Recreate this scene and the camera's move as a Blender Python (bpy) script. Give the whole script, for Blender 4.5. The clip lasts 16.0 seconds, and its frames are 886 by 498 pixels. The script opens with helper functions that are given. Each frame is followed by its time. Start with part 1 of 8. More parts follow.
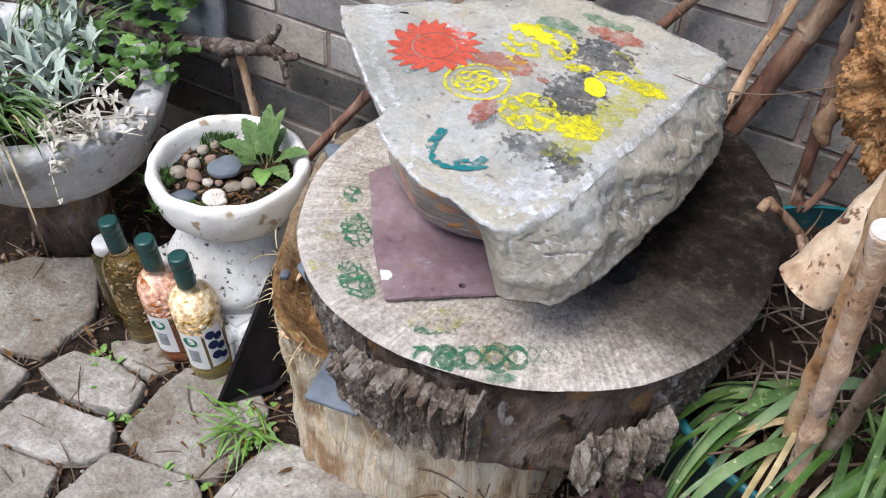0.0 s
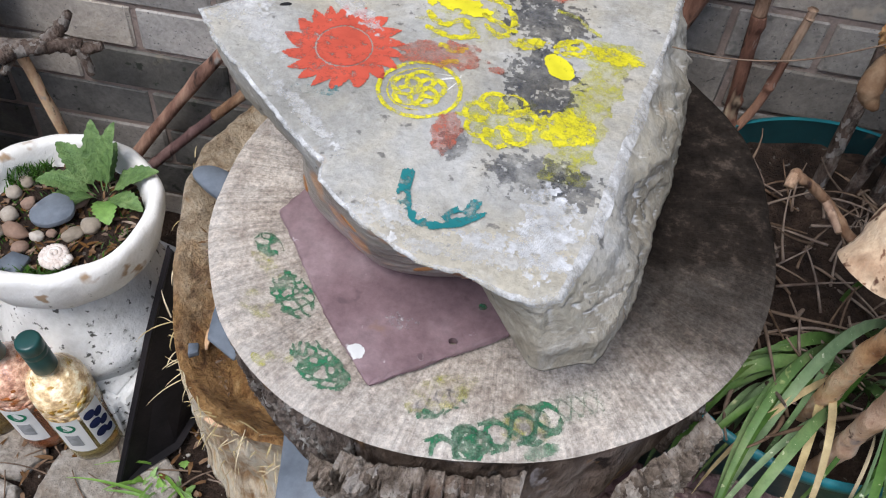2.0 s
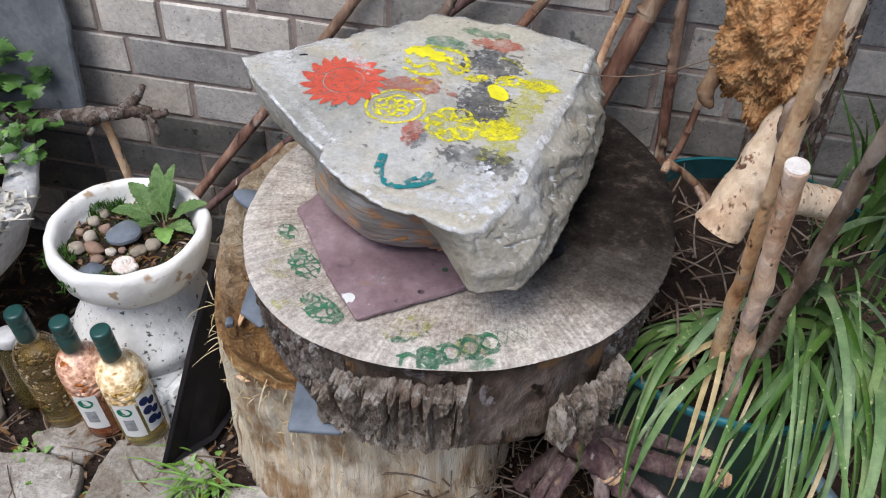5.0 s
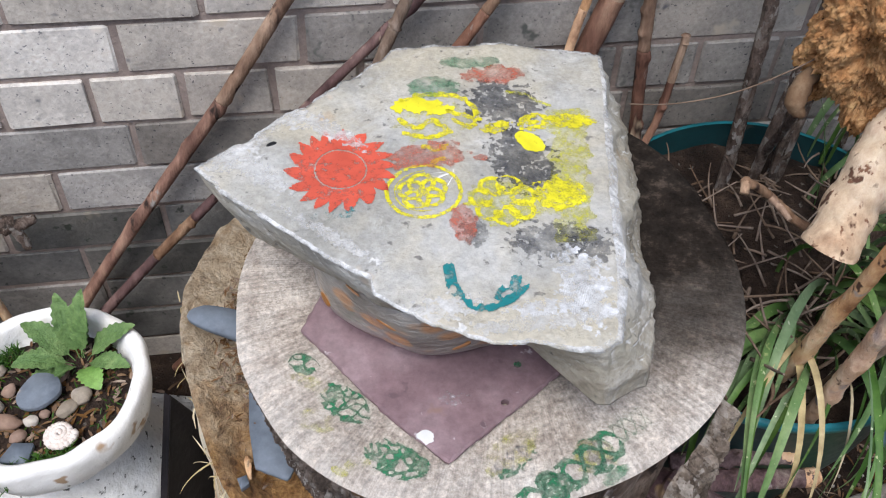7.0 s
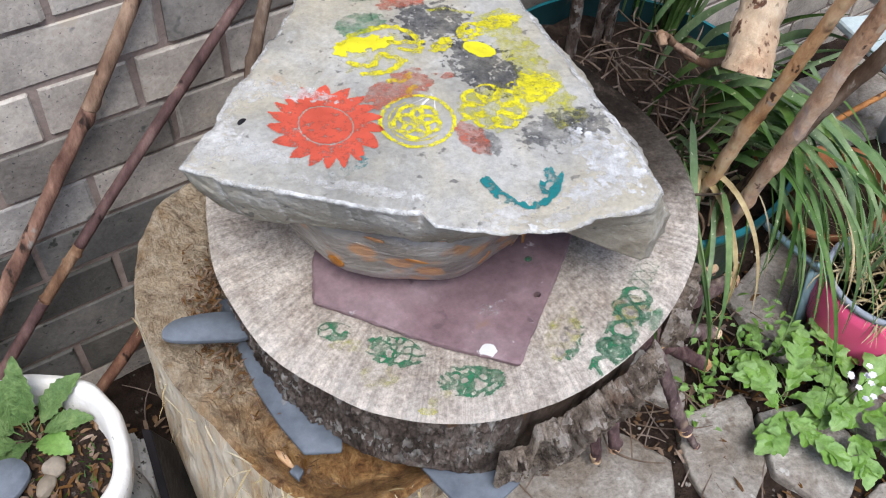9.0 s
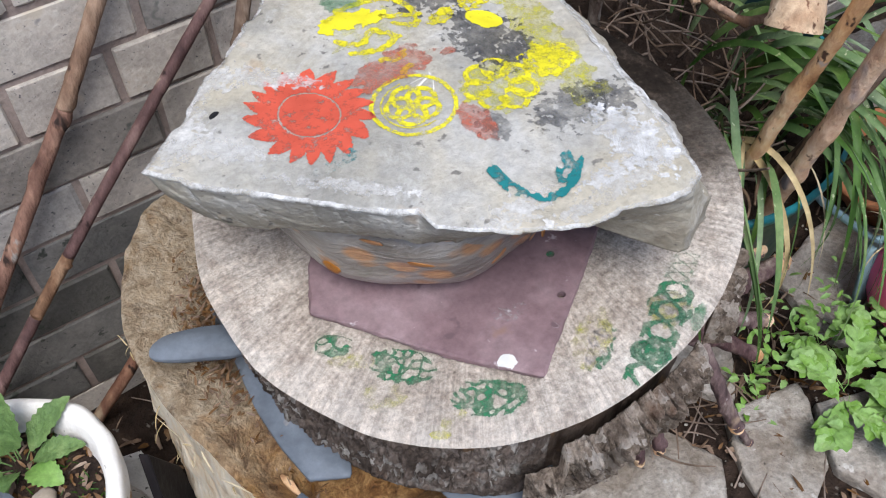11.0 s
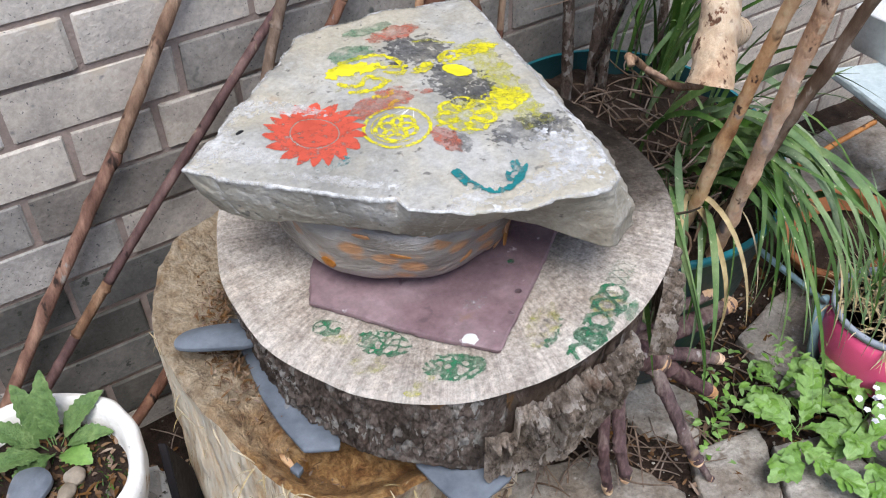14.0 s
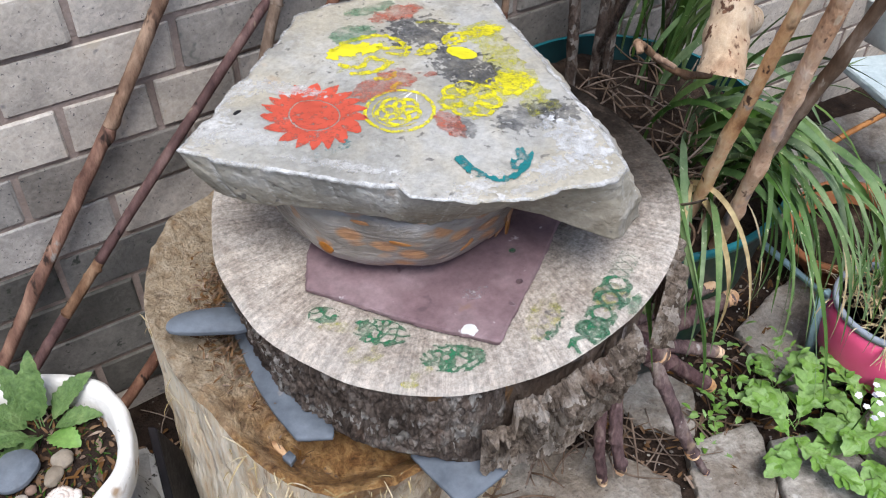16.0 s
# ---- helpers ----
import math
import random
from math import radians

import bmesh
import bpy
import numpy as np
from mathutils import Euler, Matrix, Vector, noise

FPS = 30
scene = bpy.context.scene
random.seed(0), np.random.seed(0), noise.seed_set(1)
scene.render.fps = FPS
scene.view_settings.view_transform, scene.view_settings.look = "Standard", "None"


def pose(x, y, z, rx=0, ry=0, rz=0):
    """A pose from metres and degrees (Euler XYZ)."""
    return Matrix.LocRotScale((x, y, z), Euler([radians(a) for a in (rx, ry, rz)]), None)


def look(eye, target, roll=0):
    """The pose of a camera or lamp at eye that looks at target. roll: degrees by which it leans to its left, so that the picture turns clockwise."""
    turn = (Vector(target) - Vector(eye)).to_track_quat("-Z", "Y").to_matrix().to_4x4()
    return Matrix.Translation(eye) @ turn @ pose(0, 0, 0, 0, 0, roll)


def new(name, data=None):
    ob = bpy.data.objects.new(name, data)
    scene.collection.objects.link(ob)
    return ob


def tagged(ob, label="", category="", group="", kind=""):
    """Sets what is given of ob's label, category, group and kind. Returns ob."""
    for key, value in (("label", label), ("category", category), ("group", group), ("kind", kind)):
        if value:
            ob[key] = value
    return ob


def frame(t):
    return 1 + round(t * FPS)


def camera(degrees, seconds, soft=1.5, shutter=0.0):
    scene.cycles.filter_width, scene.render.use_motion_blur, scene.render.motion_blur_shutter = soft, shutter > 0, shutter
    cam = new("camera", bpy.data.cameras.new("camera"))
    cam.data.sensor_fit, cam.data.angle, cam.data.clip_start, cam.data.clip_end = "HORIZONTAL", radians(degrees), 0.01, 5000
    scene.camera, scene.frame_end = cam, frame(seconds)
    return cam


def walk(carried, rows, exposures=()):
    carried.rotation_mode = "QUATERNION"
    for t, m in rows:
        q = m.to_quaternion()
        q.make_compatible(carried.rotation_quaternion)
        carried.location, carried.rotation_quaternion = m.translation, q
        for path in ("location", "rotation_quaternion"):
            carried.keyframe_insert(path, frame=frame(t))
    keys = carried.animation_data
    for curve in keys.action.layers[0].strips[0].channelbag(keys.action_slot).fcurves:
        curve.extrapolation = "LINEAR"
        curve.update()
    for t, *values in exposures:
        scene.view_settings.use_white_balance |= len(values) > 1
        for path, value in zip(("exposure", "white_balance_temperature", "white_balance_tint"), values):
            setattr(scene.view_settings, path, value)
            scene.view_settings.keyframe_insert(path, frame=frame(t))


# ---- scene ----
cam = camera(52.47, 16.0, 1.1)
ROWS = [  # seconds, eye in metres, turn in degrees
    (0.0, 0.2254, -1.1231, 1.2279, 45.90, -2.51, 28.84),
    (0.5, 0.2203, -1.1127, 1.2199, 44.67, -2.94, 28.44),
    (1.0, 0.1852, -1.0656, 1.2115, 42.72, -2.11, 26.72),
    (1.5, 0.0526, -0.9896, 1.1972, 40.12, -2.93, 19.18),
    (2.0, -0.0268, -0.9479, 1.1903, 38.82, -3.88, 10.19),
    (2.5, -0.0199, -0.9458, 1.2059, 38.75, -2.49, 10.70),
    (3.0, 0.0094, -1.0320, 1.2245, 41.42, -1.12, 9.85),
    (3.5, 0.0838, -1.1879, 1.2480, 45.30, -2.02, 12.31),
    (3.7, 0.1090, -1.2293, 1.2604, 46.59, -1.96, 12.85),
    (5.8, 0.0751, -1.2375, 1.2919, 47.15, -1.60, 8.50),
    (6.0, 0.0370, -1.1924, 1.2966, 46.55, -1.76, 5.57),
    (6.5, -0.1203, -1.1032, 1.3049, 45.13, -1.15, -1.71),
    (7.0, -0.1922, -0.9785, 1.2654, 42.64, -1.38, -7.87),
    (7.5, -0.2672, -0.8743, 1.2416, 39.79, -2.35, -14.12),
    (8.0, -0.4097, -0.8755, 1.2345, 38.54, -6.35, -30.86),
    (8.5, -0.4648, -0.8819, 1.2648, 38.66, -4.75, -33.65),
    (9.0, -0.4705, -0.8972, 1.2519, 40.08, -3.00, -34.21),
    (9.2, -0.4750, -0.8728, 1.2623, 38.97, -2.98, -35.09),
    (11.3, -0.3938, -0.8481, 1.1801, 39.08, 0.96, -34.57),
    (11.5, -0.4144, -0.8811, 1.1864, 40.32, 0.84, -35.33),
    (12.0, -0.4686, -0.9706, 1.1991, 44.33, 0.44, -33.77),
    (12.5, -0.4877, -1.0186, 1.1957, 44.68, -1.72, -32.81),
    (13.0, -0.4876, -1.0376, 1.2027, 45.60, -2.18, -32.73),
    (13.5, -0.4805, -1.0489, 1.2149, 47.10, -1.07, -33.19),
    (14.0, -0.4834, -1.0514, 1.2194, 47.55, 0.69, -32.93),
    (14.5, -0.4841, -1.0427, 1.2178, 47.56, 0.42, -33.48),
    (15.0, -0.4799, -1.0346, 1.2124, 46.99, 0.33, -33.12),
    (15.5, -0.4798, -1.0267, 1.2076, 46.05, -0.38, -32.57),
    (16.0, -0.4775, -1.0290, 1.2097, 46.30, -0.52, -32.35),
]
EXPOSURES = [(0.0, 0.92), (1.0, 0.86), (2.0, 0.7), (3.0, 0.6), (3.7, 0.66), (5.8, 0.8), (6.5, 0.87), (7.0, 0.84), (8.0, 0.84), (9.0, 0.85), (12.0, 0.86), (13.5, 0.92), (16.0, 0.88)]
walk(cam, [(t, pose(x, y, z, rx, ry, rz)) for t, x, y, z, rx, ry, rz in ROWS], EXPOSURES)

# ---------------------------------------------------------------- light
world = bpy.data.worlds.new("overcast_sky")
scene.world = world
world.use_nodes = True
wn = world.node_tree
sky = wn.nodes.new("ShaderNodeTexSky")
sky.sky_type = "NISHITA"
sky.sun_disc = False
sky.sun_elevation, sky.sun_rotation = radians(63), radians(205)
pale = wn.nodes.new("ShaderNodeHueSaturation")
pale.inputs["Saturation"].default_value = 0.84
wn.links.new(sky.outputs["Color"], pale.inputs["Color"])
wn.links.new(pale.outputs["Color"], wn.nodes["Background"].inputs["Color"])
wn.nodes["Background"].inputs["Strength"].default_value = 0.15
sun_data = bpy.data.lights.new("sun", "SUN")
sun_data.energy, sun_data.angle, sun_data.color = 1.85, radians(30), (1.0, 0.982, 0.99)
sun = new("sun", sun_data)
sun.matrix_world = look((-0.65, -1.4, 3.0), (0, 0, 0))


# ---------------------------------------------------------------- node helpers
def blank(name):
    m = bpy.data.materials.new(name)
    m.use_nodes = True
    return m, m.node_tree, m.node_tree.nodes["Principled BSDF"]


def feed(nt, socket, value):
    if isinstance(value, bpy.types.NodeSocket):
        nt.links.new(value, socket)
    elif isinstance(value, tuple) and len(value) == 3 and socket.type == "RGBA":
        socket.default_value = (*value, 1)
    else:
        socket.default_value = value


def n_coord(nt, stretch=(1, 1, 1), shift=True):
    co = nt.nodes.new("ShaderNodeTexCoord")
    mp = nt.nodes.new("ShaderNodeMapping")
    mp.inputs["Scale"].default_value = stretch
    mp.inputs["Rotation"].default_value = (0.61, 0.43, 0.34)
    nt.links.new(co.outputs["Object"], mp.inputs["Vector"])
    if shift:
        info = nt.nodes.new("ShaderNodeObjectInfo")
        mul = nt.nodes.new("ShaderNodeMath")
        mul.operation = "MULTIPLY"
        mul.inputs[1].default_value = 37.0
        nt.links.new(info.outputs["Random"], mul.inputs[0])
        nt.links.new(mul.outputs[0], mp.inputs["Location"])
    return mp.outputs["Vector"]


def n_noise(nt, vec, scale, detail=5.0, rough=0.6, twist=0.0):
    n = nt.nodes.new("ShaderNodeTexNoise")
    nt.links.new(vec, n.inputs["Vector"])
    n.inputs["Scale"].default_value, n.inputs["Detail"].default_value = scale, detail
    n.inputs["Roughness"].default_value, n.inputs["Distortion"].default_value = rough, twist
    return n.outputs["Fac"]


def n_ramp(nt, fac, stops, mode="LINEAR"):
    n = nt.nodes.new("ShaderNodeValToRGB")
    n.color_ramp.interpolation = mode
    el = n.color_ramp.elements
    while len(el) < len(stops):
        el.new(0.5)
    for e, (p, c) in zip(el, stops):
        e.position = p
        e.color = (*c, 1) if isinstance(c, tuple) else (c, c, c, 1)
    nt.links.new(fac, n.inputs["Fac"])
    return n.outputs["Color"]


def n_mix(nt, fac, a, b, blend="MIX"):
    n = nt.nodes.new("ShaderNodeMix")
    n.data_type, n.blend_type = "RGBA", blend
    feed(nt, n.inputs[0], fac)
    feed(nt, n.inputs[6], a)
    feed(nt, n.inputs[7], b)
    return n.outputs[2]


def n_math(nt, op, a, b=0.5):
    n = nt.nodes.new("ShaderNodeMath")
    n.operation = op
    feed(nt, n.inputs[0], a)
    feed(nt, n.inputs[1], b)
    return n.outputs[0]


def n_bump(nt, height, strength, depth, normal=None):
    n = nt.nodes.new("ShaderNodeBump")
    n.inputs["Strength"].default_value, n.inputs["Distance"].default_value = strength, depth
    nt.links.new(height, n.inputs["Height"])
    if normal is not None:
        nt.links.new(normal, n.inputs["Normal"])
    return n.outputs["Normal"]


def n_random(nt):
    return nt.nodes.new("ShaderNodeObjectInfo").outputs["Random"]


def surface(name, stops, scale=10.0, stretch=(1, 1, 1), grain=60.0, grain_mix=0.35, rough=(0.7, 0.95), bump=(0.5, 0.004),
            specks=(), vary=0.0, gloss=0.2, island=False, shift=True, twist=0.0):
    """A mottled surface: wide patches by a ramp, grain over it, specks of other colours, relief."""
    m, nt, out = blank(name)
    v = n_coord(nt, stretch, shift)
    wide = n_noise(nt, v, scale, 6, 0.62, twist)
    fine = n_noise(nt, v, grain, 4, 0.7)
    col = n_ramp(nt, wide, stops)
    col = n_mix(nt, grain_mix, col, n_ramp(nt, fine, [(0.25, 0.25), (0.75, 0.8)]), "OVERLAY")
    for colour, at, size in specks:
        s = n_noise(nt, v, size, 3, 0.6)
        col = n_mix(nt, n_ramp(nt, s, [(at, 0.0), (at + 0.06, 1.0)]), col, colour)
    if vary or island:
        if island:
            r = nt.nodes.new("ShaderNodeNewGeometry").outputs["Random Per Island"]
        else:
            r = n_random(nt)
        hs = nt.nodes.new("ShaderNodeHueSaturation")
        feed(nt, hs.inputs["Value"], n_math(nt, "ADD", n_math(nt, "MULTIPLY", r, vary), 1 - vary / 2))
        feed(nt, hs.inputs["Saturation"], n_math(nt, "ADD", n_math(nt, "MULTIPLY", r, -vary), 1 + vary / 2))
        nt.links.new(col, hs.inputs["Color"])
        col = hs.outputs["Color"]
    nt.links.new(col, out.inputs["Base Color"])
    nt.links.new(n_ramp(nt, fine, [(0.2, rough[0]), (0.8, rough[1])]), out.inputs["Roughness"])
    out.inputs["Specular IOR Level"].default_value = gloss
    if bump[0]:
        h = n_math(nt, "ADD", n_math(nt, "MULTIPLY", wide, 2.0), fine)
        nt.links.new(n_bump(nt, h, bump[0], bump[1]), out.inputs["Normal"])
    return m


# ---------------------------------------------------------------- materials
BRICK = surface("grey_brick", [(0.25, (0.29, 0.265, 0.24)), (0.5, (0.5, 0.455, 0.405)), (0.75, (0.71, 0.64, 0.555))], 9, grain=140,
                grain_mix=0.5, specks=(((0.17, 0.16, 0.16), 0.64, 190), ((0.6, 0.53, 0.44), 0.63, 16), ((0.2, 0.195, 0.2), 0.66, 22)), vary=0.48, bump=(0.6, 0.0025))
# two darker brick tones: shade on the wall put into the colour
SHADEDBRICK = surface("shaded_grey_brick", [(0.25, (0.15, 0.14, 0.13)), (0.5, (0.27, 0.25, 0.228)), (0.75, (0.42, 0.385, 0.345))], 9, grain=140,
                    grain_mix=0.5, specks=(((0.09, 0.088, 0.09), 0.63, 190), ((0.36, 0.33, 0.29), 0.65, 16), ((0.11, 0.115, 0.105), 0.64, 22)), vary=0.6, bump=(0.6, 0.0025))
DEEPSHADEBRICK = surface("deep_shade_brick", [(0.25, (0.06, 0.058, 0.054)), (0.5, (0.125, 0.12, 0.11)), (0.75, (0.22, 0.205, 0.185))], 9, grain=140,
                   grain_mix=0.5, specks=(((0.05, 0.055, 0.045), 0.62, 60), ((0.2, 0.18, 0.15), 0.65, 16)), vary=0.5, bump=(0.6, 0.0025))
MORTAR = surface("mortar", [(0.3, (0.2, 0.155, 0.135)), (0.7, (0.37, 0.3, 0.265))], 14, grain=160, bump=(0.7, 0.003))
SOIL = surface("damp_soil", [(0.3, (0.013, 0.008, 0.006)), (0.55, (0.045, 0.029, 0.021)), (0.8, (0.12, 0.08, 0.056))], 22, grain=120, grain_mix=0.6,
               specks=(((0.16, 0.14, 0.12), 0.66, 75), ((0.02, 0.014, 0.01), 0.62, 40)), bump=(1.0, 0.012), gloss=0.2)
SETT = surface("sandstone_sett", [(0.24, (0.1, 0.078, 0.06)), (0.42, (0.24, 0.207, 0.172)), (0.55, (0.325, 0.296, 0.26)), (0.74, (0.48, 0.452, 0.41))], 14, grain=130, grain_mix=0.7,
               specks=(((0.2, 0.165, 0.135), 0.64, 26), ((0.5, 0.48, 0.45), 0.68, 44), ((0.07, 0.06, 0.055), 0.69, 90), ((0.2, 0.19, 0.1), 0.69, 15)), vary=0.35, bump=(0.9, 0.005), twist=0.5)
WEATHERED = surface("weathered_stick", [(0.3, (0.06, 0.038, 0.028)), (0.5, (0.18, 0.125, 0.09)), (0.7, (0.42, 0.34, 0.28))], 30, (1, 1, 0.35), 110,
                    specks=(((0.05, 0.035, 0.028), 0.63, 40), ((0.45, 0.4, 0.34), 0.68, 60)), vary=0.3, bump=(0.7, 0.003))
REDSTICK = surface("red_brown_stick", [(0.3, (0.075, 0.032, 0.022)), (0.5, (0.2, 0.098, 0.064)), (0.62, (0.3, 0.165, 0.105)), (0.78, (0.45, 0.31, 0.2))], 26, (1, 1, 0.3), 110, 0.5,
                   specks=(((0.03, 0.018, 0.014), 0.62, 40), ((0.44, 0.33, 0.22), 0.65, 22), ((0.28, 0.25, 0.22), 0.67, 60)), vary=0.3, bump=(0.9, 0.004), rough=(0.55, 0.85))
PURPLESTICK = surface("purple_brown_stick", [(0.3, (0.04, 0.022, 0.022)), (0.5, (0.115, 0.066, 0.062)), (0.65, (0.19, 0.12, 0.108)), (0.8, (0.34, 0.26, 0.22))], 26, (1, 1, 0.3), 110, 0.5,
                      specks=(((0.025, 0.015, 0.014), 0.63, 50), ((0.34, 0.26, 0.2), 0.67, 40)), bump=(0.8, 0.003), rough=(0.5, 0.8))
PEELED = surface("peeling_stick", [(0.3, (0.09, 0.05, 0.034)), (0.48, (0.22, 0.135, 0.09)), (0.62, (0.38, 0.265, 0.185)), (0.76, (0.52, 0.41, 0.31))], 24, (1, 1, 0.3), 110, 0.5,
                 specks=(((0.05, 0.03, 0.024), 0.63, 44), ((0.46, 0.4, 0.34), 0.66, 30)), vary=0.3, bump=(0.9, 0.004), rough=(0.6, 0.9))
ROOT = surface("purple_brown_root", [(0.28, (0.05, 0.03, 0.033)), (0.48, (0.135, 0.085, 0.086)), (0.62, (0.23, 0.175, 0.155)), (0.76, (0.4, 0.34, 0.29))], 30, (1, 1, 0.35), 120, 0.6,
               specks=(((0.06, 0.035, 0.03), 0.62, 34), ((0.42, 0.3, 0.18), 0.66, 18), ((0.4, 0.36, 0.34), 0.67, 50)), vary=0.35, bump=(0.9, 0.004))
TANPOLE = surface("tan_pole_bark", [(0.24, (0.28, 0.13, 0.065)), (0.4, (0.62, 0.37, 0.2)), (0.62, (0.78, 0.56, 0.37))], 22, (1, 1, 0.55), 110, 0.5,
                  specks=(((0.09, 0.05, 0.035), 0.63, 70), ((0.42, 0.36, 0.32), 0.66, 30), ((0.14, 0.08, 0.05), 0.64, 26)), vary=0.25, bump=(0.9, 0.003))
GREYPOLE = surface("grey_pole_bark", [(0.26, (0.24, 0.12, 0.07)), (0.4, (0.55, 0.33, 0.2)), (0.56, (0.66, 0.46, 0.33)), (0.74, (0.72, 0.6, 0.52))], 20, (1, 1, 0.6), 110, 0.55,
                   specks=(((0.1, 0.055, 0.04), 0.61, 60), ((0.27, 0.23, 0.23), 0.61, 15), ((0.62, 0.48, 0.34), 0.64, 50)), bump=(0.9, 0.003))
CUTWOOD = surface("sawn_end", [(0.3, (0.5, 0.45, 0.4)), (0.7, (0.68, 0.64, 0.6))], 30, grain=120, bump=(0.3, 0.001))
ORANGECANE = surface("orange_cane", [(0.3, (0.12, 0.045, 0.016)), (0.55, (0.34, 0.145, 0.045)), (0.8, (0.5, 0.25, 0.09))], 30, (1, 1, 0.4), 90, 0.5, specks=(((0.06, 0.03, 0.018), 0.61, 30),), bump=(0.5, 0.002), rough=(0.45, 0.65))
SPOTTED = surface("peeled_spotted_wood", [(0.28, (0.33, 0.2, 0.12)), (0.46, (0.56, 0.41, 0.275)), (0.75, (0.68, 0.56, 0.43))], 26, (1, 1, 0.6), 120, 0.5,
                  specks=(((0.42, 0.25, 0.13), 0.63, 26), ((0.2, 0.1, 0.06), 0.62, 105), ((0.11, 0.055, 0.035), 0.63, 60)), bump=(0.7, 0.003))
FIBRE = surface("orange_fibre", [(0.25, (0.14, 0.056, 0.022)), (0.42, (0.47, 0.225, 0.088)), (0.7, (0.7, 0.42, 0.2))], 70, grain=260, grain_mix=0.6,
                specks=(((0.07, 0.03, 0.015), 0.65, 150),), bump=(1.0, 0.004), vary=0.0)
SLATE = surface("blue_grey_slate", [(0.3, (0.095, 0.113, 0.138)), (0.55, (0.16, 0.186, 0.22)), (0.8, (0.25, 0.28, 0.32))], 16, grain=100, grain_mix=0.25,
                rough=(0.45, 0.7), specks=(((0.34, 0.3, 0.27), 0.69, 30),), vary=0.2, bump=(0.35, 0.0015))
GREYSLATE = surface("grey_slate", [(0.3, (0.085, 0.092, 0.1)), (0.55, (0.14, 0.148, 0.158)), (0.8, (0.21, 0.218, 0.226))], 12, grain=90, grain_mix=0.4,
                    rough=(0.5, 0.75), specks=(((0.3, 0.28, 0.26), 0.67, 30), ((0.06, 0.062, 0.06), 0.66, 14)), bump=(0.5, 0.002))
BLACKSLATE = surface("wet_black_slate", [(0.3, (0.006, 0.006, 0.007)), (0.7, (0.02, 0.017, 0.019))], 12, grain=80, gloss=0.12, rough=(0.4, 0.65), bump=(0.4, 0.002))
PURPLE = surface("purple_slate", [(0.25, (0.13, 0.082, 0.09)), (0.5, (0.205, 0.135, 0.145)), (0.78, (0.3, 0.22, 0.23))], 13, grain=80, grain_mix=0.45,
                 rough=(0.5, 0.72), specks=(((0.5, 0.44, 0.45), 0.67, 60), ((0.24, 0.15, 0.12), 0.7, 16), ((0.13, 0.085, 0.092), 0.66, 30)), bump=(0.4, 0.002))
POTPAINT = surface("flaking_white_paint", [(0.25, (0.62, 0.595, 0.54)), (0.5, (0.8, 0.785, 0.75)), (0.8, (0.85, 0.845, 0.825))], 12, grain=70, grain_mix=0.2,
                   specks=(((0.4, 0.28, 0.18), 0.61, 19), ((0.33, 0.32, 0.28), 0.67, 60)), bump=(0.6, 0.003), rough=(0.6, 0.85))
PEDESTAL = surface("weathered_white_concrete", [(0.25, (0.52, 0.52, 0.5)), (0.5, (0.72, 0.72, 0.7)), (0.78, (0.8, 0.8, 0.79))], 10, grain=80, grain_mix=0.35,
                   specks=(((0.09, 0.09, 0.08), 0.6, 75), ((0.3, 0.31, 0.28), 0.69, 12)), bump=(0.7, 0.003))
TROUGH = surface("lichened_white_concrete", [(0.25, (0.34, 0.335, 0.325)), (0.5, (0.54, 0.535, 0.53)), (0.8, (0.7, 0.7, 0.7))], 9, grain=70, grain_mix=0.5,
                 specks=(((0.16, 0.16, 0.15), 0.62, 34), ((0.3, 0.29, 0.25), 0.62, 12)), bump=(0.8, 0.004))
LEAF = surface("leaf_green", [(0.3, (0.034, 0.085, 0.017)), (0.6, (0.07, 0.15, 0.03)), (0.85, (0.13, 0.215, 0.058))], 24, grain=150, grain_mix=0.25,
               rough=(0.4, 0.6), vary=0.35, bump=(0.4, 0.002), gloss=0.4, island=True)
BOWLLEAF = surface("grey_green_leaf", [(0.3, (0.07, 0.14, 0.04)), (0.55, (0.135, 0.225, 0.072)), (0.8, (0.25, 0.33, 0.135))], 50, grain=200, grain_mix=0.4,
                   rough=(0.4, 0.6), vary=0.3, bump=(0.7, 0.003), gloss=0.4, island=True)
LIGHTLEAF = surface("pale_leaf_green", [(0.3, (0.115, 0.235, 0.048)), (0.6, (0.2, 0.345, 0.088)), (0.85, (0.33, 0.45, 0.17))], 40, grain=170, grain_mix=0.4,
                    rough=(0.45, 0.65), vary=0.3, bump=(0.4, 0.002), gloss=0.4, island=True)
SILVER = surface("silver_leaf", [(0.3, (0.3, 0.37, 0.3)), (0.55, (0.44, 0.51, 0.44)), (0.8, (0.6, 0.65, 0.59))], 30, grain=200, grain_mix=0.3,
                 rough=(0.85, 1.0), vary=0.25, bump=(0.4, 0.0015), island=True)
GRASS = surface("strap_grass", [(0.25, (0.04, 0.09, 0.027)), (0.5, (0.1, 0.178, 0.06)), (0.75, (0.245, 0.31, 0.138))], 14, (1, 1, 0.6), 120, 0.4,
                rough=(0.45, 0.7), vary=0.6, specks=(((0.42, 0.46, 0.27), 0.65, 140), ((0.4, 0.43, 0.2), 0.67, 40)), bump=(0.4, 0.001), gloss=0.28, island=True)
STRAW = surface("dry_straw", [(0.3, (0.32, 0.245, 0.13)), (0.7, (0.58, 0.48, 0.29))], 30, grain=100, vary=0.4, island=True, bump=(0.3, 0.001))
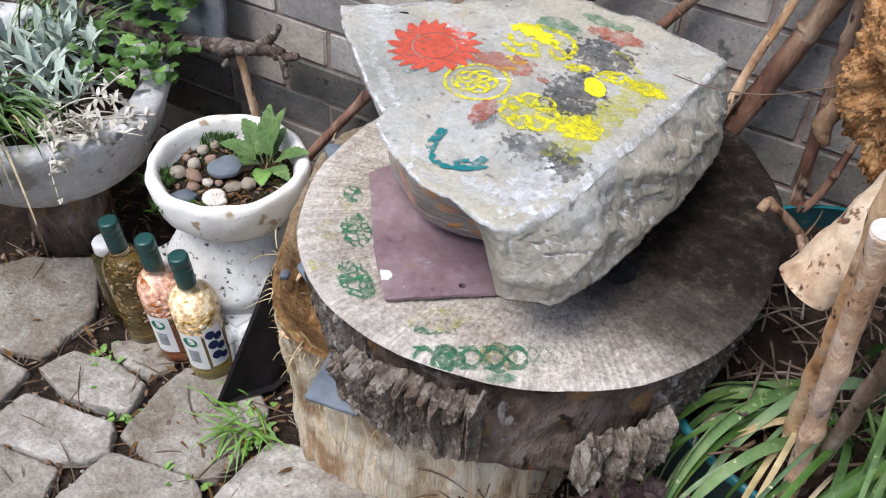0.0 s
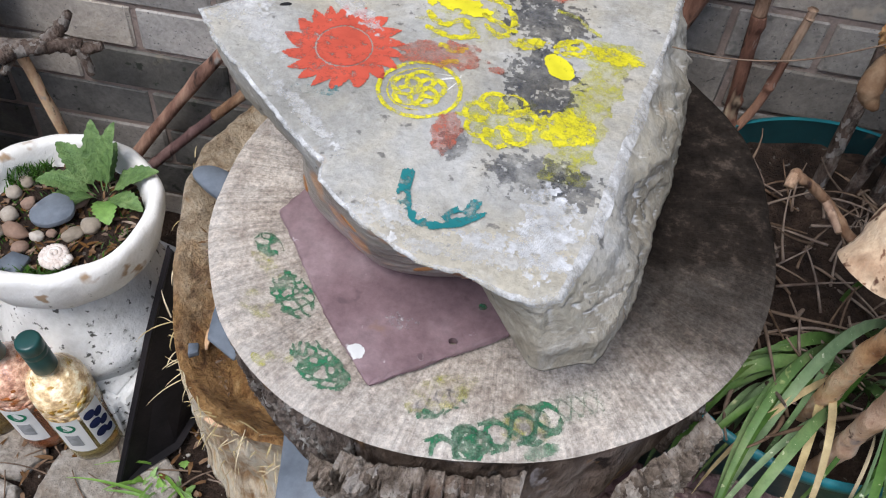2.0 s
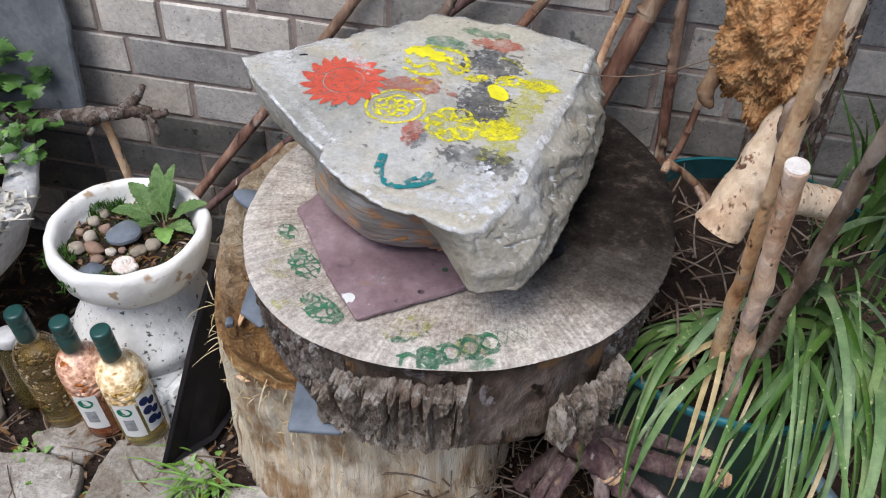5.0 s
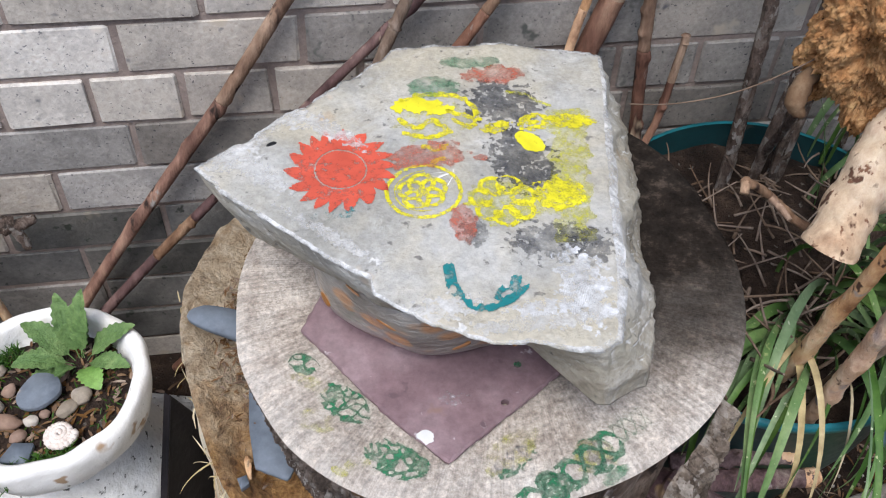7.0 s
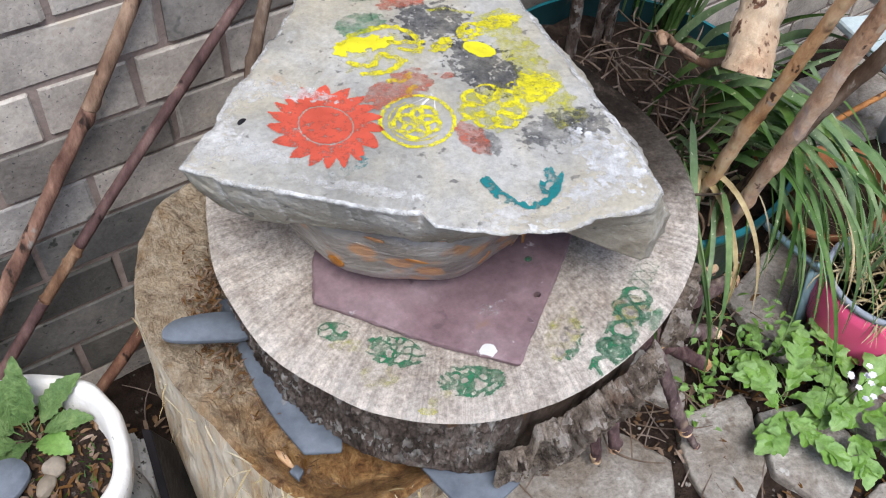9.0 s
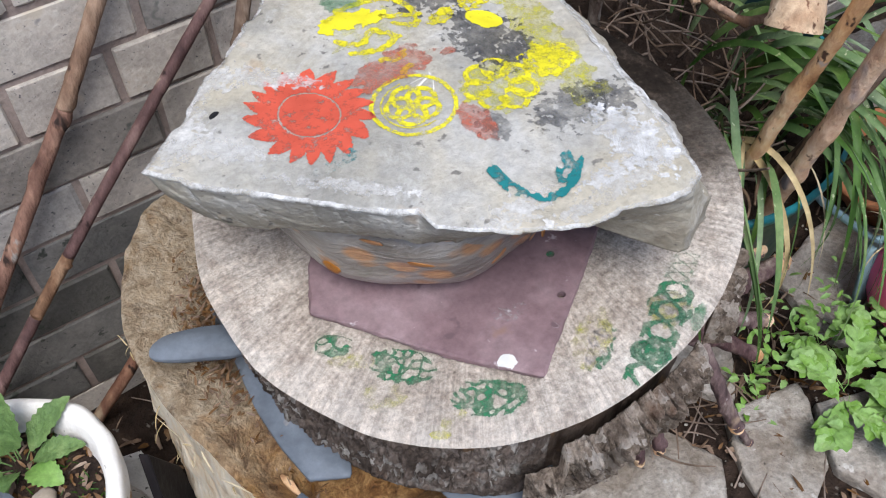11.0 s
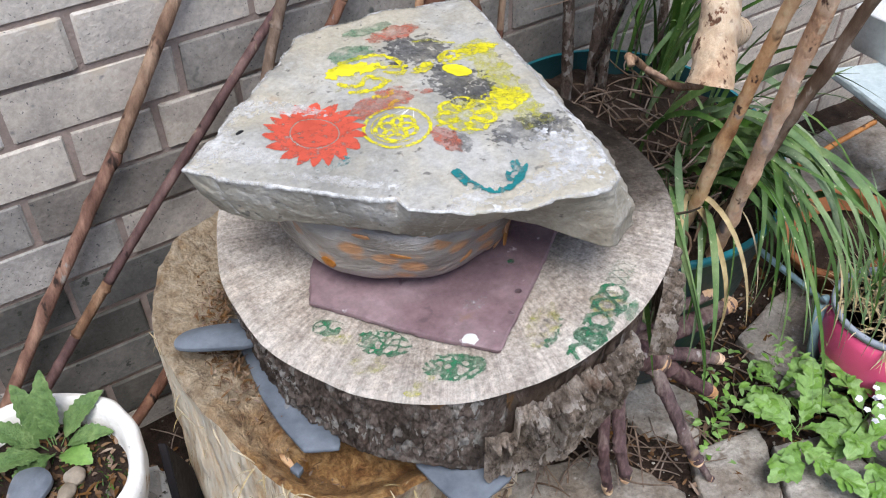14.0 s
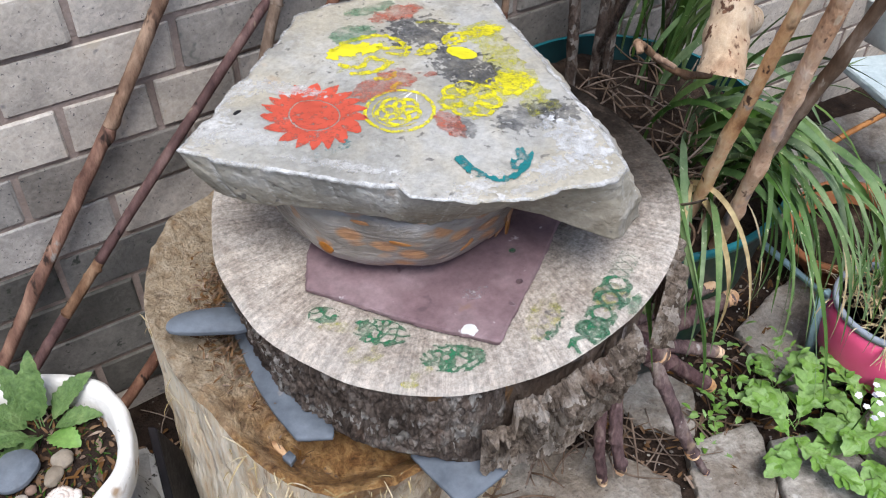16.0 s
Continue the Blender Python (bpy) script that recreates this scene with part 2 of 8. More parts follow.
DRYFLOWER = surface("dried_flower", [(0.3, (0.36, 0.33, 0.26)), (0.7, (0.64, 0.6, 0.52))], 60, grain=150, vary=0.4, island=True, bump=(0.4, 0.001))
MOSS = surface("moss", [(0.3, (0.02, 0.05, 0.008)), (0.6, (0.05, 0.12, 0.018)), (0.85, (0.1, 0.2, 0.035))], 60, grain=250, vary=0.4, island=True, bump=(0.6, 0.002))
LITTER = surface("leaf_litter", [(0.3, (0.06, 0.032, 0.018)), (0.55, (0.17, 0.1, 0.055)), (0.8, (0.34, 0.24, 0.15))], 40, grain=120, vary=0.7, island=True, bump=(0.4, 0.001))
TWIGGY = surface("grey_twig", [(0.3, (0.08, 0.052, 0.038)), (0.7, (0.27, 0.2, 0.15))], 40, grain=120, vary=0.5, island=True, bump=(0.4, 0.001))
PEBBLE = surface("river_pebble", [(0.25, (0.24, 0.2, 0.16)), (0.5, (0.4, 0.35, 0.29)), (0.8, (0.55, 0.5, 0.44))], 24, grain=120, vary=0.7, bump=(0.3, 0.001), rough=(0.5, 0.75))
BROWNPEBBLE = surface("brown_pebble", [(0.3, (0.17, 0.105, 0.075)), (0.7, (0.32, 0.22, 0.165))], 24, grain=120, vary=0.3, bump=(0.3, 0.001), rough=(0.5, 0.75))
SHELL = surface("bleached_shell", [(0.3, (0.55, 0.44, 0.38)), (0.6, (0.74, 0.68, 0.62)), (0.8, (0.8, 0.77, 0.73))], 60, grain=160, bump=(0.4, 0.001), rough=(0.4, 0.6))
TEAL = surface("dark_teal_plastic", [(0.3, (0.004, 0.02, 0.023)), (0.7, (0.007, 0.042, 0.046))], 10, grain=80, rough=(0.35, 0.6), bump=(0.15, 0.001), gloss=0.5,
               specks=(((0.06, 0.055, 0.045), 0.66, 24),))
CYAN = surface("bright_teal_rim", [(0.3, (0.008, 0.12, 0.145)), (0.7, (0.015, 0.24, 0.29))], 14, grain=80, rough=(0.3, 0.55), bump=(0.15, 0.001), gloss=0.5)
PINK = surface("pink_pot_paint", [(0.3, (0.8, 0.09, 0.22)), (0.7, (0.87, 0.13, 0.3))], 8, grain=60, grain_mix=0.12, rough=(0.35, 0.5), bump=(0.08, 0.001), gloss=0.45)
POTRIM = surface("grey_pot_rim", [(0.3, (0.22, 0.25, 0.3)), (0.7, (0.36, 0.4, 0.46))], 20, grain=90, rough=(0.5, 0.7), bump=(0.3, 0.001))
GREYBAR = surface("grey_blue_plastic", [(0.3, (0.15, 0.24, 0.27)), (0.7, (0.24, 0.35, 0.38))], 14, grain=70, rough=(0.4, 0.6), bump=(0.15, 0.001),
                  specks=(((0.14, 0.12, 0.1), 0.68, 40),))
TERRACOTTA = surface("terracotta", [(0.3, (0.16, 0.06, 0.028)), (0.7, (0.33, 0.14, 0.062))], 16, grain=90, rough=(0.6, 0.85), bump=(0.3, 0.001))
CAP = surface("green_screw_cap", [(0.3, (0.004, 0.04, 0.036)), (0.7, (0.008, 0.062, 0.056))], 30, grain=150, grain_mix=0.15, rough=(0.3, 0.45), bump=(0.1, 0.0005), gloss=0.6)
TINLID = surface("white_tin_lid", [(0.3, (0.5, 0.5, 0.5)), (0.7, (0.66, 0.66, 0.65))], 30, grain=90, rough=(0.3, 0.5), bump=(0.1, 0.0005))
LABELPAPER = surface("white_label", [(0.3, (0.66, 0.67, 0.66)), (0.7, (0.8, 0.8, 0.79))], 20, grain=140, grain_mix=0.1, rough=(0.5, 0.7), bump=(0.05, 0.0004))
PRINTGREEN = surface("green_print", [(0.3, (0.01, 0.14, 0.075)), (0.7, (0.015, 0.19, 0.1))], 60, grain=140, grain_mix=0.1, bump=(0, 0))
PRINTBLUE = surface("blue_print", [(0.3, (0.012, 0.018, 0.06)), (0.7, (0.02, 0.03, 0.1))], 60, grain=140, grain_mix=0.1, bump=(0, 0))
PRINTGREY = surface("grey_print", [(0.3, (0.2, 0.21, 0.22)), (0.7, (0.36, 0.37, 0.38))], 60, grain=300, grain_mix=0.4, bump=(0, 0))
WHITEFLOWER = surface("white_petal", [(0.3, (0.7, 0.68, 0.74)), (0.7, (0.8, 0.79, 0.82))], 60, bump=(0, 0))
PALEPLANK = surface("pale_blue_plank", [(0.3, (0.38, 0.46, 0.48)), (0.7, (0.52, 0.6, 0.61))], 9, grain=80, bump=(0.3, 0.001))
CHARCOAL = surface("charcoal", [(0.3, (0.008, 0.008, 0.01)), (0.7, (0.03, 0.03, 0.032))], 40, grain=120, bump=(0.7, 0.003))


def bark_material(name, deep, mid, pale, flake_colour, flakes, size):
    """Crusty bark: grain along the trunk, crumbling plates, flakes of lichen, rusty rot."""
    m, nt, out = blank(name)
    v = n_coord(nt, (1, 1, 0.55))
    wide, crumb, fine = n_noise(nt, v, size, 6, 0.7, 0.5), n_noise(nt, v, 85, 6, 0.75), n_noise(nt, v, 240, 4, 0.7)
    col = n_ramp(nt, wide, [(0.3, deep), (0.5, mid), (0.7, pale)])
    col = n_mix(nt, n_ramp(nt, crumb, [(0.5, 0.0), (0.62, 0.8)]), col, deep)
    cells = nt.nodes.new("ShaderNodeTexVoronoi")
    cells.inputs["Scale"].default_value = 120
    bent_v = nt.nodes.new("ShaderNodeVectorMath")
    push = nt.nodes.new("ShaderNodeTexNoise")
    push.inputs["Scale"].default_value = 140
    nt.links.new(v, push.inputs["Vector"])
    scaled = nt.nodes.new("ShaderNodeVectorMath")
    scaled.operation = "SCALE"
    scaled.inputs["Scale"].default_value = 0.012
    nt.links.new(push.outputs["Color"], scaled.inputs[0])
    nt.links.new(v, bent_v.inputs[0])
    nt.links.new(scaled.outputs[0], bent_v.inputs[1])
    nt.links.new(bent_v.outputs[0], cells.inputs["Vector"])
    tone = nt.nodes.new("ShaderNodeRGBToBW")
    nt.links.new(cells.outputs["Color"], tone.inputs[0])
    here = n_math(nt, "MULTIPLY", n_ramp(nt, tone.outputs[0], [(flakes, 0.0), (flakes + 0.03, 0.85)]), n_ramp(nt, n_noise(nt, v, 22, 3), [(0.45, 0.0), (0.56, 1.0)]))
    col = n_mix(nt, here, col, flake_colour)
    col = n_mix(nt, n_ramp(nt, n_noise(nt, v, 19, 4, 0.6), [(0.62, 0.0), (0.72, 0.7)]), col, (0.15, 0.075, 0.045))
    col = n_mix(nt, 0.5, col, n_ramp(nt, fine, [(0.25, 0.2), (0.75, 0.85)]), "OVERLAY")
    nt.links.new(col, out.inputs["Base Color"])
    out.inputs["Roughness"].default_value, out.inputs["Specular IOR Level"].default_value = 0.92, 0.15
    h = n_math(nt, "ADD", n_math(nt, "MULTIPLY", crumb, 2.0), n_math(nt, "ADD", fine, n_math(nt, "MULTIPLY", here, 0.5)))
    nt.links.new(n_bump(nt, h, 1.0, 0.005), out.inputs["Normal"])
    return m


BARK = bark_material("scaly_bark", (0.055, 0.042, 0.035), (0.175, 0.138, 0.117), (0.34, 0.295, 0.26), (0.46, 0.44, 0.41), 0.62, 26)
BRANCHBARK = bark_material("lichened_branch_bark", (0.045, 0.032, 0.026), (0.14, 0.1, 0.08), (0.33, 0.28, 0.24), (0.34, 0.31, 0.28), 0.6, 34)
CHUNK = bark_material("crumbling_bark", (0.06, 0.044, 0.034), (0.265, 0.212, 0.168), (0.53, 0.46, 0.39), (0.46, 0.41, 0.36), 0.6, 30)


def split_wood_material():
    """Bare fibrous stump side: cream where freshly peeled, brown and rotten towards the front."""
    m, nt, out = blank("split_pale_wood")
    co = nt.nodes.new("ShaderNodeTexCoord")
    sep = nt.nodes.new("ShaderNodeSeparateXYZ")
    nt.links.new(co.outputs["Object"], sep.inputs[0])
    v = n_coord(nt, (1, 1, 0.13), False)
    round_v = n_coord(nt, (1, 1, 0.5), False)
    wide, streak, fine = n_noise(nt, round_v, 13, 6, 0.65, 0.6), n_noise(nt, v, 60, 6, 0.72, 0.3), n_noise(nt, v, 220, 4, 0.75)
    cream = n_ramp(nt, streak, [(0.24, (0.42, 0.22, 0.1)), (0.36, (0.72, 0.5, 0.29)), (0.46, (0.85, 0.72, 0.53)), (0.62, (0.88, 0.81, 0.67))])
    brown = n_ramp(nt, streak, [(0.28, (0.07, 0.036, 0.02)), (0.43, (0.22, 0.125, 0.07)), (0.6, (0.38, 0.25, 0.15)), (0.78, (0.52, 0.39, 0.27))])
    rot = n_math(nt, "ADD", n_math(nt, "MULTIPLY", sep.outputs["Y"], -2.6), n_math(nt, "MULTIPLY", wide, 1.5))
    span = nt.nodes.new("ShaderNodeMapRange")
    span.inputs["From Min"].default_value, span.inputs["From Max"].default_value = 2.02, 2.36
    nt.links.new(rot, span.inputs["Value"])
    col = n_mix(nt, span.outputs["Result"], cream, brown)
    col = n_mix(nt, n_ramp(nt, wide, [(0.56, 0.0), (0.68, 0.6)]), col, (0.5, 0.29, 0.13))
    col = n_mix(nt, n_ramp(nt, n_noise(nt, v, 34, 5, 0.7), [(0.61, 0.0), (0.68, 0.8)]), col, (0.2, 0.11, 0.06))
    col = n_mix(nt, 0.35, col, n_ramp(nt, fine, [(0.25, 0.25), (0.75, 0.85)]), "OVERLAY")
    nt.links.new(col, out.inputs["Base Color"])
    out.inputs["Roughness"].default_value, out.inputs["Specular IOR Level"].default_value = 0.85, 0.2
    nt.links.new(n_bump(nt, n_math(nt, "ADD", n_math(nt, "MULTIPLY", streak, 2.4), fine), 1.0, 0.005), out.inputs["Normal"])
    return m


def rotten_material():
    """The stump's sunken top: grey-beige weathered rim behind, wet orange-brown rot in front."""
    m, nt, out = blank("rotting_stump_top")
    co = nt.nodes.new("ShaderNodeTexCoord")
    vec = co.outputs["Object"]
    vr = n_coord(nt, shift=False)
    sep = nt.nodes.new("ShaderNodeSeparateXYZ")
    nt.links.new(vec, sep.inputs[0])
    wide, mid, fine = n_noise(nt, vr, 15, 6, 0.7, 0.8), n_noise(nt, vr, 60, 6, 0.75, 0.6), n_noise(nt, vr, 220, 4, 0.75)
    grey = n_ramp(nt, mid, [(0.28, (0.2, 0.13, 0.075)), (0.45, (0.42, 0.32, 0.21)), (0.65, (0.6, 0.5, 0.37))])
    wet = n_ramp(nt, mid, [(0.28, (0.06, 0.028, 0.012)), (0.42, (0.24, 0.115, 0.042)), (0.56, (0.46, 0.265, 0.105)), (0.74, (0.62, 0.43, 0.23))])
    rot = n_math(nt, "ADD", n_math(nt, "MULTIPLY", sep.outputs["Y"], -3.0), wide)
    span = nt.nodes.new("ShaderNodeMapRange")
    span.inputs["From Min"].default_value, span.inputs["From Max"].default_value = 1.5, 1.85
    nt.links.new(rot, span.inputs["Value"])
    col = n_mix(nt, span.outputs["Result"], grey, wet)
    col = n_mix(nt, n_ramp(nt, wide, [(0.56, 0.0), (0.66, 0.7)]), col, (0.26, 0.15, 0.06))
    col = n_mix(nt, n_ramp(nt, n_noise(nt, vr, 33, 5, 0.7), [(0.58, 0.0), (0.69, 0.75)]), col, (0.07, 0.036, 0.02))
    col = n_mix(nt, 0.5, col, n_ramp(nt, fine, [(0.25, 0.2), (0.75, 0.85)]), "OVERLAY")
    nt.links.new(col, out.inputs["Base Color"])
    nt.links.new(n_ramp(nt, span.outputs["Result"], [(0.0, 0.9), (1.0, 0.5)]), out.inputs["Roughness"])
    out.inputs["Specular IOR Level"].default_value = 0.35
    nt.links.new(n_bump(nt, n_math(nt, "ADD", n_math(nt, "MULTIPLY", mid, 2.5), fine), 1.0, 0.006), out.inputs["Normal"])
    return m


PALEWOOD = split_wood_material()
ROTWOOD = rotten_material()


def stone_material():
    """Grey limestone: beige beds below, chalky white on broken edges, small pits."""
    m, nt, out = blank("grey_limestone")
    v = n_coord(nt, shift=False)
    sep = nt.nodes.new("ShaderNodeSeparateXYZ")
    co = nt.nodes.new("ShaderNodeTexCoord")
    nt.links.new(co.outputs["Object"], sep.inputs[0])
    wide, mid, fine = n_noise(nt, v, 7, 6, 0.62, 0.6), n_noise(nt, v, 30, 6, 0.7), n_noise(nt, v, 160, 4, 0.7)
    col = n_ramp(nt, wide, [(0.26, (0.2, 0.195, 0.176)), (0.47, (0.345, 0.336, 0.305)), (0.7, (0.5, 0.495, 0.478))])
    col = n_mix(nt, n_ramp(nt, n_noise(nt, v, 5, 4, 0.6, 0.4), [(0.4, 0.0), (0.54, 0.85)]), col, (0.43, 0.39, 0.305))
    col = n_mix(nt, n_ramp(nt, mid, [(0.5, 0.0), (0.74, 0.5)]), col, (0.22, 0.22, 0.215))
    span = nt.nodes.new("ShaderNodeMapRange")
    span.inputs["From Min"].default_value, span.inputs["From Max"].default_value = 0.672, 0.64
    nt.links.new(n_math(nt, "ADD", sep.outputs["Z"], n_math(nt, "MULTIPLY", n_math(nt, "SUBTRACT", mid, 0.5), 0.05)), span.inputs["Value"])
    col = n_mix(nt, n_math(nt, "MULTIPLY", span.outputs["Result"], 0.85), col, n_ramp(nt, n_noise(nt, v, 26, 5, 0.7), [(0.3, (0.2, 0.17, 0.125)), (0.55, (0.36, 0.325, 0.26)), (0.75, (0.5, 0.47, 0.4))]))
    chalk = n_ramp(nt, n_noise(nt, v, 12, 6, 0.72, 1.4), [(0.54, 0.0), (0.76, 0.5)])
    col = n_mix(nt, chalk, col, (0.62, 0.625, 0.62))
    geo = nt.nodes.new("ShaderNodeNewGeometry")
    edge = n_ramp(nt, geo.outputs["Pointiness"], [(0.508, 0.0), (0.535, 1.0)])
    edge = n_math(nt, "MULTIPLY", edge, n_ramp(nt, mid, [(0.32, 0.15), (0.55, 1.0)]))
    col = n_mix(nt, edge, col, (0.76, 0.75, 0.72))
    col = n_mix(nt, n_ramp(nt, n_noise(nt, v, 14, 3, 0.5), [(0.67, 0.0), (0.74, 0.6)]), col, (0.42, 0.27, 0.15))
    col = n_mix(nt, n_ramp(nt, n_noise(nt, v, 90, 3, 0.5), [(0.66, 0.0), (0.72, 0.75)]), col, (0.1, 0.095, 0.09))
    col = n_mix(nt, 0.4, col, n_ramp(nt, fine, [(0.25, 0.25), (0.75, 0.8)]), "OVERLAY")
    nt.links.new(col, out.inputs["Base Color"])
    out.inputs["Roughness"].default_value, out.inputs["Specular IOR Level"].default_value = 0.8, 0.3
    h = n_math(nt, "ADD", n_math(nt, "MULTIPLY", mid, 2.5), fine)
    nt.links.new(n_bump(nt, h, 0.6, 0.0025), out.inputs["Normal"])
    return m


def endgrain_material(name, pith, pale, mid, dark, dark_patch_at, dark_patch_size, saw=True):
    """A sawn stump's face: rings and rays round the pith, saw marks, a dark patch with a ragged edge."""
    m, nt, out = blank(name)
    co = nt.nodes.new("ShaderNodeTexCoord")
    vec = co.outputs["Object"]
    vr = n_coord(nt, shift=False)
    shifted = nt.nodes.new("ShaderNodeVectorMath")
    shifted.operation = "SUBTRACT"
    shifted.inputs[1].default_value = pith
    nt.links.new(vec, shifted.inputs[0])
    sep = nt.nodes.new("ShaderNodeSeparateXYZ")
    nt.links.new(shifted.outputs[0], sep.inputs[0])
    wob = n_noise(nt, vr, 9, 4, 0.6)
    length = nt.nodes.new("ShaderNodeVectorMath")
    length.operation = "LENGTH"
    nt.links.new(shifted.outputs[0], length.inputs[0])
    rad = n_math(nt, "ADD", length.outputs["Value"], n_math(nt, "MULTIPLY", wob, 0.03))
    rings = n_math(nt, "SINE", n_math(nt, "MULTIPLY", rad, 900.0), 0.0)
    angle = n_math(nt, "ARCTAN2", sep.outputs["Y"], sep.outputs["X"])
    polar = nt.nodes.new("ShaderNodeCombineXYZ")
    nt.links.new(n_math(nt, "MULTIPLY", angle, 60.0), polar.inputs["X"])
    nt.links.new(n_math(nt, "MULTIPLY", rad, 5.0), polar.inputs["Y"])
    rays = n_noise(nt, polar.outputs[0], 1.0, 5, 0.65)
    mp = nt.nodes.new("ShaderNodeMapping")
    mp.inputs["Rotation"].default_value = (0, 0, radians(20))
    mp.inputs["Scale"].default_value = (4, 70, 1)
    nt.links.new(vec, mp.inputs["Vector"])
    sawn = n_noise(nt, mp.outputs[0], 2.0, 4, 0.65)
    wide, fine = n_noise(nt, vr, 13, 8, 0.72, 0.5), n_noise(nt, vr, 210, 5, 0.8)
    col = n_ramp(nt, wide, [(0.2, dark), (0.46, mid), (0.76, pale)])
    near_bark = n_ramp(nt, length.outputs["Value"], [(0.12, 0.1), (0.3, 0.42)])
    col = n_mix(nt, near_bark, col, n_ramp(nt, rays, [(0.35, 0.15), (0.62, 0.75)]), "OVERLAY")
    col = n_mix(nt, n_ramp(nt, n_noise(nt, vr, 55, 7, 0.8), [(0.5, 0.0), (0.68, 0.6)]), col, dark)
    col = n_mix(nt, n_ramp(nt, n_noise(nt, vr, 17, 6, 0.75, 0.8), [(0.5, 0.0), (0.7, 0.45)]), col, (0.2, 0.15, 0.11))
    if saw:
        col = n_mix(nt, 0.08, col, n_ramp(nt, sawn, [(0.3, 0.2), (0.7, 0.8)]), "OVERLAY")
    col = n_mix(nt, 0.05, col, n_ramp(nt, rings, [(0.0, 0.3), (1.0, 0.7)]), "OVERLAY")
    col = n_mix(nt, 0.75, col, n_ramp(nt, fine, [(0.3, 0.15), (0.7, 0.9)]), "OVERLAY")
    if dark_patch_at:
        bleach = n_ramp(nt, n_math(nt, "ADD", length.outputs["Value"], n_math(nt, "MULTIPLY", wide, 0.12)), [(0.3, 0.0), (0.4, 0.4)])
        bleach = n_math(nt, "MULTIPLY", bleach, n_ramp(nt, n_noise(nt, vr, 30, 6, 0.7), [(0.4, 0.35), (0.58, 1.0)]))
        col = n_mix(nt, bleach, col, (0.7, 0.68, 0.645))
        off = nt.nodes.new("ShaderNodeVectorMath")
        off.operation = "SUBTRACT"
        off.inputs[1].default_value = dark_patch_at
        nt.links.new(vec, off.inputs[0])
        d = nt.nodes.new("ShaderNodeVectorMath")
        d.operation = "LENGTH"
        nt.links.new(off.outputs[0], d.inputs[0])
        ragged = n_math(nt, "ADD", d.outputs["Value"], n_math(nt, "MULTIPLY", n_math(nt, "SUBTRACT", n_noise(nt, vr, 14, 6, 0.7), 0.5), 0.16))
        inside = n_ramp(nt, ragged, [(dark_patch_size * 0.5, 0.98), (dark_patch_size * 0.72, 0.8), (dark_patch_size * 0.95, 0.0)])
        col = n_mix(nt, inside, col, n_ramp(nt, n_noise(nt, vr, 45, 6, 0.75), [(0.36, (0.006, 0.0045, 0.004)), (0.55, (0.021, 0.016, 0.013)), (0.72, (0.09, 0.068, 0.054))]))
    nt.links.new(col, out.inputs["Base Color"])
    out.inputs["Roughness"].default_value, out.inputs["Specular IOR Level"].default_value = 0.95, 0.04
    h = n_math(nt, "ADD", n_math(nt, "MULTIPLY", rays, 1.0), n_math(nt, "ADD", n_math(nt, "MULTIPLY", sawn, 0.35), n_math(nt, "MULTIPLY", fine, 0.8)))
    nt.links.new(n_bump(nt, h, 0.55, 0.003), out.inputs["Normal"])
    return m


STONE = stone_material()
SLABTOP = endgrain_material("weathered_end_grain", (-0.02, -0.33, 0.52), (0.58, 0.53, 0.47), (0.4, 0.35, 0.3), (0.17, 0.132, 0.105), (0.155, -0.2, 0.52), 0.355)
BAREWOOD = surface("bare_dark_wood", [(0.26, (0.028, 0.02, 0.016)), (0.42, (0.1, 0.07, 0.053)), (0.55, (0.21, 0.16, 0.13)), (0.72, (0.4, 0.34, 0.3))], 15, (1, 1, 0.45), 95, 0.6,
                   specks=(((0.03, 0.02, 0.016), 0.63, 30), ((0.3, 0.17, 0.08), 0.6, 21), ((0.36, 0.32, 0.31), 0.62, 34), ((0.015, 0.011, 0.009), 0.63, 12)), bump=(1.0, 0.007), twist=0.8)


def paint(name, colour, cover=0.5, size=70.0, soft=0.12):
    """Stencilled paint, worn through where the noise is low."""
    m, nt, out = blank(name)
    v = n_coord(nt, shift=False)
    worn = n_noise(nt, v, size, 6, 0.75)
    tone = n_noise(nt, v, 25, 4, 0.6)
    dull = tuple(c * 0.72 for c in colour)
    nt.links.new(n_ramp(nt, tone, [(0.3, dull), (0.7, colour)]), out.inputs["Base Color"])
    out.inputs["Roughness"].default_value, out.inputs["Specular IOR Level"].default_value = 0.72, 0.25
    at = 1 - cover
    nt.links.new(n_ramp(nt, worn, [(max(0, at - soft), 0.0), (min(1, at + soft), 1.0)]), out.inputs["Alpha"])
    return m


RED = paint("red_paint", (0.62, 0.1, 0.06), 0.62, 110, 0.1)
REDTHIN = paint("thin_red_paint", (0.52, 0.14, 0.085), 0.46, 70, 0.24)
YELLOW = paint("yellow_paint", (0.78, 0.7, 0.025), 0.55, 120, 0.12)
YELLOWSOLID = paint("solid_yellow_paint", (0.8, 0.72, 0.03), 0.72, 120, 0.12)
YELLOWTHIN = paint("thin_yellow_paint", (0.56, 0.54, 0.1), 0.34, 80, 0.2)
YELLOWSPRAY = paint("greenish_yellow_spray", (0.62, 0.6, 0.05), 0.43, 85, 0.2)
GREEN = paint("green_paint", (0.03, 0.19, 0.09), 0.54, 90, 0.22)
GREENTHIN = paint("thin_green_paint", (0.045, 0.24, 0.11), 0.42, 75, 0.24)
TEALPAINT = paint("teal_paint", (0.015, 0.2, 0.21), 0.58, 70, 0.1)
BLACKPAINT = paint("worn_black_paint", (0.07, 0.072, 0.08), 0.54, 60, 0.32)
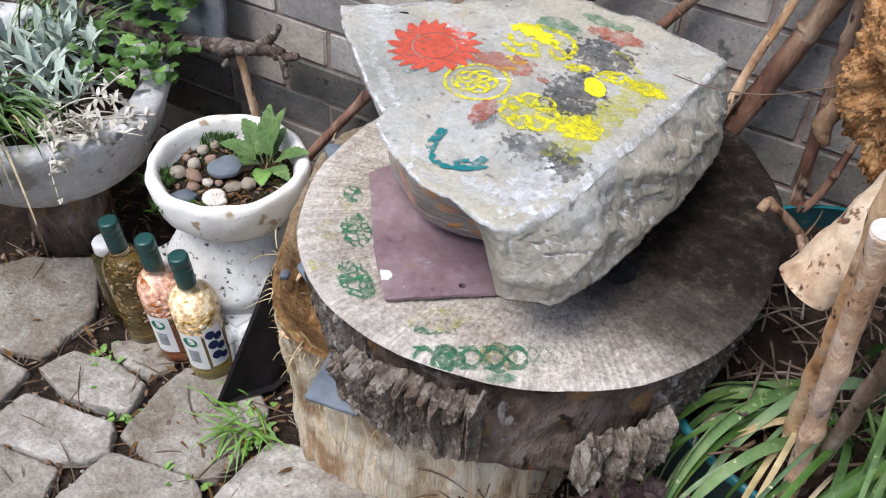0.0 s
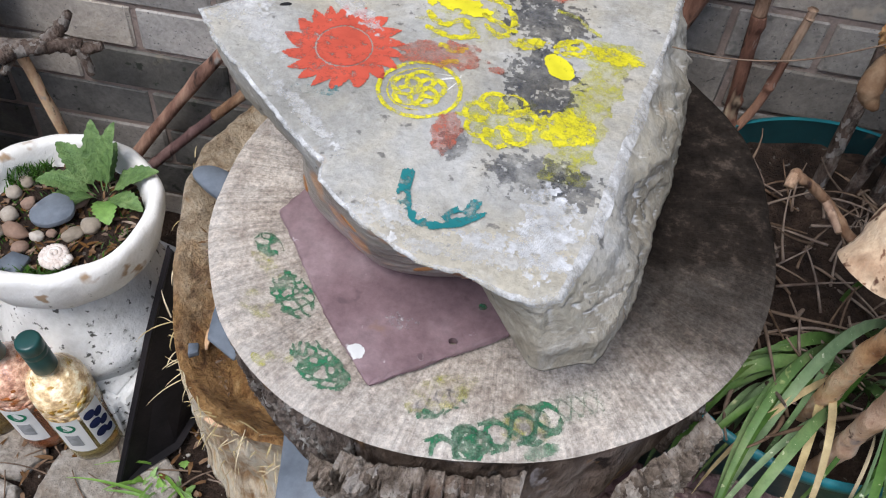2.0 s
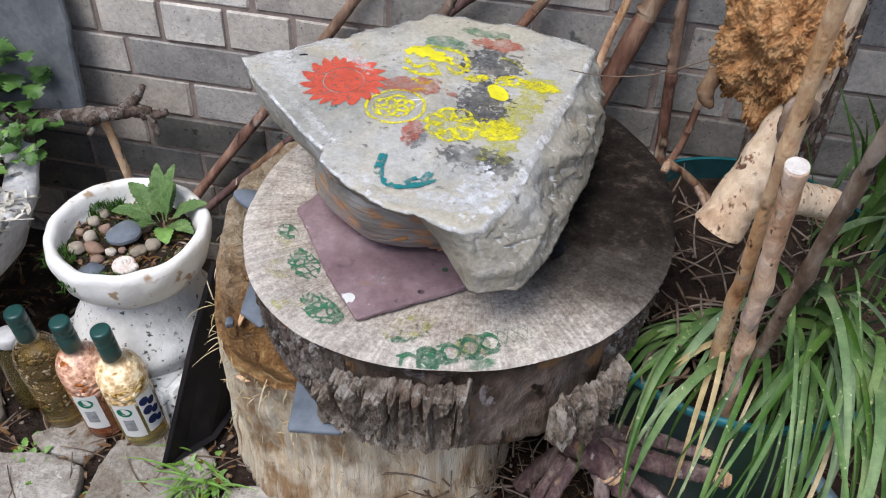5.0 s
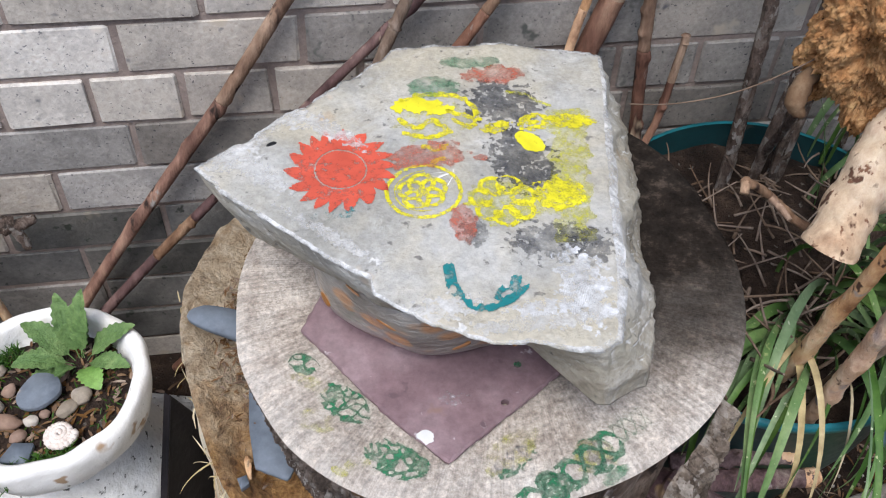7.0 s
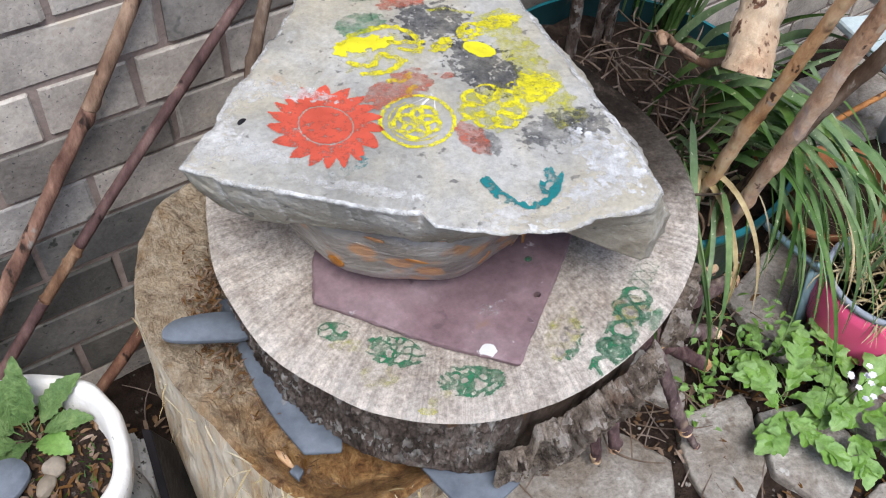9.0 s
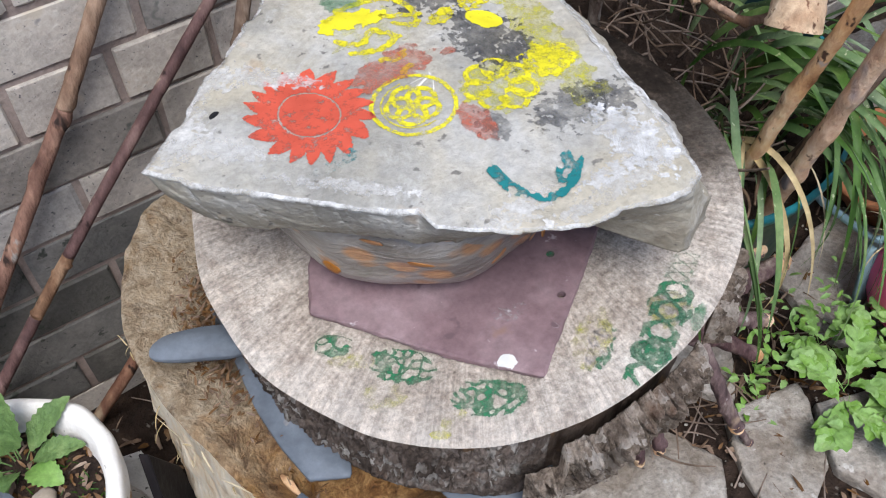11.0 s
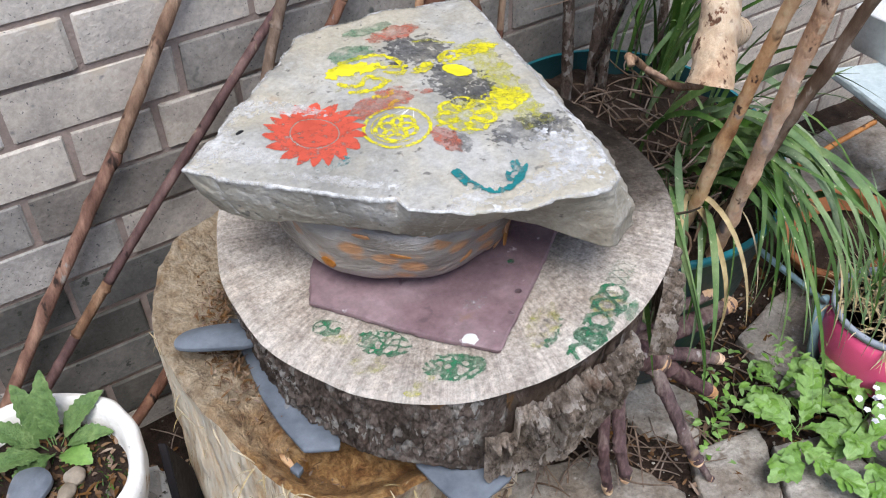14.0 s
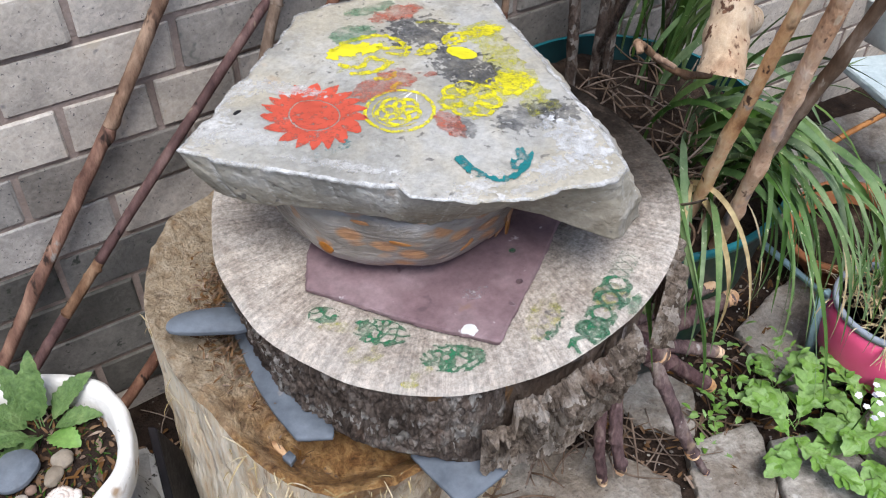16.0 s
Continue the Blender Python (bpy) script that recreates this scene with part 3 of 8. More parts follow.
BLACKTHIN = paint("thin_black_paint", (0.085, 0.088, 0.098), 0.44, 60, 0.24)
CHALK = paint("white_chalky_patch", (0.74, 0.735, 0.715), 0.47, 60, 0.2)
CRUSHED = paint("crushed_white_edge", (0.76, 0.76, 0.75), 0.5, 55, 0.14)
WHITESMEAR = paint("chalk_white_smear", (0.8, 0.81, 0.82), 0.52, 60, 0.2)
WHITEDOT = paint("white_paint_dot", (0.8, 0.8, 0.78), 0.85, 60)


def glass(name, colour, rough=0.03):
    m, nt, out = blank(name)
    out.inputs["Base Color"].default_value = (*colour, 1)
    out.inputs["Transmission Weight"].default_value = 1.0
    out.inputs["IOR"].default_value = 1.45
    v = n_coord(nt)
    nt.links.new(n_ramp(nt, n_noise(nt, v, 40, 3), [(0.3, rough), (0.8, rough + 0.06)]), out.inputs["Roughness"])
    return m


GLASS = glass("clear_bottle_glass", (0.98, 0.99, 0.98))


def liquid(name, colour, clear):
    """Cloudy tinted drink behind the glass."""
    m, nt, out = blank(name)
    v = n_coord(nt)
    dull = tuple(c * 0.6 for c in colour)
    nt.links.new(n_ramp(nt, n_noise(nt, v, 24, 4), [(0.3, dull), (0.7, colour)]), out.inputs["Base Color"])
    out.inputs["Roughness"].default_value, out.inputs["IOR"].default_value = 0.12, 1.2
    out.inputs["Transmission Weight"].default_value = clear
    return m


def pulp(name, dark, mid, pale):
    """Soaked fruit pieces."""
    return surface(name, [(0.36, dark), (0.5, mid), (0.62, pale)], 110, grain=260, vary=0.9, island=True, rough=(0.2, 0.45), gloss=0.5, bump=(0.4, 0.001))


def bag_material():
    """Crinkled cloudy plastic film with orange bark chips showing through."""
    m, nt, out = blank("wrapped_bark_chips")
    v = n_coord(nt, (1, 1, 1.9))
    cells = nt.nodes.new("ShaderNodeTexVoronoi")
    cells.inputs["Scale"].default_value = 32
    nt.links.new(v, cells.inputs["Vector"])
    tone = nt.nodes.new("ShaderNodeRGBToBW")
    nt.links.new(cells.outputs["Color"], tone.inputs[0])
    film = n_ramp(nt, n_noise(nt, v, 12, 5, 0.6, 0.6), [(0.3, (0.1, 0.085, 0.072)), (0.5, (0.24, 0.215, 0.19)), (0.72, (0.42, 0.39, 0.36))])
    chip_tone = n_ramp(nt, n_noise(nt, v, 50, 4), [(0.3, (0.28, 0.12, 0.045)), (0.7, (0.56, 0.3, 0.14))])
    shows = n_math(nt, "MULTIPLY", n_ramp(nt, tone.outputs[0], [(0.42, 0.0), (0.5, 0.9)]), n_ramp(nt, cells.outputs["Distance"], [(0.36, 1.0), (0.56, 0.0)]))
    col = n_mix(nt, shows, film, chip_tone)
    nt.links.new(col, out.inputs["Base Color"])
    out.inputs["Roughness"].default_value, out.inputs["Specular IOR Level"].default_value = 0.3, 0.6
    out.inputs["Coat Weight"].default_value, out.inputs["Coat Roughness"].default_value = 0.6, 0.1
    folds = n_noise(nt, n_coord(nt, (0.5, 0.5, 2.2)), 26, 5, 0.6, 1.8)
    nt.links.new(n_bump(nt, folds, 0.8, 0.007), out.inputs["Normal"])
    return m


BAG = bag_material()
BARKCHIP = surface("orange_bark_chip", [(0.3, (0.24, 0.1, 0.04)), (0.5, (0.42, 0.2, 0.085)), (0.75, (0.56, 0.32, 0.16))], 50, grain=150, vary=0.5, rough=(0.25, 0.45), gloss=0.6, bump=(0.4, 0.001))


# ---------------------------------------------------------------- mesh helpers
def part(name, bm, material, parent=None, label="", smooth=True):
    me = bpy.data.meshes.new(name)
    for f in bm.faces:
        f.smooth = smooth
    bm.to_mesh(me)
    bm.free()
    me.materials.append(material)
    ob = new(name, me)
    if parent is not None:
        ob.parent = parent
    if label:
        ob["label"] = label
    return ob


def thing(name, label, category, at=(0, 0, 0), group="", kind=""):
    return_empty = new(name)
    return_empty.location = at
    return_empty.empty_display_size = 0.05
    return tagged(return_empty, label, category, group, kind)


def wob(x, y, z, scale, amount):
    return noise.noise(Vector((x * scale, y * scale, z * scale))) * amount


def fractal(x, y, z, scale, amount, octaves=4):
    s, a = 0.0, 1.0
    for i in range(octaves):
        s += a * noise.noise(Vector((x * scale, y * scale, z * scale + 9.1 * i)))
        scale, a = scale * 2.1, a * 0.5
    return s * amount


def facet(x, y, z, scale, seed=0.0):
    """Flat-faced relief with sharp breaks, about -1 to 1, as split stone has."""
    p = Vector((x * scale, y * scale, z * scale + seed))
    cell = noise.voronoi(p)[1][0]
    tilt = noise.noise_vector(cell * 7.31 + Vector((seed, 2.7, 5.1)))
    return tilt.dot(p - cell) * 1.6 + 0.7 * noise.noise(cell * 5.3)


def plates(x, y, z, fx, fz, seed=0.0):
    """Bark plates with cracks between them: 0 in a crack, 1 on a plate, and the plate's own height."""
    p = Vector((x * fx, y * fx, z * fz + seed)) + 0.35 * noise.noise_vector(Vector((x * fx * 0.7, y * fx * 0.7, z * fz * 0.7 + seed)))
    d, c, = noise.voronoi(p)[:2]
    return min(1.0, (d[1] - d[0]) * 3.2), noise.noise(c[0] * 4.7)


def spline(pts, n, closed=True):
    """n points along a Catmull-Rom curve through pts."""
    p = [Vector(q) for q in pts]
    m, out = len(p), []
    spans = m if closed else m - 1
    for k in range(n):
        u = k / n * spans if closed else k / (n - 1) * spans
        i = min(int(u), spans - 1)
        f = u - i
        if closed:
            a, b, c, d = p[(i - 1) % m], p[i], p[(i + 1) % m], p[(i + 2) % m]
        else:
            a, b, c, d = p[max(i - 1, 0)], p[i], p[i + 1], p[min(i + 2, m - 1)]
        out.append(0.5 * (2 * b + (c - a) * f + (2 * a - 5 * b + 4 * c - d) * f * f + (3 * b - a - 3 * c + d) * f ** 3))
    return out


def even(pts, n):
    """n points at even steps round a closed outline of straight edges."""
    p = [Vector(q) for q in pts]
    legs = [(p[(i + 1) % len(p)] - p[i]).length for i in range(len(p))]
    total, out, i, run = sum(legs), [], 0, 0.0
    for k in range(n):
        s = total * k / n
        while run + legs[i] < s:
            run += legs[i]
            i += 1
        out.append(p[i].lerp(p[(i + 1) % len(p)], (s - run) / legs[i]))
    return out


def skin(rings, cap_start=True, cap_end=True, bm=None, wrap=True):
    """Quads between rings of equally many points."""
    bm = bm or bmesh.new()
    vs = [[bm.verts.new(c) for c in r] for r in rings]
    n = len(rings[0])
    for a, b in zip(vs, vs[1:]):
        for i in range(n if wrap else n - 1):
            j = (i + 1) % n
            bm.faces.new((a[i], a[j], b[j], b[i]))
    if cap_start:
        bm.faces.new(list(reversed(vs[0])))
    if cap_end:
        bm.faces.new(vs[-1])
    return bm


def lathe(profile, seg=48, rough=0.0, centre=(0, 0), scale=25, squash=(1, 1)):
    rings = []
    for r, z in profile:
        ring = []
        for k in range(seg):
            a = 2 * math.pi * k / seg
            q = r * (1 + (wob(math.cos(a) * r * 4, math.sin(a) * r * 4, z * 4, scale / 4, rough) if rough else 0))
            ring.append((centre[0] + q * squash[0] * math.cos(a), centre[1] + q * squash[1] * math.sin(a), z))
        rings.append(ring)
    return skin(rings)


def tube(pts, radii, seg=10, steps=24, rough=0.0, bm=None, knots=0, rng=random):
    """A swept stick through pts, tapering by radii, with lumps."""
    path = spline(pts, steps, False)
    rings, side = [], None
    lumps = [(rng.random(), rng.random() * 6.28) for _ in range(knots)]
    for k, c in enumerate(path):
        t = (path[min(k + 1, steps - 1)] - path[max(k - 1, 0)]).normalized()
        if side is None:
            side = t.cross(Vector((0.3, 0.2, 0.93)))
            if side.length < 0.1:
                side = t.cross(Vector((1, 0, 0)))
        side = (side - t * side.dot(t)).normalized()
        up = t.cross(side)
        u = k / (steps - 1) * (len(radii) - 1)
        i = min(int(u), len(radii) - 2)
        r = radii[i] + (radii[i + 1] - radii[i]) * (u - i)
        ring = []
        for s in range(seg):
            a = 2 * math.pi * s / seg
            d = side * math.cos(a) + up * math.sin(a)
            q = r * (1 + (fractal(c.x + d.x * r, c.y + d.y * r, c.z + d.z * r, 0.6 / max(r, 0.002), rough, 2) if rough else 0))
            for at, ang in lumps:
                q += r * 0.35 * math.exp(-((k / (steps - 1) - at) * 40) ** 2) * max(0, math.cos(a - ang))
            ring.append(c + d * q)
        rings.append(ring)
    return skin(rings, bm=bm)


def strip(bm, path, widths, normal=Vector((0, 0, 1)), fold=0.15):
    """A leaf blade along path with a fold down its middle."""
    rows = []
    for k, c in enumerate(path):
        t = (path[min(k + 1, len(path) - 1)] - path[max(k - 1, 0)]).normalized()
        s = t.cross(normal)
        s = s.normalized() if s.length > 1e-4 else Vector((1, 0, 0))
        up = s.cross(t)
        w = widths[k]
        rows.append([bm.verts.new(c - s * w / 2 + up * w * fold), bm.verts.new(c), bm.verts.new(c + s * w / 2 + up * w * fold)])
    for a, b in zip(rows, rows[1:]):
        for i in (0, 1):
            bm.faces.new((a[i], a[i + 1], b[i + 1], b[i]))


def arc(base, azimuth, rise, length, bend, steps=9, sway=0.0):
    """A path that leaves base at the elevation rise (degrees) and bends down by bend degrees along its length."""
    p, out, az = Vector(base), [], radians(azimuth)
    for k in range(steps):
        out.append(p.copy())
        e = radians(rise - bend * (k / (steps - 1)) ** 1.3)
        az += sway / steps
        p = p + Vector((math.cos(az) * math.cos(e), math.sin(az) * math.cos(e), math.sin(e))) * length / (steps - 1)
    return out


def hanging_blade(bm, base, azimuth, rise, length, width, bend, sway=0.0, steps=18):
    """A strap leaf that rises, folds over soon and hangs."""
    p, path, az = Vector(base), [], radians(azimuth)
    for k in range(steps):
        path.append(p.copy())
        u = k / (steps - 1)
        e = radians(rise - bend * (u * u * (3 - 2 * u)) ** 0.62)
        az += sway / steps
        p = p + Vector((math.cos(az) * math.cos(e), math.sin(az) * math.cos(e), math.sin(e))) * length / (steps - 1)
    widths = [width * min(1, 0.6 + 1.6 * k / (steps - 1)) * (1 - (k / (steps - 1)) ** 2.4) + 0.0004 for k in range(steps)]
    side = Vector((-math.sin(radians(azimuth)), math.cos(radians(azimuth)), 0))
    facing = Vector((math.cos(radians(azimuth)), math.sin(radians(azimuth)), 0.8)) + side * 2.2 * noise.noise(Vector((base[0] * 300, base[1] * 300, length * 90)))
    strip(bm, path, widths, facing.normalized(), 0.2)


def grass_blade(bm, base, azimuth, rise, length, width, bend, steps=10, sway=0.0):
    path = arc(base, azimuth, rise, length, bend, steps, sway)
    widths = [width * min(1, 0.55 + 1.6 * k / (steps - 1)) * (1 - (k / (steps - 1)) ** 2.2) + 0.0004 for k in range(steps)]
    side = Vector((-math.sin(radians(azimuth)), math.cos(radians(azimuth)), 0))
    up = side.cross(path[1] - path[0]).normalized()
    strip(bm, path, widths, -up if up.z < 0 else up, 0.18)


def leaf(bm, base, azimuth, rise, length, width, bend, lobes=0, lobe=0.35, steps=14, stalk=0.15, sweep=0.0):
    """A broad leaf with toothed or lobed sides, lying along an arc."""
    path = arc(base, azimuth, rise, length, bend, steps)
    az = radians(azimuth)
    side = Vector((-math.sin(az), math.cos(az), 0))
    rows = []
    for k, c in enumerate(path):
        u = k / (steps - 1)
        body = max(0.0, (u - stalk) / (1 - stalk))
        w = width * (math.sin(math.pi * min(1, body ** 0.75)) ** 0.8 if body > 0 else 0.0) + width * 0.05
        if lobes and body > 0:
            w *= 1 - lobe * (0.5 + 0.5 * math.cos(2 * math.pi * lobes * body + 0.6))
        t = (path[min(k + 1, steps - 1)] - path[max(k - 1, 0)]).normalized()
        up = t.cross(side).normalized()
        if up.z < 0:
            up = -up
        wave = wob(c.x, c.y, c.z, 60, 0.18) * w
        on = t * sweep * w
        rows.append([bm.verts.new(c - side * w / 2 + up * (0.14 * w + wave) + on), bm.verts.new(c - side * w / 4 + up * 0.09 * w + on * 0.4), bm.verts.new(c),
                     bm.verts.new(c + side * w / 4 + up * 0.09 * w + on * 0.4), bm.verts.new(c + side * w / 2 + up * (0.14 * w - wave) + on)])
    for a, b in zip(rows, rows[1:]):
        for i in range(4):
            bm.faces.new((a[i], a[i + 1], b[i + 1], b[i]))


def pebble(at, size, turn=0.0, seed=0.0, seg=14):
    """A rounded stone, size in x, y, z."""
    bm = bmesh.new()
    bmesh.ops.create_icosphere(bm, subdivisions=3, radius=1.0)
    ca, sa = math.cos(turn), math.sin(turn)
    for v in bm.verts:
        q = 1 + wob(v.co.x + seed, v.co.y, v.co.z, 1.4, 0.22)
        x, y, z = v.co.x * size[0] / 2 * q, v.co.y * size[1] / 2 * q, v.co.z * size[2] / 2 * q
        v.co = (at[0] + x * ca - y * sa, at[1] + x * sa + y * ca, at[2] + z)
    return bm


def plate(outline, z0, z1, ragged=0.002, n=80, tilt=(0, 0), hole=None, straight=True, flake=0.0):
    """A flat stone plate from a plan outline, with chipped edges. tilt: rise per metre in x and y, from the first point."""
    pts = even([(x, y, 0) for x, y in outline], n) if straight else spline([(x, y, 0) for x, y in outline], n)
    ox, oy = outline[0]
    cx, cy = sum(p.x for p in pts) / n, sum(p.y for p in pts) / n
    def lift(x, y, z):
        return z + (x - ox) * tilt[0] + (y - oy) * tilt[1]
    rings = []
    for k, (f, z) in enumerate(((0.985, z0), (1.0, z0 + 0.25 * (z1 - z0)), (1.0, z0 + 0.75 * (z1 - z0)), (0.985, z1))):
        ring = []
        for i, p in enumerate(pts):
            q = f + (wob(p.x, p.y, k * 0.7, 140, ragged * 8) + wob(p.x, p.y, k * 0.7, 45, ragged * 6))
            x, y = cx + (p.x - cx) * q, cy + (p.y - cy) * q
            ring.append((x, y, lift(x, y, z + wob(x, y, 0, 20, flake))))
        rings.append(ring)
    bm = bmesh.new()
    vs = [[bm.verts.new(c) for c in r] for r in rings]
    for a, b in zip(vs, vs[1:]):
        for i in range(n):
            j = (i + 1) % n
            bm.faces.new((a[i], a[j], b[j], b[i]))
    if hole is None:
        bm.faces.new(list(reversed(vs[0])))
        bm.faces.new(vs[-1])
    else:
        hx, hy, hr = hole
        loops = []
        for z in (z0, z1):
            loops.append([bm.verts.new((hx + hr * math.cos(a), hy + hr * 0.85 * math.sin(a), lift(hx, hy, z))) for a in [2 * math.pi * k / 14 for k in range(14)]])
        for i in range(14):
            j = (i + 1) % 14
            bm.faces.new((loops[1][i], loops[1][j], loops[0][j], loops[0][i]))
        for ring, loop in ((vs[0], loops[0]), (vs[-1], loops[1])):
            edges = [bm.edges.get((ring[i], ring[(i + 1) % n])) for i in range(n)] + [bm.edges.get((loop[i], loop[(i + 1) % 14])) for i in range(14)]
            bmesh.ops.triangle_fill(bm, edges=edges, use_beauty=True)
    bmesh.ops.recalc_face_normals(bm, faces=bm.faces)
    return bm


def decal(name, inside, box, cell, tree, material, parent, lift=0.0009, label=""):
    """Paint on an uneven face: small cells where inside(x, y) holds, laid on the surface of tree."""
    x0, y0, x1, y1 = box
    nx, ny = int((x1 - x0) / cell), int((y1 - y0) / cell)
    bm, grid = bmesh.new(), {}
    def vert(i, j):
        if (i, j) not in grid:
            x, y = x0 + i * cell, y0 + j * cell
            hit = tree.ray_cast(Vector((x, y, 2)), Vector((0, 0, -1)))
            grid[i, j] = bm.verts.new((x, y, hit[0].z + lift)) if hit[0] is not None else None
        return grid[i, j]
    for i in range(nx):
        for j in range(ny):
            if inside(x0 + (i + 0.5) * cell, y0 + (j + 0.5) * cell):
                q = [vert(i, j), vert(i + 1, j), vert(i + 1, j + 1), vert(i, j + 1)]
                if None not in q:
                    zs = [v.co.z for v in q]
                    if max(zs) - min(zs) < 0.006:
                        bm.faces.new(q)
    return part(name, bm, material, parent, label)
from mathutils.bvhtree import BVHTree

# ---------------------------------------------------------------- ground
rng = random.Random(4)
bm = bmesh.new()
FINE = [x * 0.03 - 1.5 for x in range(101)]
xs = [-400, -60, -12, -4, -2.2] + FINE + [2.2, 4, 12, 60, 400]
ys = [-400, -60, -12, -4, -2.4] + [y * 0.03 - 1.6 for y in range(60)] + [0.3, 2, 12, 60, 400]
rows = [[bm.verts.new((x, y, -0.019 + (fractal(x, y, 0, 9, 0.008, 4) if abs(x) < 2 and -2 < y < 0.2 else 0))) for x in xs] for y in ys]
for a, b in zip(rows, rows[1:]):
    for i in range(len(xs) - 1):
        bm.faces.new((a[i], a[i + 1], b[i + 1], b[i]))
ground = part("ground", bm, SOIL)
tagged(ground, "dark damp soil with crumbs and leaf litter", "ground", kind="structure")

# ---------------------------------------------------------------- brick wall
WALL_X0, WALL_X1, WALL_TOP = -2.6, 2.6, 2.48
bm = bmesh.new()
bmesh.ops.create_cube(bm, size=1)
for v in bm.verts:
    v.co = (v.co.x * (WALL_X1 - WALL_X0), 0.003 + (v.co.y + 0.5) * 0.215, (v.co.z + 0.5) * (WALL_TOP + 0.1) - 0.1)
wall = part("wall_north", bm, MORTAR, smooth=False)
tagged(wall, "garden wall of speckled grey bricks with brown mortar", "wall", kind="structure")
BED, COURSE, LONG, SHORT = 0.031, 0.0765, 0.2275, 0.1165
# where one head joint lies in each course, from the ground up; the eighth is a header course
JOINTS = [-0.45, -0.34, -0.355, -0.45, -0.353, -0.458, -0.381, -0.447, -0.338, -0.447, -0.335, -0.45]


def brick_mesh(length, seed, material=None):
    r = random.Random(seed)
    b = bmesh.new()
    bmesh.ops.create_cube(b, size=1)
    bmesh.ops.bevel(b, geom=list(b.edges), offset=0.022, segments=1, affect="EDGES", clamp_overlap=True)
    for v in b.verts:
        v.co = (v.co.x * length + r.uniform(-0.0015, 0.0015), v.co.y * 0.1 + r.uniform(-0.0012, 0.0012), v.co.z * (COURSE - 0.0088) + r.uniform(-0.0012, 0.0012))
    me = bpy.data.meshes.new("brick")
    b.to_mesh(me)
    b.free()
    me.materials.append(material or BRICK)
    return me


STRETCHERS = [brick_mesh(LONG - 0.009, k) for k in range(6)]
HEADERS = [brick_mesh(SHORT - 0.009, 20 + k) for k in range(4)]
SHADED = [brick_mesh(LONG - 0.009, 40 + k, SHADEDBRICK) for k in range(6)]
SHADEDHEADERS = [brick_mesh(SHORT - 0.009, 80 + k, SHADEDBRICK) for k in range(4)]
DEEPSHADED = [brick_mesh(LONG - 0.009, 60 + k, DEEPSHADEBRICK) for k in range(4)]
# share of shade-toned bricks in each course, most near the ground
SHADE_SHARE = (1, 1, 0.95, 0.9, 0.68, 0.38, 0, 0.12, 0.05, 0)
rest = bmesh.new()
rngb = random.Random(8)
for c in range(-1, 32):
    z = BED + COURSE * (c + 0.5)
    header = c % 6 == 0 and c > 0
    step, meshes = (SHORT, HEADERS) if header else (LONG, STRETCHERS)
    first = JOINTS[c] if 0 <= c < len(JOINTS) else -0.45 + 0.5 * LONG * (c % 2)
    x = first + step / 2 - step * math.ceil((first - WALL_X0) / step)
    while x < WALL_X1 - step:
        x += step
        if x < WALL_X0 + step:
            continue
        me = rngb.choice(meshes)
        y = 0.049 + rngb.uniform(-0.0015, 0.0015)
        turn = rngb.choice((0, math.pi))
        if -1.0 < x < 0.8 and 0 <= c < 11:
            share = SHADE_SHARE[c] if c < len(SHADE_SHARE) else 0.08
            # behind tub and stump more bricks carry the shade in their colour
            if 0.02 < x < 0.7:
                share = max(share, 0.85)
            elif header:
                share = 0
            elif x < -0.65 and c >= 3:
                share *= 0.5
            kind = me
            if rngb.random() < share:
                shade_deep = c < 1 or (c < 4 and -0.62 < x < -0.15 and rngb.random() < 0.75) or (c < 3 and rngb.random() < 0.75 - 0.25 * c)
                kind = rngb.choice(SHADEDHEADERS if header else DEEPSHADED if shade_deep else SHADED)
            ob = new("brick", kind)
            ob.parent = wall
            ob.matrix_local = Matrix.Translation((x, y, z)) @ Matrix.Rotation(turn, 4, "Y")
        else:
            n0 = len(rest.verts)
            rest.from_mesh(me)
            rest.verts.ensure_lookup_table()
            for v in rest.verts[n0:]:
                v.co += Vector((x, y, z))
far_bricks = part("far_brickwork", rest, BRICK, wall, smooth=False)
far_bricks["kind"] = "stuff"

def plain_wall(name, x0, x1, y0, y1, top, label):
    b = bmesh.new()
    bmesh.ops.create_cube(b, size=1)
    for v in b.verts:
        v.co = ((x0 + x1) / 2 + v.co.x * (x1 - x0), (y0 + y1) / 2 + v.co.y * (y1 - y0), (v.co.z + 0.5) * (top + 0.1) - 0.1)
    tagged(part(name, b, BRICK, smooth=False), label, "wall", kind="structure")


# unseen walls added round the yard, to cut off low sky light
plain_wall("wall_south", -2.9, 2.9, -3.2, -3.0, 1.7, "plain grey wall added behind the view to block low sky")
plain_wall("wall_west", -2.9, -2.7, -3.0, 0.0, 1.7, "plain grey wall added beside the view to block low sky")
plain_wall("wall_east", 2.7, 2.9, -3.0, 0.0, 1.7, "plain grey wall added beside the view to block low sky")

# ---------------------------------------------------------------- sawn slab on the stump
SLAB_AT = Vector((-0.035, -0.33, 0))
SLAB_RADII = ((6, 0.275), (18, 0.283), (30, 0.29), (42, 0.296), (56, 0.304), (75, 0.298), (95, 0.291), (114, 0.284), (134, 0.276), (150, 0.268), (162, 0.267),
              (174, 0.273), (186, 0.277), (198, 0.286), (210, 0.291), (222, 0.299), (234, 0.302), (246, 0.301), (258, 0.297), (270, 0.291), (282, 0.288), (294, 0.286),
              (306, 0.286), (318, 0.285), (330, 0.283), (342, 0.280), (354, 0.278))
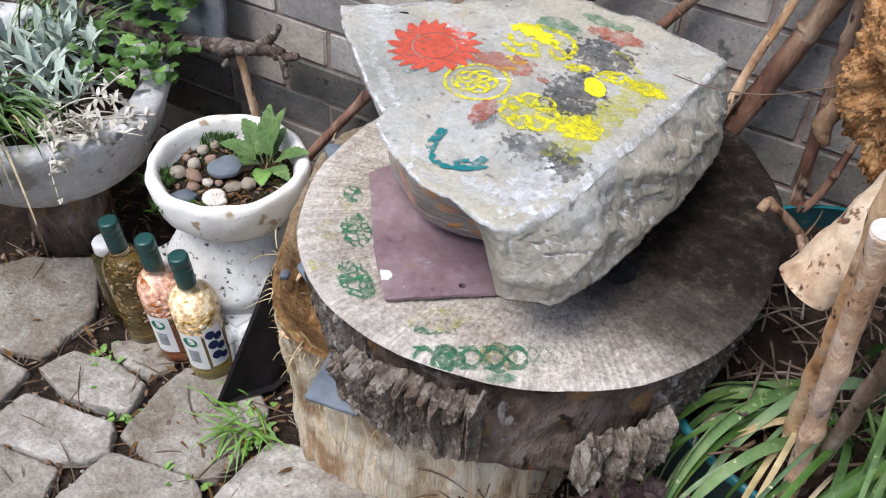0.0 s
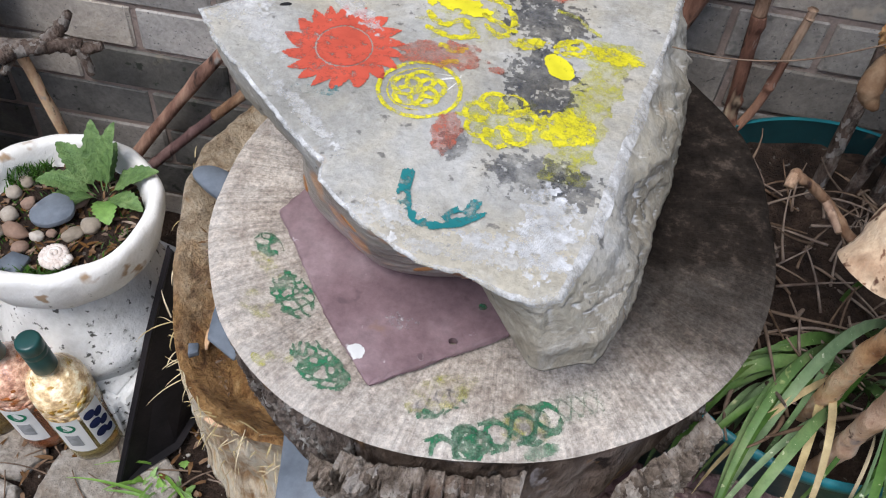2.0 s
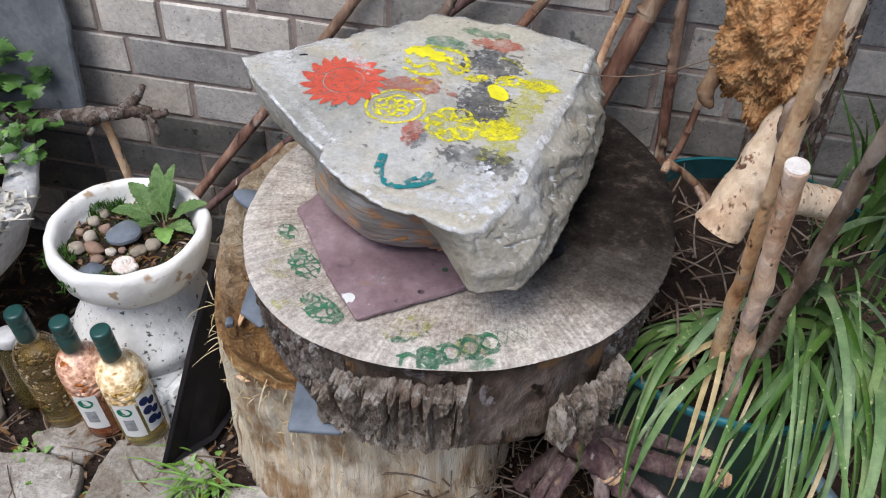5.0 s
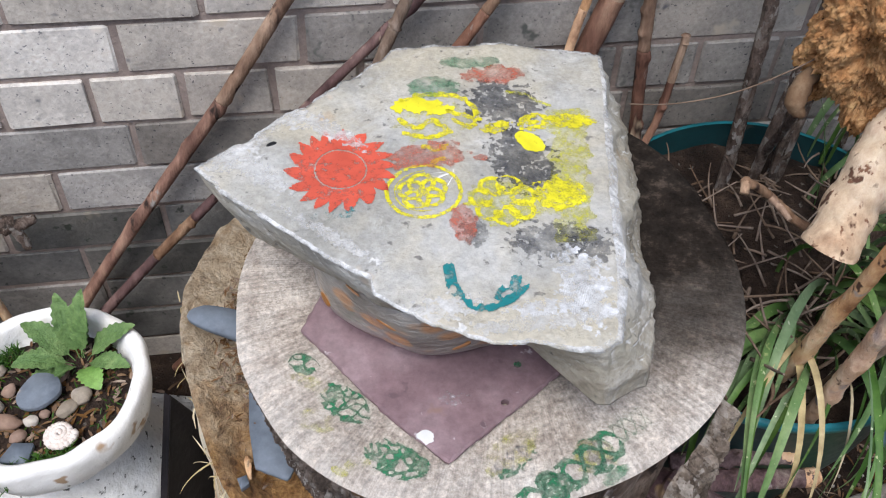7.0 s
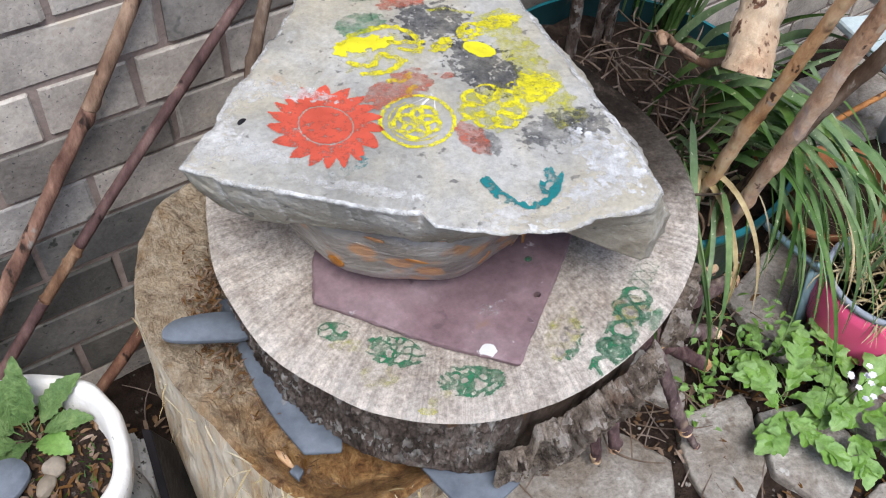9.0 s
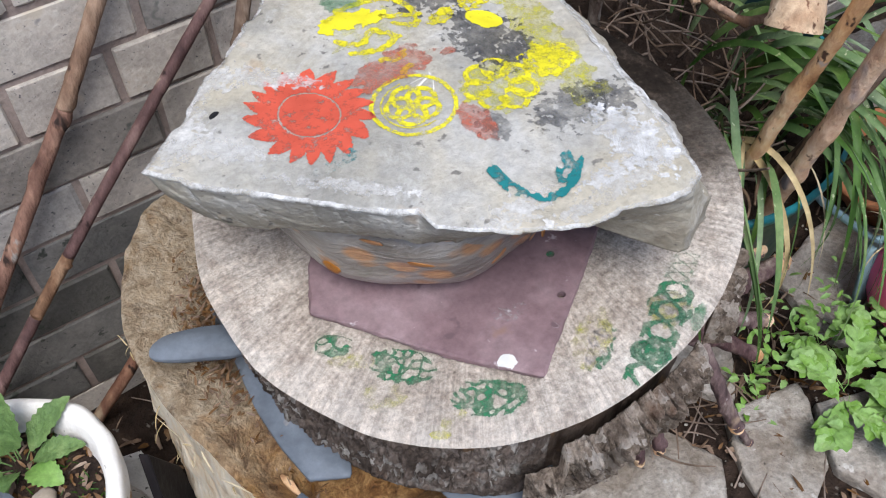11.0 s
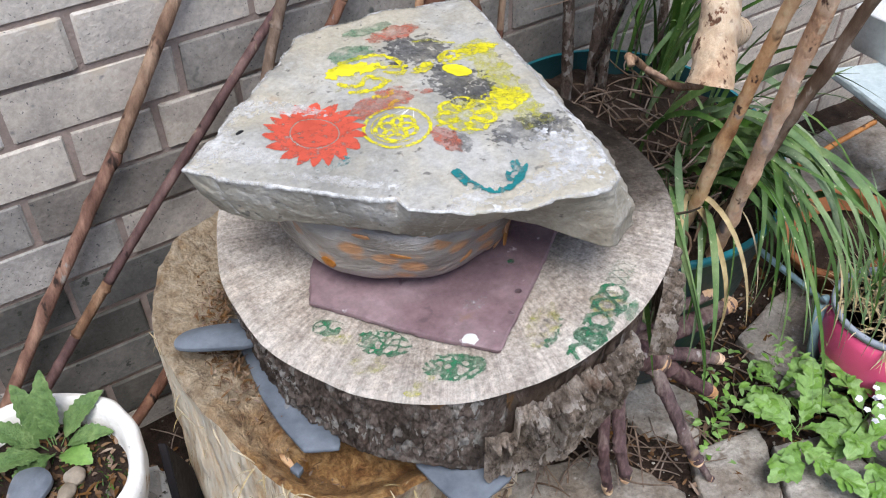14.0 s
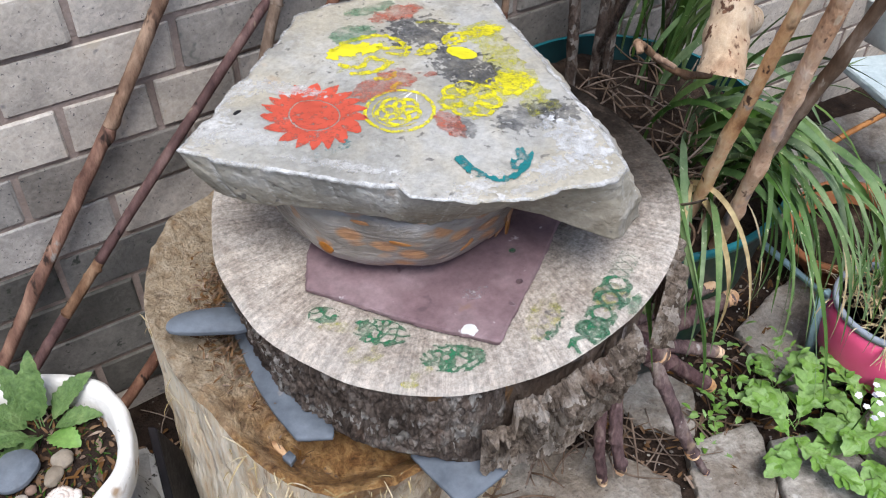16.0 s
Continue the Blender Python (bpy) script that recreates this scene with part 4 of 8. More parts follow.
SLAB = spline([(SLAB_AT.x + r * math.cos(radians(a)), SLAB_AT.y + r * math.sin(radians(a)), 0) for a, r in SLAB_RADII], 240)
SLAB_TOP = 0.5195


def slab_top(x):
    """The sawn face rises a little to the east."""
    return SLAB_TOP + 0.03 * (x + 0.05)


def slab_edge(degrees):
    """The slab's outline in the direction degrees from its middle: point and outward way."""
    a = radians(degrees)
    best = max(SLAB, key=lambda p: (p - SLAB_AT).normalized().dot(Vector((math.cos(a), math.sin(a), 0))))
    i = SLAB.index(best)
    r = (best - SLAB_AT).length
    way = Vector((math.cos(a), math.sin(a), 0))
    near = [SLAB[(i + k) % 240] for k in (-1, 0, 1)]
    r = sum((p - SLAB_AT).length for p in near) / 3
    return SLAB_AT + way * r, way


def slab_foot(p):
    """The height of the slab's underside, which was sawn askew."""
    a = math.degrees(math.atan2(p.y - SLAB_AT.y, p.x - SLAB_AT.x)) % 360
    keys = [(0, 0.43), (60, 0.43), (140, 0.40), (190, 0.388), (235, 0.384), (258, 0.345), (300, 0.338), (330, 0.37), (360, 0.43)]
    for (a0, z0), (a1, z1) in zip(keys, keys[1:]):
        if a0 <= a <= a1:
            return z0 + (z1 - z0) * (a - a0) / (a1 - a0)
    return 0.4


slab = thing("stump_slab", "thick sawn tree slab with weathered grey top and stencilled green knots", "tree stump")
rings = []
for k in range(34):
    f = 0.02 + 0.98 * (k / 33) ** 0.8
    ring = []
    for p in SLAB:
        q = SLAB_AT + (p - SLAB_AT) * f
        z = slab_top(q.x) + fractal(q.x, q.y, 0, 12, 0.0022, 4) + 0.0012 * math.sin(180 * (q.x * 0.5 + q.y)) * noise.noise(Vector((q.x * 9, q.y * 9, 3)))
        ring.append((q.x, q.y, z - (0.003 if k == 33 else 0)))
    rings.append(ring)
top_bm = skin(rings, True, False)
slab_tree = BVHTree.FromBMesh(top_bm)
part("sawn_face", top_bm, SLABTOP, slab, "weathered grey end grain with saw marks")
side = [rings[-1]]
for k in range(1, 16):
    t, ring = k / 15, []
    for p in SLAB:
        w = (p - SLAB_AT).normalized()
        z = slab_top(p.x) - 0.003 + (slab_foot(p) - slab_top(p.x)) * t
        q = p + w * (-0.008 * min(1, t * 6) - 0.016 * t + fractal(p.x, p.y, z * 0.35, 22, 0.009, 4) - 0.004)
        ring.append((q.x, q.y, z))
    side.append(ring)
part("bare_side", skin(side, False, True), BAREWOOD, slab, "dark bare wood where bark has gone")


def bark_patch(name, a0, a1, top, foot, out, material, label, nu=150, nv=46, deep=0.012, ragged=0.01, back=-0.02, cut=60, tall=40, seed=0.0, grit=0.45, crumbs=0.45):
    """A curved plate of furrowed bark on the slab's side between two directions. top, foot, out: functions of u, 0 to 1."""
    outer, inner = [], []
    for j in range(nv):
        ro, ri = [], []
        for i in range(nu):
            u, v = i / (nu - 1), j / (nv - 1)
            p, way = slab_edge(a0 + (a1 - a0) * u)
            arc_at = (a0 + (a1 - a0) * u) * 0.005
            step = noise.noise(noise.voronoi(Vector((arc_at * cut, 0.3, seed)))[1][0] * 3.3)
            zt = top(u, p) + fractal(arc_at * 40, seed, 0, 2.2, ragged * 0.6, 3) + ragged * 0.9 * step
            zf = foot(u, p) + fractal(arc_at * 40, seed + 5, 0, 2.2, ragged, 3)
            z = zt + (zf - zt) * v
            fade = min(1, u * 16, (1 - u) * 16, v * 14, (1 - v) * 12)
            warp = 0.3 * noise.noise(Vector((arc_at * 60, z * (34 if tall > 20 else 11), seed + 3)))
            near, mids = noise.voronoi(Vector((arc_at * cut + warp, z * tall, seed)))[:2]
            big, own = min(1.0, (near[1] - near[0]) * 2.6), noise.noise(mids[0] * 4.7)
            near2 = noise.voronoi(Vector((arc_at * cut * 2.4 + 2 * warp, z * max(tall * 2.2, 45), seed + 4)))[0]
            small = min(1.0, (near2[1] - near2[0]) * 2.6)
            crumb = fractal(p.x, p.y, z * (1 if tall > 20 else 0.4), 90, 0.5, 4) + 0.3 * facet(p.x, p.y, z, 120, seed)
            d = out(u, v) * fade + deep * (1.15 * (big ** 0.6 - 0.8) + 0.55 * own + grit * (small - 0.6) + crumbs * crumb) * fade + back * (1 - fade) * 0.6
            ro.append(p + way * d + Vector((0, 0, z)))
            ri.append(p + way * (back + min(0, d - back) * 0.3) + Vector((0, 0, z)))
        outer.append(ro)
        inner.append(ri)
    b = bmesh.new()
    vo = [[b.verts.new(c) for c in r] for r in outer]
    vi = [[b.verts.new(c) for c in r] for r in inner]
    for g, flip in ((vo, False), (vi, True)):
        for j in range(nv - 1):
            for i in range(nu - 1):
                q = (g[j][i], g[j + 1][i], g[j + 1][i + 1], g[j][i + 1])
                b.faces.new(tuple(reversed(q)) if flip else q)
    rim = [(0, i) for i in range(nu)] + [(j, nu - 1) for j in range(1, nv)] + [(nv - 1, i) for i in range(nu - 2, -1, -1)] + [(j, 0) for j in range(nv - 2, 0, -1)]
    for (j, i), (l, k) in zip(rim, rim[1:] + rim[:1]):
        b.faces.new((vo[j][i], vo[l][k], vi[l][k], vi[j][i]))
    bmesh.ops.recalc_face_normals(b, faces=b.faces)
    return part(name, b, material, slab, label)


bark_patch("bark", 112, 252, lambda u, p: slab_top(p.x) - 0.004, lambda u, p: slab_foot(p) - 0.001, lambda u, v: -0.001 - 0.016 * v, BARK,
           "scaly grey bark", 620, 76, 0.005, 0.003, -0.03, 80, 34, 1.0)
bark_patch("bark", 322, 390, lambda u, p: slab_top(p.x) - 0.006, lambda u, p: slab_foot(p), lambda u, v: -0.002 - 0.014 * v, BARK, "scaly grey bark", 280, 56, 0.0065, 0.004, -0.03, 75, 40, 2.0)
bark_patch("bark_chunk", 246.5, 283, lambda u, p: (0.452 if u < 0.16 else 0.484) + 0.02 * u, lambda u, p: 0.378 - 0.022 * math.sin(3.1 * u) + 0.012 * u, lambda u, v: 0.032 - 0.036 * v + 0.006 * u, CHUNK,
           "thick furrowed bark peeling away", 420, 130, 0.02, 0.013, 0.004, 52, 3, 3.0, 0.16, 0.26)
bark_patch("bark_chunk", 303, 324, lambda u, p: 0.43 + 0.03 * u, lambda u, p: 0.362, lambda u, v: 0.02, CHUNK, "crumbling piece of bark", 240, 90, 0.017, 0.02, -0.002, 48, 5, 4.0, 0.16, 0.28)

# ---------------------------------------------------------------- lower stump
LOW_AT = Vector((-0.165, -0.31, 0))
LOW = spline([(-0.355, -0.17, 0), (-0.385, -0.24, 0), (-0.388, -0.32, 0), (-0.368, -0.41, 0), (-0.338, -0.49, 0), (-0.285, -0.545, 0), (-0.21, -0.562, 0),
              (-0.12, -0.545, 0), (-0.03, -0.49, 0), (0.045, -0.4, 0), (0.06, -0.27, 0), (0.02, -0.15, 0), (-0.08, -0.08, 0), (-0.2, -0.075, 0), (-0.3, -0.11, 0)], 260)


def inside_slab(q):
    a = math.degrees(math.atan2(q.y - SLAB_AT.y, q.x - SLAB_AT.x)) % 360
    p, _ = slab_edge(a)
    return (Vector((q.x, q.y, 0)) - SLAB_AT).length < (p - SLAB_AT).length + 0.012


def low_rim(q):
    return 0.432 if q.y > -0.25 else max(0.362, 0.432 - (-0.25 - q.y) * 0.26)


low = thing("tree_stump", "pale split tree stump with rotting orange top, standing on the paving", "tree stump")
rings = []
for k in range(30):
    f, ring = 0.05 + 0.95 * (k / 29) ** 0.7, []
    for p in LOW:
        q = LOW_AT + (p - LOW_AT) * f
        dip = (0.018 + 0.03 * min(1, max(0, (-0.36 - q.y) / 0.1))) * (1 - min(1, max(0, (f - 0.82) / 0.15)))
        z = low_rim(q) - dip + fractal(q.x, q.y, 0, 24, 0.009, 5) + 0.012 * f ** 8 * noise.noise(Vector((p.x * 22, p.y * 22, 1)))
        if k == 29:
            z -= 0.004
        if inside_slab(q):
            z = min(z, min(0.376, slab_foot(Vector((q.x, q.y, 0))) - 0.008))
        ring.append((q.x, q.y, z))
    rings.append(ring)
part("rotten_top", skin(rings, True, False), ROTWOOD, low, "soft orange-brown rotting wood")
side = [rings[-1]]
for k in range(1, 34):
    t, ring = k / 33, []
    for p, start in zip(LOW, rings[-1]):
        w = (p - LOW_AT).normalized()
        lean = Vector((0, 0.055 * max(0, (-p.y - 0.42) / 0.14), 0)) * min(1, t * 1.6)
        z = start[2] * (1 - t) - 0.02 * t
        a = math.atan2(w.y, w.x)
        fibre = fractal(a * 14, z * 1.6, 2, 2.5, 0.0035, 4) + fractal(a * 3, z * 5, 5, 1.5, 0.01, 3) - 0.006 * math.exp(-(noise.noise(Vector((a * 6, z * 2, 8))) / 0.08) ** 2)
        q = p + lean + w * (fibre * min(1, t * 8) + 0.012 * t * t)
        ring.append((q.x, q.y, z))
    side.append(ring)
part("split_side", skin(side, False, True), PALEWOOD, low, "pale fibrous wood without bark")

# splinters and fibres hanging from the stump's rim
rngs = random.Random(12)
bm = bmesh.new()
for k in range(170):
    i = rngs.choice([rngs.randrange(18, 130), rngs.randrange(50, 130), rngs.randrange(70, 125)])
    p = LOW[i]
    w = (p - LOW_AT).normalized()
    z = low_rim(p) - rngs.random() ** 2 * 0.3
    lean = 0.055 * max(0, (-p.y - 0.42) / 0.14) * min(1, (0.4 - z) * 3)
    base = Vector((p.x, p.y + lean, z)) + w * 0.001
    az = math.degrees(math.atan2(w.y, w.x)) + rngs.uniform(-90, 90)
    grass_blade(bm, base, az, rngs.uniform(-70, 60), rngs.uniform(0.008, 0.03) * (1.9 if rngs.random() < 0.1 else 1), rngs.uniform(0.0005, 0.0016), rngs.uniform(10, 90), 7, rngs.uniform(-0.5, 0.5))
part("splinter_fuzz", bm, STRAW, low, "loose tan fibres")["kind"] = "stuff"
bm = bmesh.new()
for k in range(520):
    a = rngs.choice((rngs.uniform(150, 255), rngs.gauss(172, 9), rngs.gauss(172, 9)))
    p, w = slab_edge(a)
    q = p + w * (0.004 + 0.04 * rngs.random() ** 2)
    if (q - LOW_AT).length > 0.235:
        continue
    z = low_rim(q) - 0.016 - (0.025 if q.y < -0.42 else 0) + 0.016 * rngs.random()
    grass_blade(bm, (q.x, q.y, z), rngs.uniform(0, 360), rngs.uniform(0, 40), rngs.uniform(0.004, 0.013), rngs.uniform(0.001, 0.0035), rngs.uniform(0, 60), 4)
litter = part("wood_crumbs", bm, LITTER)
tagged(litter, "red-brown crumbs and chips of rotten wood", "wood chips", kind="stuff")

for x, y, turn, long, wide in ((-0.255, -0.53, 140, 0.045, 0.009), (-0.3, -0.505, 60, 0.03, 0.007), (-0.23, -0.548, 20, 0.03, 0.006), (-0.318, -0.452, 100, 0.034, 0.007), (-0.335, -0.4, 75, 0.028, 0.006), (-0.285, -0.54, 165, 0.024, 0.008)):
    g = bmesh.new()
    bmesh.ops.create_cube(g, size=1)
    bmesh.ops.subdivide_edges(g, edges=list(g.edges), cuts=3, use_grid_fill=True)
    for v in g.verts:
        taper = 1 - 0.6 * abs(v.co.x * 2) ** 2
        v.co = (v.co.x * long, v.co.y * wide * taper + wob(v.co.x * long, v.co.y, x, 60, 0.002), v.co.z * 0.0045 * taper)
    zc = low_rim(Vector((x, y, 0))) - 0.03
    g.transform(Matrix.Translation((x, y, zc)) @ Matrix.Rotation(radians(turn), 4, "Z") @ Matrix.Rotation(radians(10), 4, "Y"))
    tagged(part("wood_splinter", g, TANPOLE), "orange-brown splinter of rotten wood on the stump", "wood chip", "splinters on the stump")

# ---------------------------------------------------------------- slates wedged under the slab
wedge = []
for outline, z, label in (([(-0.377, -0.302), (-0.368, -0.291), (-0.345, -0.292), (-0.30, -0.312), (-0.285, -0.338), (-0.302, -0.35), (-0.332, -0.336), (-0.364, -0.316)], 0.446,
                           "narrow rounded blue-grey slate lying on the rotten stump"),
                          ([(-0.30, -0.24), (-0.305, -0.315), (-0.313, -0.38), (-0.312, -0.43), (-0.306, -0.477), (-0.27, -0.496), (-0.24, -0.43), (-0.25, -0.28)], 0.392,
                           "blue-grey slate wedged under the sawn slab"),
                          ([(-0.204, -0.545), (-0.19, -0.628), (-0.125, -0.618), (-0.06, -0.54), (-0.14, -0.47)], 0.367, "pointed blue-grey slate jutting from under the slab")):
    ob = part("wedge_slate", plate(outline, z - 0.007, z, 0.0012, 90, straight=z < 0.44, flake=0.0015), SLATE)
    tagged(ob, label, "slate", "slates under the slab")
    wedge.append(ob)
chip = part("slate_chip", plate([(-0.326, -0.481), (-0.316, -0.478), (-0.313, -0.488), (-0.322, -0.494)], 0.372, 0.38, 0.002, 30), SLATE)
tagged(chip, "small blue-grey slate chip on the rotten stump", "slate", "slates under the slab")

# ---------------------------------------------------------------- painted stone on its bundle
TOPS = [(-0.325, -0.327, -0.028, 0.632), (-0.300, -0.36, -0.02, 0.632), (-0.25, -0.409, -0.02, 0.632), (-0.21, -0.447, -0.024, 0.63), (-0.172, -0.478, -0.016, 0.63),
        (-0.170, -0.497, -0.045, 0.612), (-0.150, -0.516, -0.056, 0.608), (-0.115, -0.541, -0.072, 0.608), (-0.08, -0.562, -0.084, 0.608), (-0.05, -0.563, -0.076, 0.622),
        (-0.015, -0.575, -0.058, 0.618), (0.006, -0.577, -0.02, 0.611), (0.022, -0.57, 0.044, 0.604), (0.036, -0.52, 0.052, 0.602), (0.053, -0.44, 0.052, 0.598),
        (0.074, -0.335, 0.05, 0.596), (0.093, -0.25, 0.04, 0.604), (0.103, -0.193, 0.02, 0.612), (0.0, -0.157, -0.01, 0.62), (-0.067, -0.153, -0.01, 0.62), (-0.122, -0.158, -0.01, 0.62),
        (-0.163, -0.2, -0.01, 0.63), (-0.241, -0.257, -0.01, 0.64), (-0.27, -0.288, -0.01, 0.645)]
MID = Vector((-0.08, -0.36, 0))
edge = even([(x, y, 0) for x, y, _, _ in TOPS], 460)


def rock_foot(p):
    """Outward step and height of the lower edge, carried evenly from corner to corner."""
    best = None
    for (x0, y0, o0, z0), (x1, y1, o1, z1) in zip(TOPS, TOPS[1:] + TOPS[:1]):
        ax, ay = x1 - x0, y1 - y0
        u = max(0.0, min(1.0, ((p.x - x0) * ax + (p.y - y0) * ay) / (ax * ax + ay * ay)))
        d = (p.x - x0 - u * ax) ** 2 + (p.y - y0 - u * ay) ** 2
        if best is None or d < best[0]:
            best = (d, o0 + (o1 - o0) * u, z0 + (z1 - z0) * u)
    return best[1], best[2]


def rock_top(x, y):
    return 0.6905 + fractal(x, y, 0, 7, 0.004, 3) + fractal(x, y, 3, 40, 0.0012, 3) + 0.02 * max(0, x - 0.02) * 0.6


rings = []
for k in range(40):
    f, ring = 0.02 + 0.98 * (k / 39) ** 0.75, []
    for p in edge:
        chipped = 1 + 0.011 * facet(p.x, p.y, 1, 26, 2.0) + wob(p.x, p.y, 2, 130, 0.007)
        q = MID + (p - MID) * f * (1 + (chipped - 1) * f ** 4)
        drop = 0.0 if f < 0.965 else (f - 0.965) / 0.035 * (0.001 + 0.009 * max(0, noise.noise(Vector((p.x * 34, p.y * 34, 7))) - 0.05))
        right = max(0, min(1, (q.x - (0.035 + (q.y + 0.55) * 0.16)) / 0.05))
        ring.append((q.x, q.y, rock_top(q.x, q.y) - drop - 0.012 * right * max(0, 0.3 + facet(q.x * 1.6, q.y * 0.7, 0, 30, 3.0))))
    rings.append(ring)
last = rings[-1]
for k in range(1, 41):
    t, ring = k / 40, []
    for p, s in zip(edge, last):
        out, foot = rock_foot(p)
        w = (p - MID).normalized().lerp(Vector((0.98, 0.2, 0)), max(0.0, min(1.0, out / 0.03)))
        z = s[2] + (foot - s[2]) * t
        a = math.atan2(w.y, w.x)
        bulge = math.sin(math.pi * min(1, t * 1.05)) * 0.004
        coarse = 0.0065 if out > 0.005 else 0.0035
        grow = min(1, t * 4)
        at = Vector((p.x * 8 + 0.35 * noise.noise(p * 25), p.y * 11 + z * 7, z * 13))
        near, fine = noise.voronoi(at)[0], noise.voronoi(at * 2.3)[0]
        mid_height = math.sin(math.pi * min(1, t * 1.02)) ** 0.7
        scallop = (0.026 * (0.2 - min(0.55, near[1] - near[0])) + 0.008 * (0.2 - min(0.5, fine[1] - fine[0]))) * min(1, max(0, out - 0.004) * 45) * mid_height
        coarse *= 1 - 0.55 * t * t
        d = out * t ** 0.8 + bulge + scallop + grow * (coarse * facet(p.x, p.y, z * 0.9, 14, 1.0) + coarse * 0.35 * facet(p.x + z * 0.6, p.y, z * 1.3, 33, 6.0) + 0.0008 * facet(p.x, p.y, z, 70, 4.0) + 0.0006 * noise.noise(Vector((p.x * 220, p.y * 220, z * 220))))
        ring.append((s[0] + w.x * d, s[1] + w.y * d, z + 0.003 * noise.noise(Vector((p.x * 26, p.y * 26, z * 20))) * grow))
    rings.append(ring)
low_ring = rings[-1]
for f in (0.93, 0.85, 0.7, 0.5, 0.25, 0.05):
    rings.append([(MID.x + (x - MID.x) * f, MID.y + (y - MID.y) * f, (z - 0.622) * f + 0.622 + fractal(x * f, y * f, 0, 20, 0.003, 2)) for x, y, z in low_ring])
stone_bm = skin(rings)
stone_tree = BVHTree.FromBMesh(stone_bm)
crushed = [[Vector(c) + (Vector((c[0] - MID.x, c[1] - MID.y, 0)).normalized() * 0.0008 * (k - 37) / 2 + Vector((0, 0, 0.0008))) for c in rings[k]] for k in range(38, 42)]
stone = thing("painted_stone", "large flat grey limestone with worn stencil paint, perched on a bundle", "rock")
part("rock", stone_bm, STONE, stone, "grey limestone with pale chipped edges")
part("crushed_edge", skin(crushed, False, False), CRUSHED, stone, "white crushed edge of the rock")

def bag_skin(n):
    """The bag's surface in the direction n."""
    flat = math.hypot(n.x, n.y)
    r = flat ** 0.55 / max(flat, 1e-6)
    h = abs(n.z) ** 0.6 * (1 if n.z > 0 else -1)
    q = 1 + fractal(n.x, n.y, n.z, 2.2, 0.03, 3) + 0.012 * math.sin(9 * math.atan2(n.y, n.x) + 4 * n.z) * (1 - n.z * n.z)
    return Vector((-0.09 + 0.14 * n.x * r * q, -0.323 + 0.15 * n.y * r * q, 0.5815 + 0.0535 * h))


bag = thing("plastic_bag", "rounded clear plastic bag of orange bark chips under the stone", "plastic bag")
bundle = bmesh.new()
bmesh.ops.create_uvsphere(bundle, u_segments=96, v_segments=48, radius=1.0)
for v in bundle.verts:
    v.co = bag_skin(v.co.normalized())
part("film", bundle, BAG, bag, "crinkled cloudy plastic film")
rngc = random.Random(6)
for k in range(22):
    a, up = rngc.uniform(-3.3, 0.1), rngc.uniform(-0.75, 0.55)
    n = Vector((math.cos(a) * math.sqrt(1 - up * up), math.sin(a) * math.sqrt(1 - up * up), up))
    c = bag_skin(n)
    w = (bag_skin(n + Vector((0, 0, 0.05))) - c).normalized()
    along = (bag_skin((n + Vector((-n.y, n.x, 0)) * 0.05).normalized()) - c).normalized()
    face = along.cross(w).normalized()
    spin = rngc.uniform(-0.5, 0.5)
    ex, ey = along * math.cos(spin) + w * math.sin(spin), w * math.cos(spin) - along * math.sin(spin)
    long, wide = rngc.uniform(0.008, 0.019), rngc.uniform(0.004, 0.008)
    chip_bm = bmesh.new()
    bmesh.ops.create_icosphere(chip_bm, subdivisions=2, radius=1.0)
    for v in chip_bm.verts:
        x, y, z = v.co
        bulk = 1 + 0.3 * noise.noise(Vector((x * 2 + k, y * 2, z)))
        v.co = c + ex * (max(-0.8, min(0.8, x)) * long * bulk) + ey * (max(-0.75, min(0.75, y)) * wide * bulk) + face * (z * 0.0012 - 0.0004)
    part("bark_chip", chip_bm, BARKCHIP, bag)

slate_bm = plate([(-0.211, -0.343), (-0.222, -0.358), (-0.243, -0.398), (-0.215, -0.437), (-0.182, -0.487), (-0.152, -0.527), (-0.113, -0.572), (0.02, -0.482), (0.055, -0.455), (0.0, -0.36), (-0.12, -0.28)],
                 0.5162, 0.5242, 0.0017, 190, (0.04, 0), hole=(-0.05, -0.516, 0.0042))
slate_tree = BVHTree.FromBMesh(slate_bm)
slate_plate = thing("purple_slate", "broken purple roofing slate with a nail hole and white dot", "slate")
part("plate", slate_bm, PURPLE, slate_plate, smooth=False)
decal("paint_dot", lambda x, y: ((x + 0.131) / 0.0085) ** 2 + ((y + 0.543) / 0.0075) ** 2 < 1 + wob(x, y, 0, 300, 0.3), (-0.15, -0.56, -0.11, -0.52), 0.0008, slate_tree, WHITEDOT, slate_plate, 0.0006, "white paint dot")
decal("paint_fleck", lambda x, y: ((x + 0.03) / 0.004) ** 2 + ((y + 0.475) / 0.0035) ** 2 < 1, (-0.04, -0.485, -0.02, -0.465), 0.0008, slate_tree, GREEN, slate_plate, 0.0006, "green paint fleck")
decal("chalk_mark", lambda x, y: (abs(x + 0.098 + wob(x, y, 1, 120, 0.008)) < 0.012 and abs(y + 0.506 + wob(x, y, 5, 120, 0.008)) < 0.008), (-0.13, -0.53, -0.07, -0.48), 0.001, slate_tree,
      paint("scratched_chalk", (0.5, 0.44, 0.45), 0.42, 160, 0.08), slate_plate, 0.0006, "pale scratches")

